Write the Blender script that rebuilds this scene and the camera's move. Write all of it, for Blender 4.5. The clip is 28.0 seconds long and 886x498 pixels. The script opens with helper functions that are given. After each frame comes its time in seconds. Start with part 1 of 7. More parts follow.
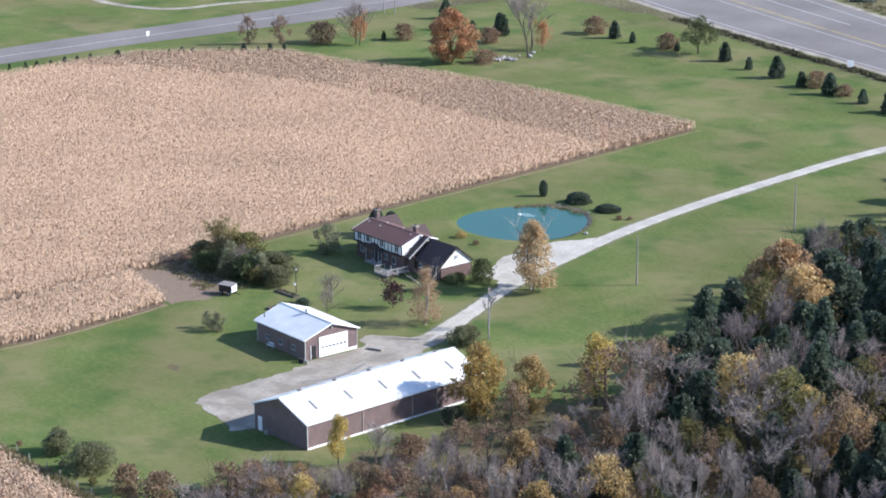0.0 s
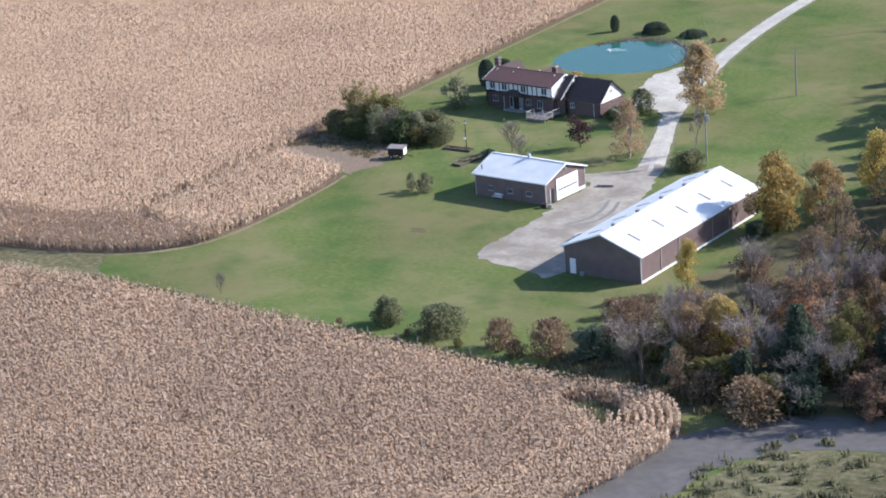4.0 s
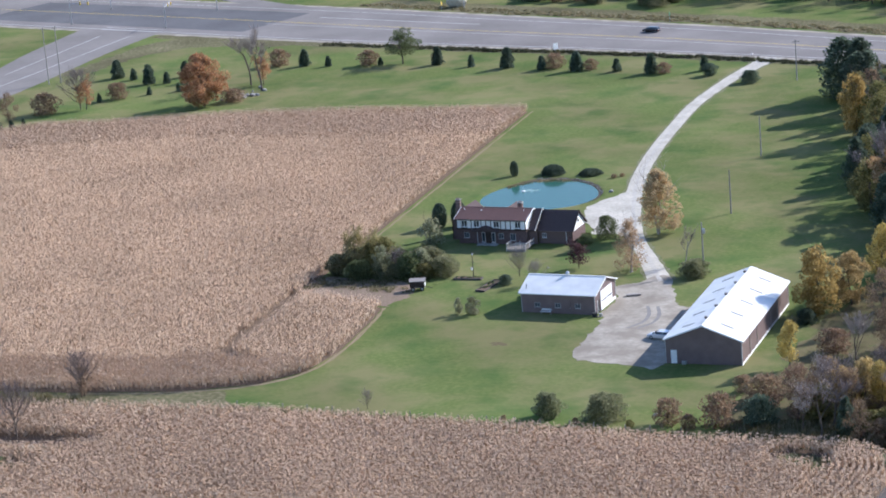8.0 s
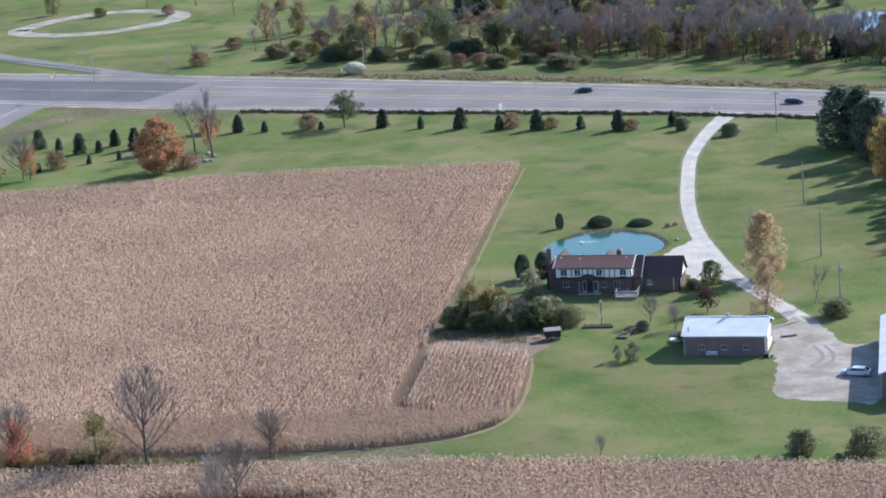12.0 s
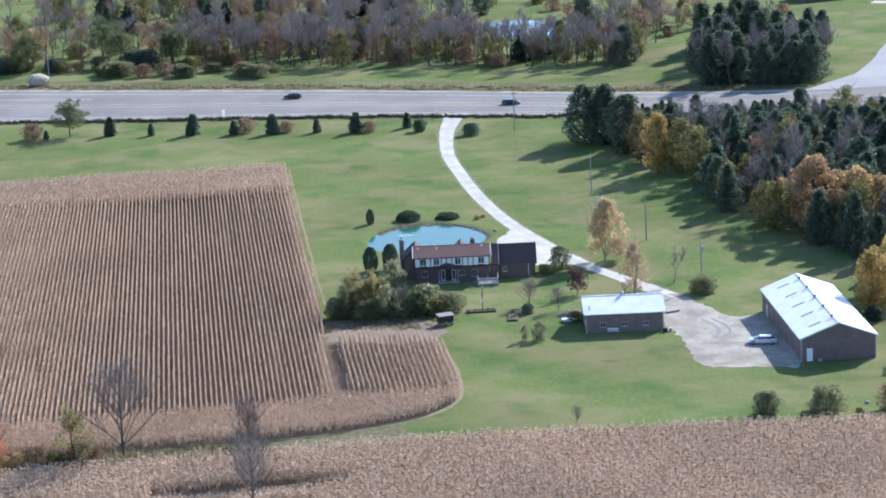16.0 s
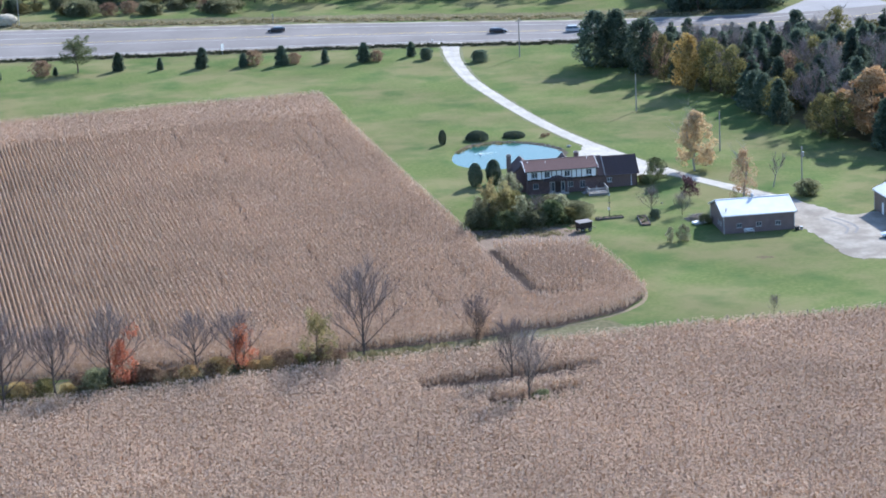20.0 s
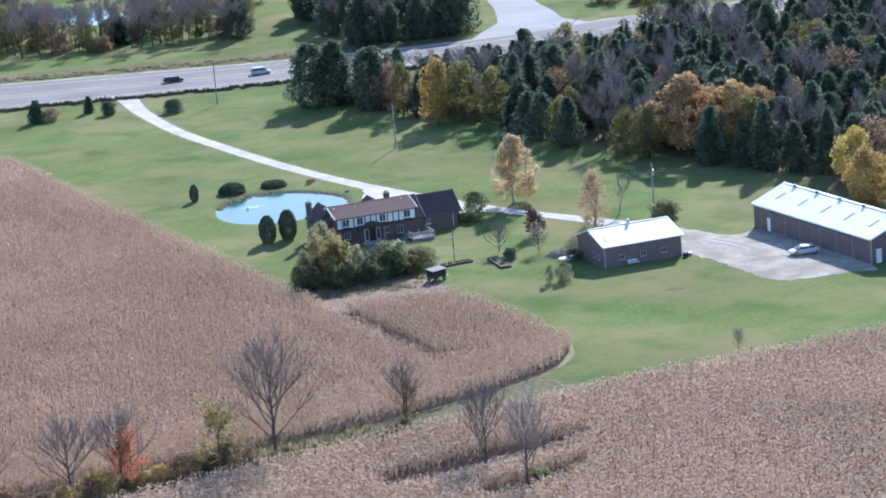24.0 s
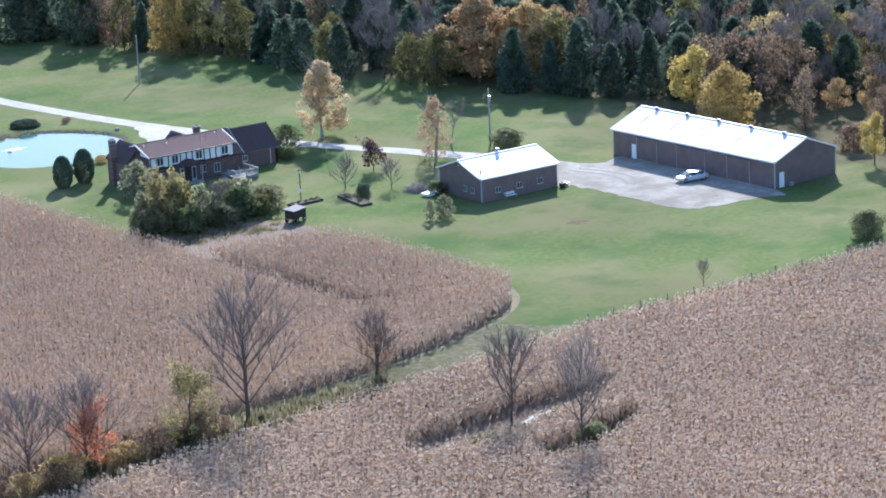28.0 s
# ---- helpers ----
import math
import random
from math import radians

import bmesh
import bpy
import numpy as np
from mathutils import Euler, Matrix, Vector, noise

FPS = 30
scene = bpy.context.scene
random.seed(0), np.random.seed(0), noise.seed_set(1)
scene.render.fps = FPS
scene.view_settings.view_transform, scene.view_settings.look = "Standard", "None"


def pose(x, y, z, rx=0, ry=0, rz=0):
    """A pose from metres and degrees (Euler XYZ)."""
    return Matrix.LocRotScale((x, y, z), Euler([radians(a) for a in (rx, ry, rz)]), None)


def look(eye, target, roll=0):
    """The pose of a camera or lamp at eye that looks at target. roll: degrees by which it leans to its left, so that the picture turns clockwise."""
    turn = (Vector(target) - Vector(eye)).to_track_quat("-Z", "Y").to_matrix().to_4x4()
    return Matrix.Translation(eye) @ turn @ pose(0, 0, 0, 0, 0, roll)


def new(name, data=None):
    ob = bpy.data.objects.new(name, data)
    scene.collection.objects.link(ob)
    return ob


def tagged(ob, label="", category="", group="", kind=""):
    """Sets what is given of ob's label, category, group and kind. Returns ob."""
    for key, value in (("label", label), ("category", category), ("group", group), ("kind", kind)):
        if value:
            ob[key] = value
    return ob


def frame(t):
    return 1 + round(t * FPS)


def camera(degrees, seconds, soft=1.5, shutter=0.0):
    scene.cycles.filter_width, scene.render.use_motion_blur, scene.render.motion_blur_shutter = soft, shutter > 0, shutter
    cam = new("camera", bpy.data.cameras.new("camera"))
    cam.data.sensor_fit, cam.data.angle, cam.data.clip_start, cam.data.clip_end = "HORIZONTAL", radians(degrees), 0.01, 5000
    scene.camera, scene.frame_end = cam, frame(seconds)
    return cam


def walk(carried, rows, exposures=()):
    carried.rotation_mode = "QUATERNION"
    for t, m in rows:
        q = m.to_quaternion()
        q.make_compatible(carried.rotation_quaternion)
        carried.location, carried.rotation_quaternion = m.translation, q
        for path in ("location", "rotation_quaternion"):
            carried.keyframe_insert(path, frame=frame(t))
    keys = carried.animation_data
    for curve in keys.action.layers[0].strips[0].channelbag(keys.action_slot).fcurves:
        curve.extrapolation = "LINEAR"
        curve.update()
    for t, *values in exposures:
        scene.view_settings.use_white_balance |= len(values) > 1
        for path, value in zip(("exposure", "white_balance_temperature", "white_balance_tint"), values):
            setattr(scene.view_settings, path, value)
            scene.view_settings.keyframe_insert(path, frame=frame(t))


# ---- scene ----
cam = camera(20.45, 28.0, soft=1.85)
PATH = [
    (0, (317.75, -239.02, 117.97), (242.65, -179.17, 90.09), -0.14),
    (0.5, (302.21, -241.82, 113.66), (228.81, -180.51, 84.44), -0.78),
    (1, (286.66, -244.62, 109.34), (214.67, -182.10, 79.20), -2.42),
    (1.5, (276.39, -255.00, 107.54), (207.03, -189.97, 76.54), -2.14),
    (2, (267.31, -265.30, 106.56), (199.30, -199.15, 74.95), -2.45),
    (2.5, (258.85, -275.59, 106.17), (192.22, -207.73, 75.26), -3.12),
    (3, (250.28, -285.51, 105.71), (185.41, -216.03, 74.65), -3.88),
    (3.5, (242.04, -295.11, 105.34), (179.23, -224.08, 73.57), -4.09),
    (5.5, (212.01, -340.15, 108.28), (159.82, -260.01, 79.05), -4.91),
    (6, (205.77, -355.03, 109.61), (155.99, -273.47, 80.10), -4.82),
    (6.5, (197.56, -366.52, 110.69), (149.64, -283.48, 82.28), -5.28),
    (7, (188.05, -375.10, 110.98), (142.02, -290.72, 83.39), -5.41),
    (7.5, (178.02, -382.25, 110.87), (135.10, -295.75, 84.87), -5.76),
    (8, (168.09, -389.18, 110.49), (127.90, -301.16, 85.26), -4.75),
    (8.5, (158.16, -396.00, 110.02), (119.89, -307.19, 84.57), -4.32),
    (9, (147.95, -402.46, 109.88), (112.68, -312.70, 83.43), -3.97),
    (9.5, (137.65, -408.47, 109.87), (105.07, -317.53, 84.02), -3.52),
    (10, (127.48, -413.79, 109.59), (97.26, -321.69, 85.00), -3.04),
    (10.5, (116.72, -415.48, 108.60), (88.85, -322.71, 83.76), -3.38),
    (11, (104.29, -411.06, 106.87), (77.80, -317.88, 82.04), -3.55),
    (11.5, (90.68, -403.53, 105.27), (64.79, -309.68, 82.39), -3.74),
    (13.5, (47.63, -407.35, 103.25), (31.26, -311.31, 80.70), -4.23),
    (14, (38.27, -411.18, 104.16), (24.19, -314.85, 81.31), -4.09),
    (14.5, (29.11, -414.73, 104.76), (17.20, -318.51, 80.28), -3.91),
    (15, (20.01, -417.78, 104.95), (12.29, -321.24, 80.05), -3.49),
    (15.5, (10.40, -420.60, 104.88), (6.58, -323.57, 80.99), -2.83),
    (16, (0.53, -423.40, 104.71), (0.07, -326.01, 82.03), -2.69),
    (16.5, (-9.28, -426.00, 104.78), (-6.63, -328.79, 81.46), -2.35),
    (17, (-18.88, -428.36, 105.30), (-15.47, -331.37, 81.19), -2.54),
    (17.5, (-28.28, -430.73, 105.79), (-23.31, -333.61, 82.51), -2.68),
    (18, (-37.86, -433.08, 106.10), (-31.66, -335.83, 83.68), -2.70),
    (18.5, (-47.57, -435.30, 106.40), (-39.87, -338.24, 83.60), -2.64),
    (19, (-57.41, -437.42, 106.72), (-48.28, -340.76, 82.78), -3.02),
    (19.5, (-67.48, -439.66, 106.84), (-56.53, -342.77, 84.67), -3.16),
    (20, (-77.55, -441.67, 106.86), (-65.69, -345.62, 81.67), -2.65),
    (20.5, (-87.55, -443.11, 107.41), (-74.20, -347.87, 80.01), -4.13),
    (21, (-97.48, -443.72, 107.74), (-80.92, -348.69, 81.38), -4.82),
    (21.5, (-107.14, -442.52, 106.84), (-86.48, -347.86, 82.09), -4.70),
    (22, (-113.39, -430.25, 103.80), (-89.09, -336.18, 80.12), -4.68),
    (22.5, (-115.70, -413.16, 100.12), (-88.72, -319.66, 77.10), -4.50),
    (24.5, (-125.60, -340.03, 84.39), (-88.71, -249.90, 61.65), -4.34),
    (25, (-127.82, -323.62, 80.86), (-87.71, -234.31, 60.52), -4.00),
    (25.5, (-129.57, -310.63, 78.07), (-86.90, -222.80, 56.53), -3.22),
    (26, (-135.67, -303.20, 76.72), (-90.22, -217.08, 53.98), -3.13),
    (26.5, (-141.87, -301.53, 76.61), (-93.64, -217.11, 53.24), -3.02),
    (27, (-148.03, -299.58, 76.39), (-97.24, -216.48, 53.71), -2.77),
    (27.5, (-154.41, -297.43, 76.95), (-102.12, -215.84, 52.24), -2.65),
    (28, (-160.24, -295.14, 78.81), (-105.79, -215.42, 52.73), -2.86),
]
EXPOSURES = [(0.0, 1.06, 5700, 15), (1.0, 0.95, 5720, 15), (3.0, 1.03, 5750, 16), (8.0, 0.98, 5650, 16), (14.0, 1.12, 5500, 14), (16.0, 1.29, 5450, 13), (17.0, 1.31, 5430, 13), (19.0, 1.29, 5400, 13), (22.0, 1.3, 5360, 14), (28.0, 1.4, 5260, 13)]
walk(cam, [(t, look(eye, target, roll)) for t, eye, target, roll in PATH], EXPOSURES)

# ---- sky and sun ----
SUN_TO = Vector((0.62, 0.775, 0.56)).normalized()
world = bpy.data.worlds.new("sky")
scene.world = world
world.use_nodes = True
wn = world.node_tree.nodes
sky = wn.new("ShaderNodeTexSky")
sky.sky_type = "NISHITA"
sky.sun_disc = False
sky.sun_elevation = math.asin(SUN_TO.z)
sky.sun_rotation = math.atan2(SUN_TO.x, SUN_TO.y)
sky.dust_density = 0.6
sky.ozone_density = 2.0
world.node_tree.links.new(sky.outputs[0], wn["Background"].inputs[0])
wn["Background"].inputs[1].default_value = 0.118
sun_data = bpy.data.lights.new("sun", "SUN")
sun_data.energy = 4.15
sun_data.angle = radians(0.53)
sun_data.color = (1.0, 0.93, 0.82)
sun = new("sun", sun_data)
sun.matrix_world = look(SUN_TO * 400, (0, 0, 0))


# ---- materials ----
def material(name, colours, scale=1.0, rough=0.85, bump=0.0, bump_scale=8.0, metal=0.0, big=0.0, big_scale=0.05, object_var=0.0, island_var=0.0, detail=6.0, spread=0.5, translucent=0.0, stretch=(1, 1, 1), spec=0.3, patch=None, patch_scale=0.04, lush=None, lush_scale=0.06):
    """A procedural surface: colours mixed by fine noise, a broad second noise, variation by object or island."""
    m = bpy.data.materials.new(name)
    m.use_nodes = True
    nt = m.node_tree
    n, link = nt.nodes, nt.links.new
    b = n["Principled BSDF"]
    geo = n.new("ShaderNodeNewGeometry")
    mapn = n.new("ShaderNodeMapping")
    mapn.inputs["Scale"].default_value = stretch
    link(geo.outputs["Position"], mapn.inputs["Vector"])
    fine = n.new("ShaderNodeTexNoise")
    fine.inputs["Scale"].default_value = scale
    fine.inputs["Detail"].default_value = detail
    link(mapn.outputs[0], fine.inputs["Vector"])
    ramp = n.new("ShaderNodeValToRGB")
    e = ramp.color_ramp.elements
    lo, hi = 0.5 - spread / 2, 0.5 + spread / 2
    while len(e) < len(colours):
        e.new(0.5)
    for i, c in enumerate(colours):
        e[i].position = lo + (hi - lo) * i / max(1, len(colours) - 1)
        e[i].color = (*c, 1)
    fac = fine.outputs["Fac"]
    if island_var:
        mix = n.new("ShaderNodeMath")
        mix.operation = "MULTIPLY_ADD"
        link(geo.outputs["Random Per Island"], mix.inputs[0])
        mix.inputs[1].default_value = island_var
        sub = n.new("ShaderNodeMath")
        sub.operation = "SUBTRACT"
        link(fac, sub.inputs[0])
        sub.inputs[1].default_value = island_var / 2
        link(sub.outputs[0], mix.inputs[2])
        fac = mix.outputs[0]
    link(fac, ramp.inputs[0])
    col = ramp.outputs[0]
    for tone, tone_scale, low in ((patch, patch_scale, 0.43), (lush, lush_scale, 0.5)):
        if not tone:
            continue
        spot = n.new("ShaderNodeTexNoise")
        spot.inputs["Scale"].default_value = tone_scale
        spot.inputs["Detail"].default_value = 7
        spot.inputs["Roughness"].default_value = 0.6
        link(geo.outputs["Position"], spot.inputs["Vector"])
        rng = n.new("ShaderNodeMapRange")
        rng.inputs["From Min"].default_value, rng.inputs["From Max"].default_value = low, low + 0.17
        rng.inputs["To Max"].default_value = 0.9
        link(spot.outputs["Fac"], rng.inputs[0])
        blend = n.new("ShaderNodeMix")
        blend.data_type = "RGBA"
        link(rng.outputs[0], blend.inputs[0])
        link(col, blend.inputs[6])
        blend.inputs[7].default_value = (*tone, 1)
        col = blend.outputs[2]
    if big:
        wide = n.new("ShaderNodeTexNoise")
        wide.inputs["Scale"].default_value = big_scale
        wide.inputs["Detail"].default_value = 4
        link(geo.outputs["Position"], wide.inputs["Vector"])
        rng = n.new("ShaderNodeMapRange")
        rng.inputs["From Min"].default_value, rng.inputs["From Max"].default_value = 0.3, 0.7
        rng.inputs["To Min"].default_value, rng.inputs["To Max"].default_value = 1 - big, 1 + big
        link(wide.outputs["Fac"], rng.inputs[0])
        hsv = n.new("ShaderNodeHueSaturation")
        link(rng.outputs[0], hsv.inputs["Value"])
        link(col, hsv.inputs["Color"])
        col = hsv.outputs[0]
    if object_var:
        info = n.new("ShaderNodeObjectInfo")
        rng = n.new("ShaderNodeMapRange")
        rng.inputs["To Min"].default_value, rng.inputs["To Max"].default_value = 1 - object_var, 1 + object_var
        link(info.outputs["Random"], rng.inputs[0])
        hsv = n.new("ShaderNodeHueSaturation")
        link(rng.outputs[0], hsv.inputs["Value"])
        rng2 = n.new("ShaderNodeMapRange")
        rng2.inputs["To Min"].default_value, rng2.inputs["To Max"].default_value = 0.5 - object_var * 0.06, 0.5 + object_var * 0.06
        link(info.outputs["Random"], rng2.inputs[0])
        link(rng2.outputs[0], hsv.inputs["Hue"])
        link(col, hsv.inputs["Color"])
        col = hsv.outputs[0]
    link(col, b.inputs["Base Color"])
    b.inputs["Roughness"].default_value = rough
    b.inputs["Metallic"].default_value = metal
    b.inputs["Specular IOR Level"].default_value = spec
    if bump:
        bn = n.new("ShaderNodeTexNoise")
        bn.inputs["Scale"].default_value = bump_scale
        bn.inputs["Detail"].default_value = 5
        link(mapn.outputs[0], bn.inputs["Vector"])
        bp = n.new("ShaderNodeBump")
        bp.inputs["Strength"].default_value = bump
        bp.inputs["Distance"].default_value = 0.1
        link(bn.outputs["Fac"], bp.inputs["Height"])
        link(bp.outputs[0], b.inputs["Normal"])
    if translucent:
        tr = n.new("ShaderNodeBsdfTranslucent")
        link(col, tr.inputs["Color"])
        mx = n.new("ShaderNodeMixShader")
        mx.inputs[0].default_value = translucent
        link(b.outputs[0], mx.inputs[1])
        link(tr.outputs[0], mx.inputs[2])
        link(mx.outputs[0], n["Material Output"].inputs["Surface"])
    return m


GRASS = material("lawn grass", [(0.086, 0.12, 0.036), (0.114, 0.142, 0.045), (0.146, 0.165, 0.06)], 1.3, 0.95, 0.6, 5.0, big=0.16, big_scale=0.03, spread=0.44, spec=0.02, detail=11.0, patch=(0.178, 0.165, 0.076), patch_scale=0.05, lush=(0.072, 0.115, 0.034), lush_scale=0.075)
ROUGH_GRASS = material("rough grass", [(0.075, 0.078, 0.038), (0.125, 0.115, 0.062), (0.21, 0.18, 0.115)], 1.2, 0.95, 0.8, 4.0, big=0.3, big_scale=0.06, spec=0.02)
LITTER = material("leaf litter", [(0.075, 0.075, 0.035), (0.13, 0.11, 0.06), (0.1, 0.115, 0.045)], 0.8, 0.95, 0.6, 6.0, big=0.25, big_scale=0.08, spec=0.02)
SOIL = material("field soil with stubble", [(0.11, 0.08, 0.058), (0.19, 0.14, 0.1)], 3.0, 0.95, 0.5, 12.0, spec=0.02)
TRACK = material("bare earth track", [(0.16, 0.12, 0.075), (0.26, 0.21, 0.14), (0.12, 0.12, 0.05)], 1.5, 0.95, 0.5, 9.0, spec=0.02)
EARTH = material("bare brown earth", [(0.15, 0.11, 0.08), (0.24, 0.18, 0.135), (0.13, 0.12, 0.06)], 1.6, 0.95, 0.5, 9.0, spec=0.02)
WORN = material("worn brown turf", [(0.09, 0.09, 0.045), (0.14, 0.11, 0.065), (0.12, 0.125, 0.055)], 2.0, 0.95, 0.5, 9.0, spec=0.02)
GRAVEL = material("pale gravel", [(0.26, 0.232, 0.186), (0.355, 0.32, 0.262), (0.44, 0.4, 0.338)], 1.4, 0.95, 0.12, 30.0, big=0.13, big_scale=0.12, spread=0.8, detail=9.0, spec=0.02, patch=(0.24, 0.21, 0.17), patch_scale=0.22)
DRIVE = material("white limestone gravel", [(0.29, 0.265, 0.215), (0.44, 0.41, 0.345), (0.56, 0.525, 0.45)], 1.6, 0.95, 0.12, 30.0, big=0.18, big_scale=0.2, spread=0.9, detail=9.0, spec=0.02)
DARK_GRAVEL = material("dark grey gravel", [(0.1, 0.094, 0.088), (0.16, 0.15, 0.14)], 0.9, 0.95, 0.12, 30.0, big=0.2, big_scale=0.15, spread=0.9, spec=0.02)
WEATHERED = material("weathered white paint", [(0.3, 0.29, 0.27), (0.48, 0.47, 0.45)], 5.0, 0.8, object_var=0.1)
ASPHALT = material("worn grey asphalt", [(0.172, 0.158, 0.145), (0.238, 0.218, 0.2)], 2.0, 0.95, 0.1, 30.0, big=0.15, big_scale=0.05, stretch=(0.3, 2, 1), spec=0.03)
PALE_ASPHALT = material("pale worn asphalt", [(0.26, 0.25, 0.24), (0.34, 0.33, 0.315)], 2.0, 0.95, 0.1, 30.0, big=0.12, big_scale=0.06, spec=0.03)
DARK_ASPHALT = material("newer dark asphalt", [(0.105, 0.103, 0.105), (0.145, 0.142, 0.142)], 2.0, 0.95, 0.1, 30.0, big=0.15, big_scale=0.05, stretch=(0.3, 2, 1), spec=0.03)
PAINT_WHITE = material("white road paint", [(0.3, 0.29, 0.275), (0.48, 0.47, 0.45)], 3.0, 0.7)
PAINT_YELLOW = material("yellow road paint", [(0.5, 0.36, 0.06), (0.6, 0.45, 0.1)], 3.0, 0.7)
CORN = material("dry corn leaves", [(0.39, 0.265, 0.17), (0.5, 0.36, 0.242), (0.59, 0.443, 0.314), (0.665, 0.53, 0.395)], 1.5, 0.9, island_var=0.34, big=0.1, big_scale=0.04, translucent=0.17, spread=0.74, spec=0.12, detail=3.0)
CROWN = material("grey limestone gravel", [(0.29, 0.265, 0.225), (0.415, 0.39, 0.34), (0.52, 0.49, 0.44)], 1.8, 0.95, 0.12, 30.0, big=0.14, big_scale=0.2, spread=0.9, detail=9.0, spec=0.02)
BARK = material("grey brown bark", [(0.06, 0.045, 0.035), (0.13, 0.105, 0.085)], 5.0, 0.9, 0.4, 20.0)
BIRCH = material("pale birch bark", [(0.2, 0.17, 0.14), (0.45, 0.42, 0.38)], 3.0, 0.85, stretch=(1, 1, 4))
PALE_BARK = material("pale grey bark", [(0.24, 0.22, 0.2), (0.42, 0.4, 0.37)], 4.0, 0.9, 0.3, 20.0)
TWIG = material("bare grey brown twigs", [(0.19, 0.155, 0.138), (0.35, 0.295, 0.262)], 2.0, 0.9, object_var=0.3)


def leaves(name, colours, var=0.16, through_light=0.45):
    return material(name, colours, 0.5, 0.8, island_var=0.7, object_var=var, translucent=through_light, spread=0.7, spec=0.2)


LEAF_GREEN = leaves("green leaves", [(0.065, 0.083, 0.036), (0.115, 0.138, 0.06), (0.18, 0.195, 0.092)])
LEAF_DARK = leaves("dark evergreen needles", [(0.058, 0.082, 0.055), (0.1, 0.132, 0.088), (0.155, 0.188, 0.128)])
LEAF_YELLOW = leaves("yellow autumn leaves", [(0.29, 0.21, 0.06), (0.45, 0.33, 0.1), (0.56, 0.43, 0.16)])
LEAF_GOLD = leaves("golden tan autumn leaves", [(0.27, 0.19, 0.08), (0.45, 0.32, 0.14), (0.58, 0.44, 0.21)])
LEAF_ORANGE = leaves("orange autumn leaves", [(0.27, 0.135, 0.07), (0.43, 0.225, 0.115), (0.53, 0.32, 0.175)])
LEAF_AMBER = leaves("amber autumn leaves", [(0.31, 0.2, 0.09), (0.49, 0.33, 0.155), (0.6, 0.45, 0.25)])
LEAF_TAN = leaves("pinkish tan birch leaves", [(0.34, 0.235, 0.125), (0.5, 0.36, 0.2), (0.6, 0.465, 0.29)])
LEAF_SAGE = leaves("grey green leaves", [(0.105, 0.118, 0.06), (0.185, 0.192, 0.1), (0.29, 0.28, 0.165)], 0.2, 0.6)
LEAF_SILVER = leaves("pale grey green leaves", [(0.15, 0.16, 0.09), (0.25, 0.255, 0.15), (0.37, 0.36, 0.235)], 0.16, 0.6)
LEAF_RED = leaves("red autumn leaves", [(0.28, 0.095, 0.05), (0.48, 0.175, 0.095), (0.58, 0.28, 0.17)])
LEAF_BROWN = leaves("faded russet leaves", [(0.14, 0.092, 0.062), (0.235, 0.155, 0.1), (0.35, 0.25, 0.16)])
LEAF_MAROON = leaves("dark maroon leaves", [(0.045, 0.022, 0.026), (0.085, 0.042, 0.046), (0.13, 0.075, 0.07)])
LEAF_OLIVE = leaves("olive autumn leaves", [(0.085, 0.08, 0.03), (0.16, 0.15, 0.055), (0.26, 0.225, 0.09)])
ROOF_WHITE = material("white ribbed steel roofing", [(0.64, 0.645, 0.625), (0.71, 0.715, 0.69)], 0.6, 0.55, big=0.06, big_scale=0.3, spec=0.2)
STEEL_BROWN = material("brown ribbed steel siding", [(0.138, 0.1, 0.094), (0.178, 0.13, 0.122)], 0.8, 0.5, big=0.06, big_scale=0.4)
WHITE = material("white paint", [(0.72, 0.72, 0.7), (0.8, 0.8, 0.78)], 1.5, 0.6)
DARK_TIMBER = material("dark brown timber", [(0.03, 0.02, 0.017), (0.055, 0.038, 0.03)], 4.0, 0.7)
BRICK = material("dark red brown brick", [(0.095, 0.066, 0.058), (0.155, 0.104, 0.092), (0.21, 0.152, 0.135)], 6.0, 0.9, 0.3, 14.0, island_var=0.4, object_var=0.15)
SHINGLE_RED = material("reddish brown shingles", [(0.085, 0.045, 0.04), (0.15, 0.085, 0.075)], 5.0, 0.9, 0.3, 10.0, object_var=0.15, island_var=0.4)
SHINGLE_DARK = material("dark brown shingles", [(0.045, 0.03, 0.029), (0.09, 0.064, 0.06)], 5.0, 0.9, 0.3, 10.0, object_var=0.15, island_var=0.4)
TRIM_TAN = material("dull tan steel trim", [(0.29, 0.25, 0.22), (0.4, 0.35, 0.31)], 3.0, 0.6)
GREY_WOOD = material("weathered grey wood", [(0.2, 0.18, 0.16), (0.34, 0.31, 0.28)], 6.0, 0.9, object_var=0.15)
GRASSY = material("gravel grown with grass", [(0.1, 0.13, 0.042), (0.13, 0.145, 0.055), (0.19, 0.18, 0.12), (0.26, 0.24, 0.19)], 2.6, 0.95, 0.3, 12.0, spread=0.34, detail=9.0, spec=0.02)
# brown earth, with the shade under the pond's bank put into its colour
BANK = material("damp dark earth", [(0.075, 0.062, 0.045), (0.14, 0.115, 0.085), (0.09, 0.1, 0.045)], 2.0, 0.95, 0.4, 10.0, spec=0.03)
# faint foam ring, with a reflection on the water painted into the same tone
FOAM_REFLECTION = material("white foam on water", [(0.1, 0.2, 0.19), (0.24, 0.33, 0.32)], 2.0, 0.6, spread=0.4)
STONE = material("grey field stone", [(0.2, 0.19, 0.17), (0.4, 0.38, 0.35)], 3.0, 0.9, object_var=0.2)
DARK_METAL = material("dark metal", [(0.03, 0.03, 0.032), (0.06, 0.06, 0.062)], 4.0, 0.5, metal=0.6)
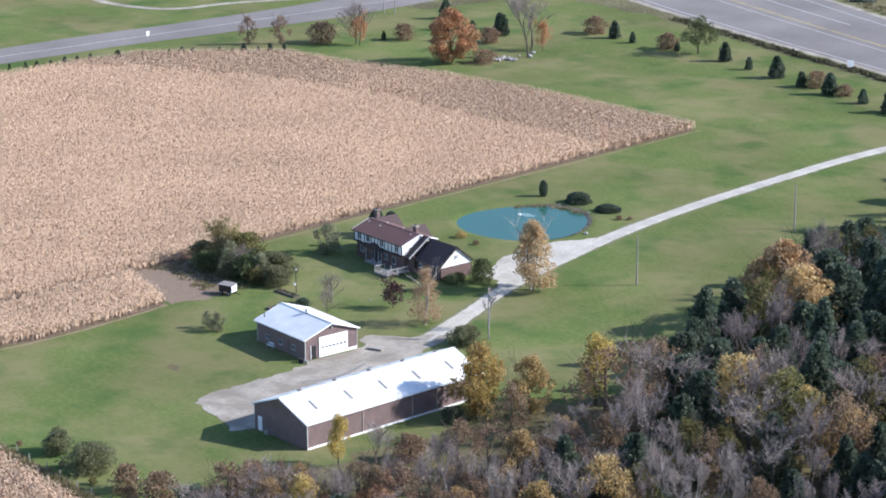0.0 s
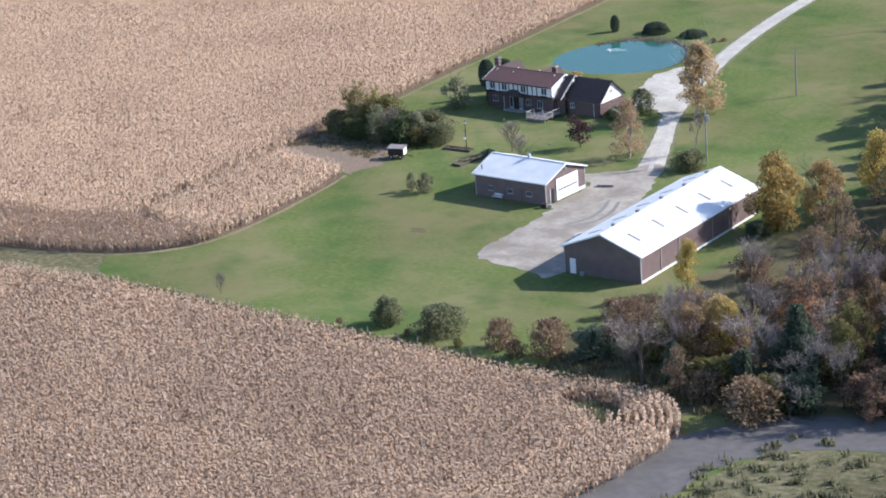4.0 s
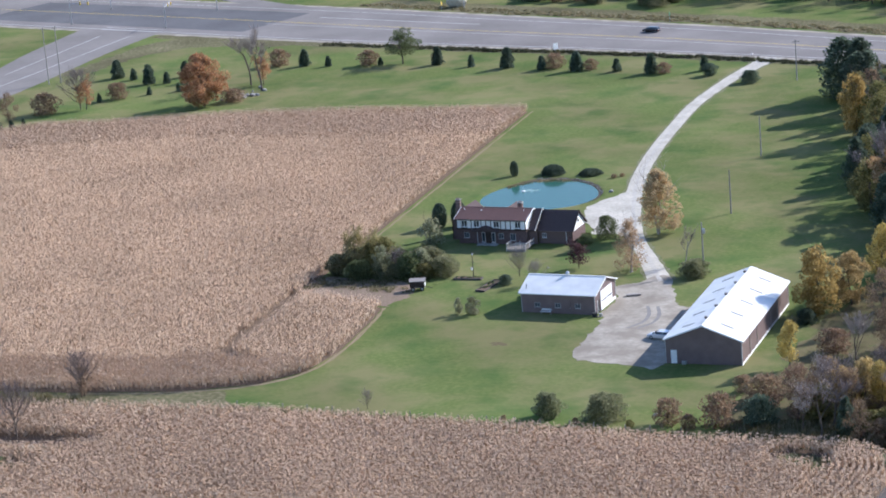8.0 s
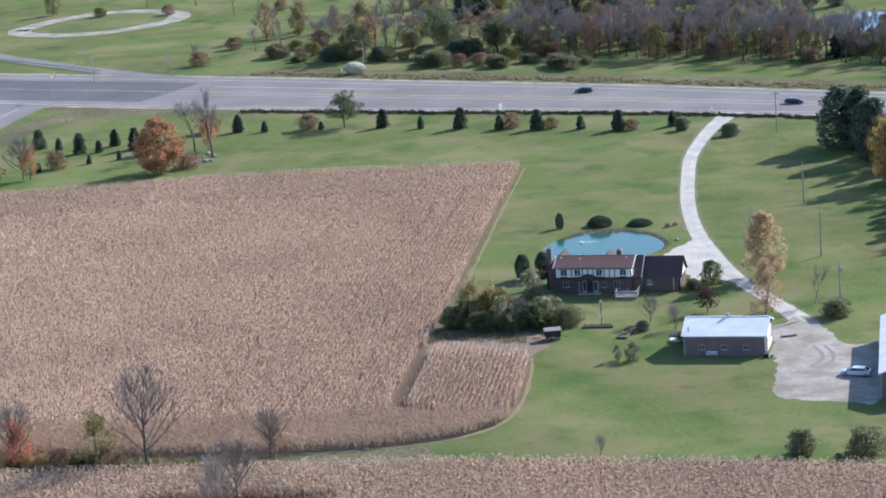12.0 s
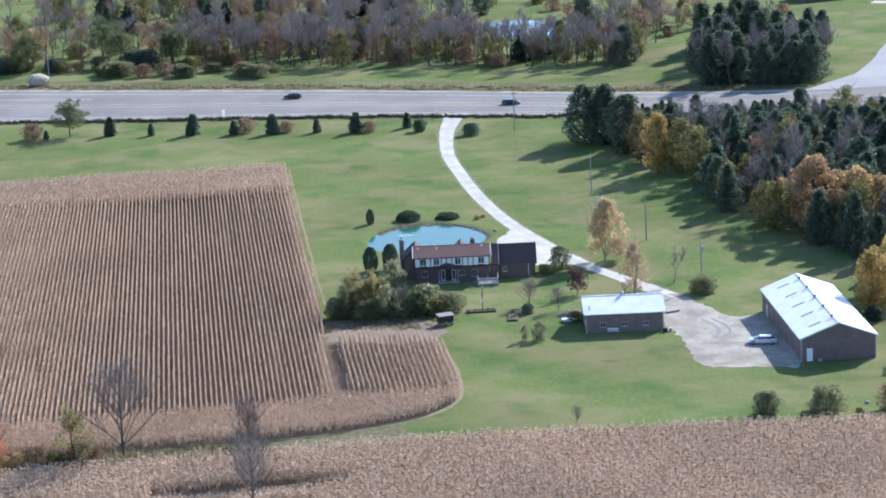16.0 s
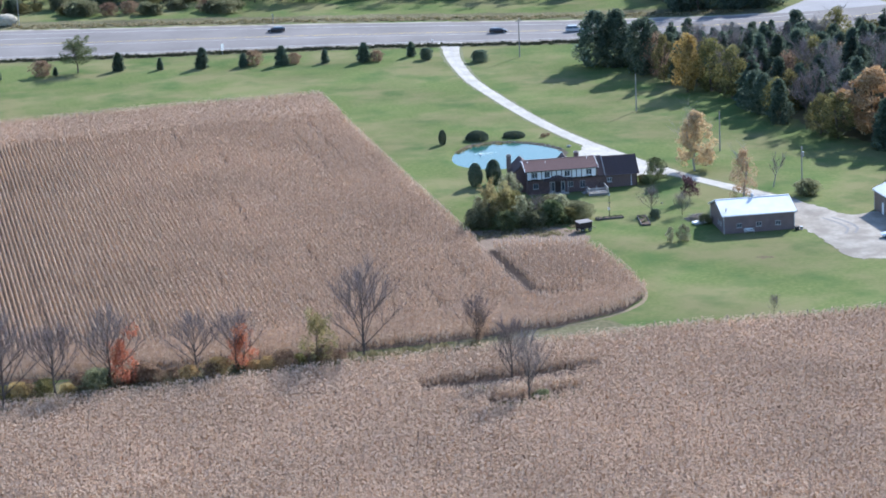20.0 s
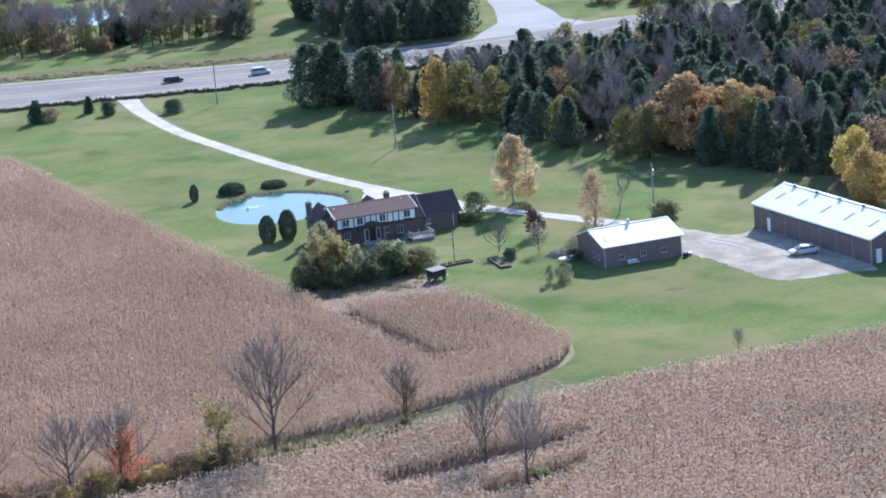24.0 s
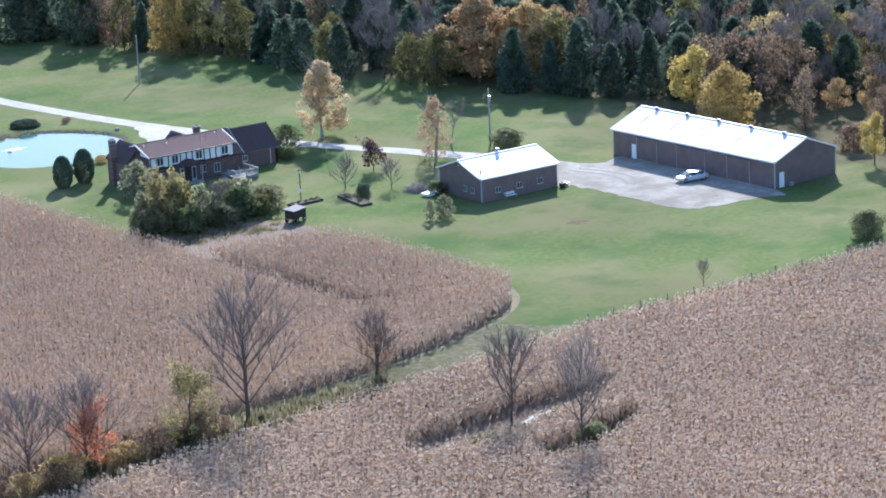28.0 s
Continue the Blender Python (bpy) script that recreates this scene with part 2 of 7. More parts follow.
BED_WOOD = material("dark weathered sleepers", [(0.06, 0.052, 0.045), (0.12, 0.105, 0.09)], 6.0, 0.9, object_var=0.15)
GALV = material("galvanised metal", [(0.35, 0.36, 0.37), (0.5, 0.51, 0.52)], 4.0, 0.4, metal=0.7)
RUBBER = material("black rubber", [(0.02, 0.02, 0.02), (0.035, 0.035, 0.035)], 6.0, 0.8)


def clear(name, colour, rough=0.05, metal=0.0, transmission=0.0, ior=1.45):
    m = bpy.data.materials.new(name)
    m.use_nodes = True
    b = m.node_tree.nodes["Principled BSDF"]
    b.inputs["Base Color"].default_value = (*colour, 1)
    b.inputs["Roughness"].default_value = rough
    b.inputs["Metallic"].default_value = metal
    b.inputs["Transmission Weight"].default_value = transmission
    b.inputs["IOR"].default_value = ior
    return m


GLASS = clear("window glass", (0.05, 0.06, 0.07), 0.04)


def pond_water():
    m = clear("milky turquoise pond water", (0.032, 0.1, 0.078), 0.1, ior=1.33)
    nt = m.node_tree
    n, link = nt.nodes, nt.links.new
    geo = n.new("ShaderNodeNewGeometry")
    tex = n.new("ShaderNodeTexNoise")
    tex.inputs["Scale"].default_value = 1.8
    tex.inputs["Detail"].default_value = 4
    link(geo.outputs["Position"], tex.inputs["Vector"])
    bp = n.new("ShaderNodeBump")
    bp.inputs["Strength"].default_value = 0.25
    bp.inputs["Distance"].default_value = 0.04
    link(tex.outputs["Fac"], bp.inputs["Height"])
    link(bp.outputs[0], n["Principled BSDF"].inputs["Normal"])
    n["Principled BSDF"].inputs["Specular IOR Level"].default_value = 0.27
    n["Principled BSDF"].inputs["Specular Tint"].default_value = (0.95, 1.0, 0.55, 1)
    return m


WATER = pond_water()
LAKE_WATER = clear("blue lake water", (0.05, 0.15, 0.26), 0.2, ior=1.33)


# ---- building blocks ----
def mesh_of(name, verts, faces, mat, smooth=False):
    me = bpy.data.meshes.new(name)
    me.from_pydata(verts, [], faces)
    me.materials.append(mat)
    if smooth:
        me.shade_smooth()
    return me


def flat_mesh(name, verts, counts, mat):
    """A mesh from a numpy array of corners, each run of count corners one face."""
    me = bpy.data.meshes.new(name)
    k = len(verts)
    nf = k // counts
    me.vertices.add(k)
    me.vertices.foreach_set("co", np.ascontiguousarray(verts, dtype=np.float32).ravel())
    me.loops.add(k)
    me.loops.foreach_set("vertex_index", np.arange(k, dtype=np.int32))
    me.polygons.add(nf)
    me.polygons.foreach_set("loop_start", np.arange(0, k, counts, dtype=np.int32))
    me.materials.append(mat)
    me.update(calc_edges=True)
    return me


def part(name, bm, mat, parent, label="", smooth=False):
    me = bpy.data.meshes.new(name)
    bm.normal_update()
    bm.to_mesh(me)
    bm.free()
    me.materials.append(mat)
    if smooth:
        me.shade_smooth()
    ob = new(name, me)
    ob.parent = parent
    return tagged(ob, label) if label else ob


def thing(name, label, category, m=None, group="", kind=""):
    ob = new(name)
    ob.empty_display_size = 0.2
    if m is not None:
        ob.matrix_basis = m
    return tagged(ob, label, category, group, kind)


def box(bm, x0, x1, y0, y1, z0, z1, bevel=0.0):
    vs = [bm.verts.new((x, y, z)) for z in (z0, z1) for y in (y0, y1) for x in (x0, x1)]
    for f in ((0, 2, 3, 1), (4, 5, 7, 6), (0, 1, 5, 4), (2, 6, 7, 3), (0, 4, 6, 2), (1, 3, 7, 5)):
        bm.faces.new([vs[i] for i in f])
    if bevel:
        bmesh.ops.bevel(bm, geom=list({e for v in vs for e in v.link_edges}), offset=bevel, segments=1, affect="EDGES")
    return bm


def boxed(*a, **k):
    return box(bmesh.new(), *a, **k)


def slab(bm, corners, thick):
    """A plate of the given top corners, thick metres deep along its normal."""
    p = [Vector(c) for c in corners]
    n = (p[1] - p[0]).cross(p[2] - p[0]).normalized() * thick
    top = [bm.verts.new(c) for c in p]
    low = [bm.verts.new(c - n) for c in p]
    bm.faces.new(top)
    bm.faces.new(low[::-1])
    for i in range(len(p)):
        j = (i + 1) % len(p)
        bm.faces.new((top[j], top[i], low[i], low[j]))
    return bm


def tube(bm, a, b, r0, r1=None, sides=8):
    a, b = Vector(a), Vector(b)
    r1 = r0 if r1 is None else r1
    q = (b - a).to_track_quat("Z", "Y")
    rings = []
    for c, r in ((a, r0), (b, r1)):
        rings.append([bm.verts.new(c + q @ Vector((r * math.cos(2 * math.pi * i / sides), r * math.sin(2 * math.pi * i / sides), 0))) for i in range(sides)])
    for i in range(sides):
        j = (i + 1) % sides
        bm.faces.new((rings[0][i], rings[0][j], rings[1][j], rings[1][i]))
    bm.faces.new(rings[0][::-1])
    bm.faces.new(rings[1])
    return bm


# ---- ground ----
POND = (-4.8, 36.8)


def pond_radius(a):
    return 11.2 - 0.4 * math.cos(2 * a) + 0.5 * math.cos(3 * a + 1.0)


def ground_height(x, y):
    dx, dy = x - POND[0], y - POND[1]
    d = math.hypot(dx, dy) - pond_radius(math.atan2(dy, dx))
    z = 0.0
    if d < 1.5:
        z -= 0.9 * min(1, (1.5 - d) / 3.0)
    return z


def build_ground():
    near = list(np.arange(-40, 21, 1.0))
    xs = [-4500, -1500, -600, -300] + list(np.arange(-240, -40, 10.0)) + near + list(np.arange(30, 250, 10.0)) + [300, 600, 1500, 4500]
    ys = [-4500, -1500, -600, -300] + list(np.arange(-240, 10, 10.0)) + list(np.arange(10, 61, 1.0)) + list(np.arange(70, 300, 10.0)) + [320, 600, 1500, 4500]
    verts = [(x, y, ground_height(x, y)) for y in ys for x in xs]
    w = len(xs)
    faces = [(j * w + i, j * w + i + 1, (j + 1) * w + i + 1, (j + 1) * w + i) for j in range(len(ys) - 1) for i in range(w - 1)]
    return tagged(new("ground", mesh_of("ground", verts, faces, GRASS, True)), "wide mown green lawn with yellowish dry patches", "ground", kind="structure")


build_ground()


def sheet(name, outline, z, mat, label, category, kind="structure", rag=0.0, step=2.0, seed=1):
    """A flat area with a ragged border."""
    rnd = random.Random(seed)
    pts = []
    n = len(outline)
    for i in range(n):
        a, b = Vector(outline[i]), Vector(outline[(i + 1) % n])
        k = max(1, int((b - a).length / step))
        for s in range(k):
            p = a.lerp(b, s / k)
            pts.append((p.x + rnd.uniform(-rag, rag), p.y + rnd.uniform(-rag, rag)))
    bm = bmesh.new()
    vs = [bm.verts.new((x, y, z)) for x, y in pts]
    es = [bm.edges.new((vs[i], vs[(i + 1) % len(vs)])) for i in range(len(vs))]
    bmesh.ops.triangle_fill(bm, edges=es, use_beauty=True)
    for f in bm.faces:
        if f.normal.z < 0:
            f.normal_flip()
    me = bpy.data.meshes.new(name)
    bm.to_mesh(me)
    bm.free()
    me.materials.append(mat)
    return tagged(new(name, me), label, category, kind=kind)


def smooth_line(pts, step=2.0):
    """Catmull-Rom through plan points."""
    p = [Vector(q) for q in pts]
    p = [p[0] * 2 - p[1]] + p + [p[-1] * 2 - p[-2]]
    out = []
    for i in range(1, len(p) - 2):
        k = max(2, int((p[i + 1] - p[i]).length / step))
        for s in range(k):
            t = s / k
            out.append(0.5 * (2 * p[i] + (p[i + 1] - p[i - 1]) * t + (2 * p[i - 1] - 5 * p[i] + 4 * p[i + 1] - p[i + 2]) * t * t + (3 * p[i] - p[i - 1] - 3 * p[i + 1] + p[i + 2]) * t ** 3))
    return out + [p[-2]]


def ribbon(name, pts, widths, z, mat, label, category, rag=0.0, seed=2, step=2.0):
    rnd = random.Random(seed)
    line = smooth_line(pts, step)
    verts = []
    for i, c in enumerate(line):
        d = (line[min(i + 1, len(line) - 1)] - line[max(i - 1, 0)]).normalized()
        nrm = Vector((-d.y, d.x))
        f = i / (len(line) - 1) * (len(widths) - 1)
        k = min(int(f), len(widths) - 2)
        w = (widths[k] + (widths[k + 1] - widths[k]) * (f - k)) / 2
        for s in (1, -1):
            q = c + nrm * s * (w + rnd.uniform(-rag, rag))
            verts.append((q.x, q.y, z))
    faces = [(2 * i + 1, 2 * i + 3, 2 * i + 2, 2 * i) for i in range(len(line) - 1)]
    return tagged(new(name, mesh_of(name, verts, faces, mat)), label, category, kind="structure")


# main road, north of the lawn
ROAD_A, ROAD_B = Vector((-420, 267)), Vector((420, 133))
road_dir = (ROAD_B - ROAD_A).normalized()
road_nrm = Vector((-road_dir.y, road_dir.x))


def along(x, off):
    """The plan point on the main road's axis at x, off metres to its north."""
    t = (x - ROAD_A.x) / (ROAD_B.x - ROAD_A.x)
    return ROAD_A.lerp(ROAD_B, t) + road_nrm * off


ROAD_LINE = smooth_line([(-420, 287), (-184, 232), (-105, 213), (-36, 198), (0, 188.5), (35, 178.5), (80, 170), (104, 170), (124, 174), (150, 176), (185, 174), (260, 168), (420, 160)], 4.0)
ROAD_WIDTHS = [47, 47, 47, 47, 47, 45, 39, 32, 27, 26, 19, 14, 13, 13, 13]


def on_road(x, off, width=0.0):
    """The plan point on the main road at x: off metres north of its middle, and width halves of its width besides."""
    k = max(1, next((i for i, p in enumerate(ROAD_LINE) if p.x >= x), len(ROAD_LINE) - 1))
    a, b = ROAD_LINE[k - 1], ROAD_LINE[k]
    d = (b - a).normalized()
    f = (k - 1) / (len(ROAD_LINE) - 1) * (len(ROAD_WIDTHS) - 1)
    w = ROAD_WIDTHS[int(f)] + (ROAD_WIDTHS[min(int(f) + 1, len(ROAD_WIDTHS) - 1)] - ROAD_WIDTHS[int(f)]) * (f - int(f))
    return a.lerp(b, (x - a.x) / (b.x - a.x)) + Vector((-d.y, d.x)) * (off + width * w / 2)


def road_strip(name, x0, x1, off, side, wide, z, mat, label, category="road marking", rag=0.0):
    return ribbon(name, [on_road(x0 + (x1 - x0) * i / 24, off, side) for i in range(25)], [wide, wide], z, mat, label, category, rag)


ribbon("road", ROAD_LINE[::6], ROAD_WIDTHS, 0.05, ASPHALT, "wide worn grey asphalt main road", "road", 0.1)
ribbon("road_shoulder", ROAD_LINE[::6], [w + 4 for w in ROAD_WIDTHS], 0.025, GRAVEL, "grey gravel shoulder along the main road", "road", 0.4)
road_strip("road_verge", -180, 100, -4.2, -1, 4.6, 0.018, ROUGH_GRASS, "dark rough grass along the near verge", "ground", 0.5)
road_strip("road_verge", -150, 90, 9.0, 1, 12.0, 0.017, ROUGH_GRASS, "rough grass along the far verge", "ground", 1.0)
road_strip("road_marking", -400, 100, 2.2, -1, 0.4, 0.056, PAINT_WHITE, "white edge line on the main road")
road_strip("road_marking", -400, 100, -5.0, 1, 0.35, 0.056, PAINT_WHITE, "white edge line on the main road")
road_strip("road_marking", -160, 60, -3.5, 0, 0.3, 0.056, PAINT_WHITE, "white lane line on the main road")
road_strip("road_marking", -150, -95, 8.5, 0, 0.45, 0.056, PAINT_WHITE, "white turning lane line on the main road")
for off in (-0.3, 0.3):
    road_strip("road_marking", -400, 400, off, 0, 0.16, 0.056, PAINT_YELLOW, "yellow centre line on the main road")
road_strip("road_resurfaced", -262, -158, -1.0, 0, 30, 0.053, DARK_ASPHALT, "newer dark asphalt at the crossing", "road", 0.2)
for y0, y1 in (((-211, 216), (-189, 211)), ((-211, 219), (-189, 214))):
    ribbon("crossing_line", [y0, y1], [0.5, 0.5], 0.058, PAINT_WHITE, "white stop line at the crossing", "road marking")
ribbon("side_road", [(-186, -60), (-194, 45), (-193, 90), (-193, 130), (-200, 180), (-203, 218)], [15, 15, 17, 22, 30], 0.045, ASPHALT, "pale grey asphalt side road", "road", 0.1)
ribbon("turning_road", [(-142, 238), (-180, 257), (-214, 280), (-245, 304), (-300, 352)], [5, 7, 7, 7, 7], 0.046, ASPHALT, "grey asphalt turning road at the crossing", "road", 0.1)
ribbon("paved_loop", [(-262, 360), (-256, 385), (-240, 400), (-218, 392), (-211, 374), (-222, 352), (-240, 346), (-256, 352), (-262, 362)], [8, 8], 0.04, GRAVEL, "pale paved loop beyond the crossing", "road", 0.2)
ribbon("side_road", [(106, 172), (112, 196), (118, 215), (126, 244), (146, 306), (182, 392), (220, 480)], [42, 16, 12, 11, 10, 10, 10, 10, 10, 10, 10, 10], 0.046, PALE_ASPHALT, "pale grey asphalt side road to the north", "road", 0.1)
sheet("lake_water", [(11, 328), (14, 306), (24, 293), (33, 290), (38, 302), (36, 322), (26, 334)], 0.03, LAKE_WATER, "blue water of a small lake beyond the trees", "lake", rag=0.8, step=3, seed=61)

# gravel drive and yard
DRIVE_LINE = [(4.2, 183), (2.6, 172), (0.2, 150), (0, 122), (2.2, 100), (5.8, 74), (10.5, 50), (16, 31), (24, 9), (31, -5), (38, -19)]
ribbon("driveway", DRIVE_LINE, [9, 4.2, 3.3, 3.0, 2.9, 2.9, 2.9, 3.1, 2.8, 2.9, 4.0], 0.032, DRIVE, "long white gravel driveway curving over the lawn", "driveway", 0.1, step=0.7)
YARD = [(30.5, -23.5), (34.5, -20), (36, -16.5), (38.6, -16), (42, -24.5), (46, -32.4), (52, -33), (53, -62), (48.5, -63), (42, -62.2), (37.6, -60.6), (36.8, -55), (36, -46), (35.4, -40), (34, -39), (34, -28.6), (30.5, -26.5)]
sheet("rough_bank", [(-184, 148), (-183, 192), (-174, 204), (-150, 201), (-128, 194), (-140, 189), (-166, 188), (-174, 176), (-177, 150)], 0.016, ROUGH_GRASS, "rough grass bank at the corner of the crossing", "ground", rag=1.0, seed=63)
for x0, y0, x1, y1 in ((-193.4, -60, -193, 150), (-201, 150, -205, 205), (-193, 150, -195, 205)):
    ribbon("road_marking", [(x0, y0), ((x0 + x1) / 2, (y0 + y1) / 2), (x1, y1)], [0.35, 0.35], 0.05, PAINT_WHITE, "white line on the side road", "road marking")
sheet("gravel_yard", [tuple(p) for p in smooth_line(YARD + YARD[:1], 1.1)[:-1]], 0.035, GRAVEL, "pale grey gravel yard between the sheds", "gravel yard", rag=0.42, step=5, seed=4)
ribbon("drive_edge", DRIVE_LINE, [11, 5.6, 4.6, 4.2, 4.0, 4.0, 4.0, 4.3, 3.9, 4.0, 5.2], 0.022, GRASSY, "grass grown edge of the gravel driveway", "ground", 0.3, step=1.4)
sheet("gravel_apron", [(12.2, 41), (9.8, 35), (8, 29), (8.4, 25), (11, 18), (14.8, 12.5), (15.7, 9), (20.4, 9.4), (24.6, 6), (25.4, 9), (20, 23), (16, 33)], 0.034, DRIVE, "pale gravel parking apron beside the house", "gravel yard", rag=0.3, step=1.0, seed=5)
ribbon("drive_crown", DRIVE_LINE[1:], [0.9, 0.7, 0.6, 0.6, 0.6, 0.7, 0.7, 0.7, 0.8, 0.8], 0.037, CROWN, "greyer crown between the wheel tracks of the drive", "driveway", 0.16, step=0.6)
sheet("worn_patch", [(22.4, -55.6), (24, -55.2), (25.6, -55.7), (25.2, -56.6), (23, -56.7)], 0.012, WORN, "worn brown bare patch in the lawn", "ground patch", rag=0.55, step=0.4, seed=6)
ribbon("gravel_track", [(90.5, -150), (98.6, -122), (98.6, -107), (103, -96), (113, -90), (140, -84)], [9.5, 9.5, 9, 8], 0.03, DARK_GRAVEL, "dark grey gravel farm track beside the woods", "track", 0.4)
sheet("weedy_bank", [(106, -120), (104, -104), (108, -97), (116, -94), (150, -90), (170, -110), (140, -150), (110, -150)], 0.02, ROUGH_GRASS, "weedy grass bank beside the farm track", "ground", rag=0.6, seed=25)
tagged(new("pond_water", mesh_of("pond_water", [(POND[0] + 15 * math.cos(a * math.pi / 32), POND[1] + 15 * math.sin(a * math.pi / 32), -0.3) for a in range(64)], [tuple(range(64))], WATER)), "milky turquoise water of the round garden pond", "pond", kind="structure")


def pond_bank():
    """A strip of bare brown earth on the far bank, lying on the slope; its dark tone paints the bank's shade."""
    verts, faces, rnd = [], [], random.Random(12)
    for i in range(70):
        a = radians(-32 + i * 2.6)
        full = min(1, (i + 1) / 8, (70 - i) / 12)
        for d in (0.3, 0.42 + full * (0.75 + rnd.uniform(-0.15, 0.25))):
            r = pond_radius(a) + d
            x, y = POND[0] + r * math.cos(a), POND[1] + r * math.sin(a)
            verts.append((x, y, ground_height(x, y) + 0.05))
        if i:
            faces.append((2 * i - 2, 2 * i - 1, 2 * i + 1, 2 * i))
    tagged(new("pond_bank", mesh_of("pond_bank", verts, faces, BANK)), "bare brown earth along the pond's bank, darkened for its shade", "bank", kind="structure")


pond_bank()
sheet("woods_floor", [(45, 128), (46, 100), (53, 80), (57, 55), (62, 34), (70, 18), (74, 2), (72, -20), (70, -40), (70, -62), (66, -84), (88, -93), (112, -87), (160, -80), (240, -60), (240, 140), (125, 157), (70, 166), (48, 166)], 0.015, LITTER, "brown leaf litter under the trees", "ground", rag=1.4, step=3, seed=21)
sheet("rough_strip", [(-160, -95), (-100, -93.5), (-60, -92.5), (-33, -89.8), (-16, -86.4), (-9, -84), (-7, -88), (-2, -91), (40, -91.6), (72, -91.2), (93, -92), (93, -98), (70, -94), (0, -93.6), (-20, -95.6), (-38, -98), (-75, -104), (-100, -107), (-160, -113)], 0.014, ROUGH_GRASS, "rough dry grass strip between the fields", "ground", rag=0.5, step=2, seed=22)
sheet("rough_patch", [(-23, -26), (-21, -23), (-12, -24), (-6, -24.4), (-2, -28), (-1.6, -33), (-2.4, -40), (-10, -39), (-15, -38), (-20.6, -37), (-22, -31)], 0.024, EARTH, "bare brown earth beside the thicket", "ground patch", rag=0.7, step=1.0, seed=23)
ribbon("field_margin", [(-35.2, 110), (-28.2, 42), (-21.8, -16)], [0.4, 0.4], 0.016, TRACK, "pale bare earth margin of the corn field", "ground patch", 0.15)
ribbon("field_margin", [(-2.8, -40), (-1.2, -48), (0.6, -63), (0, -73.4), (-4.8, -80.8), (-15.8, -86.4), (-33, -89.9)], [0.5, 0.7, 0.5], 0.016, TRACK, "pale bare earth margin of the corn field", "ground patch", 0.15)


# ---- corn ----
def inside(px, py, poly):
    """Even-odd test of arrays of points against a polygon."""
    hit = np.zeros(len(px), bool)
    n = len(poly)
    for i in range(n):
        (x0, y0), (x1, y1) = poly[i], poly[(i + 1) % n]
        if y0 != y1:
            cross = ((y0 > py) != (y1 > py)) & (px < (x1 - x0) * (py - y0) / (y1 - y0) + x0)
            hit ^= cross
    return hit


def corn_rows(poly, direction, spacing=0.79, gap=0.33, holes=(), seed=3):
    """Plan points of the plants: rows along a direction, clipped to a polygon."""
    rng = np.random.default_rng(seed)
    d = np.array(direction, float)
    d /= np.linalg.norm(d)
    nrm = np.array([-d[1], d[0]])
    pts = np.array(poly, float)
    u, v = pts @ d, pts @ nrm
    rows = np.arange(v.min(), v.max(), spacing)
    cols = np.arange(u.min(), u.max(), gap)
    uu, vv = np.meshgrid(cols, rows)
    uu = uu + rng.uniform(-0.15, 0.15, uu.shape)
    vv = vv + rng.normal(0, 0.04, vv.shape)
    q = uu.ravel()[:, None] * d + vv.ravel()[:, None] * nrm
    keep = inside(q[:, 0], q[:, 1], poly)
    for h in holes:
        keep &= ~inside(q[:, 0], q[:, 1], h)
    keep &= rng.random(len(q)) > 0.02
    # rows with missing stretches
    row = np.repeat(np.arange(len(rows)), len(cols))
    lost = rng.random(len(rows)) < 0.15
    a0 = rng.uniform(u.min(), u.max(), len(rows))
    run = 5 + 55 * rng.random(len(rows)) ** 2
    flat_u = uu.ravel()
    keep &= ~(lost[row] & (flat_u > a0[row]) & (flat_u < a0[row] + run[row]) & (rng.random(len(q)) < 0.62))
    return q[keep]


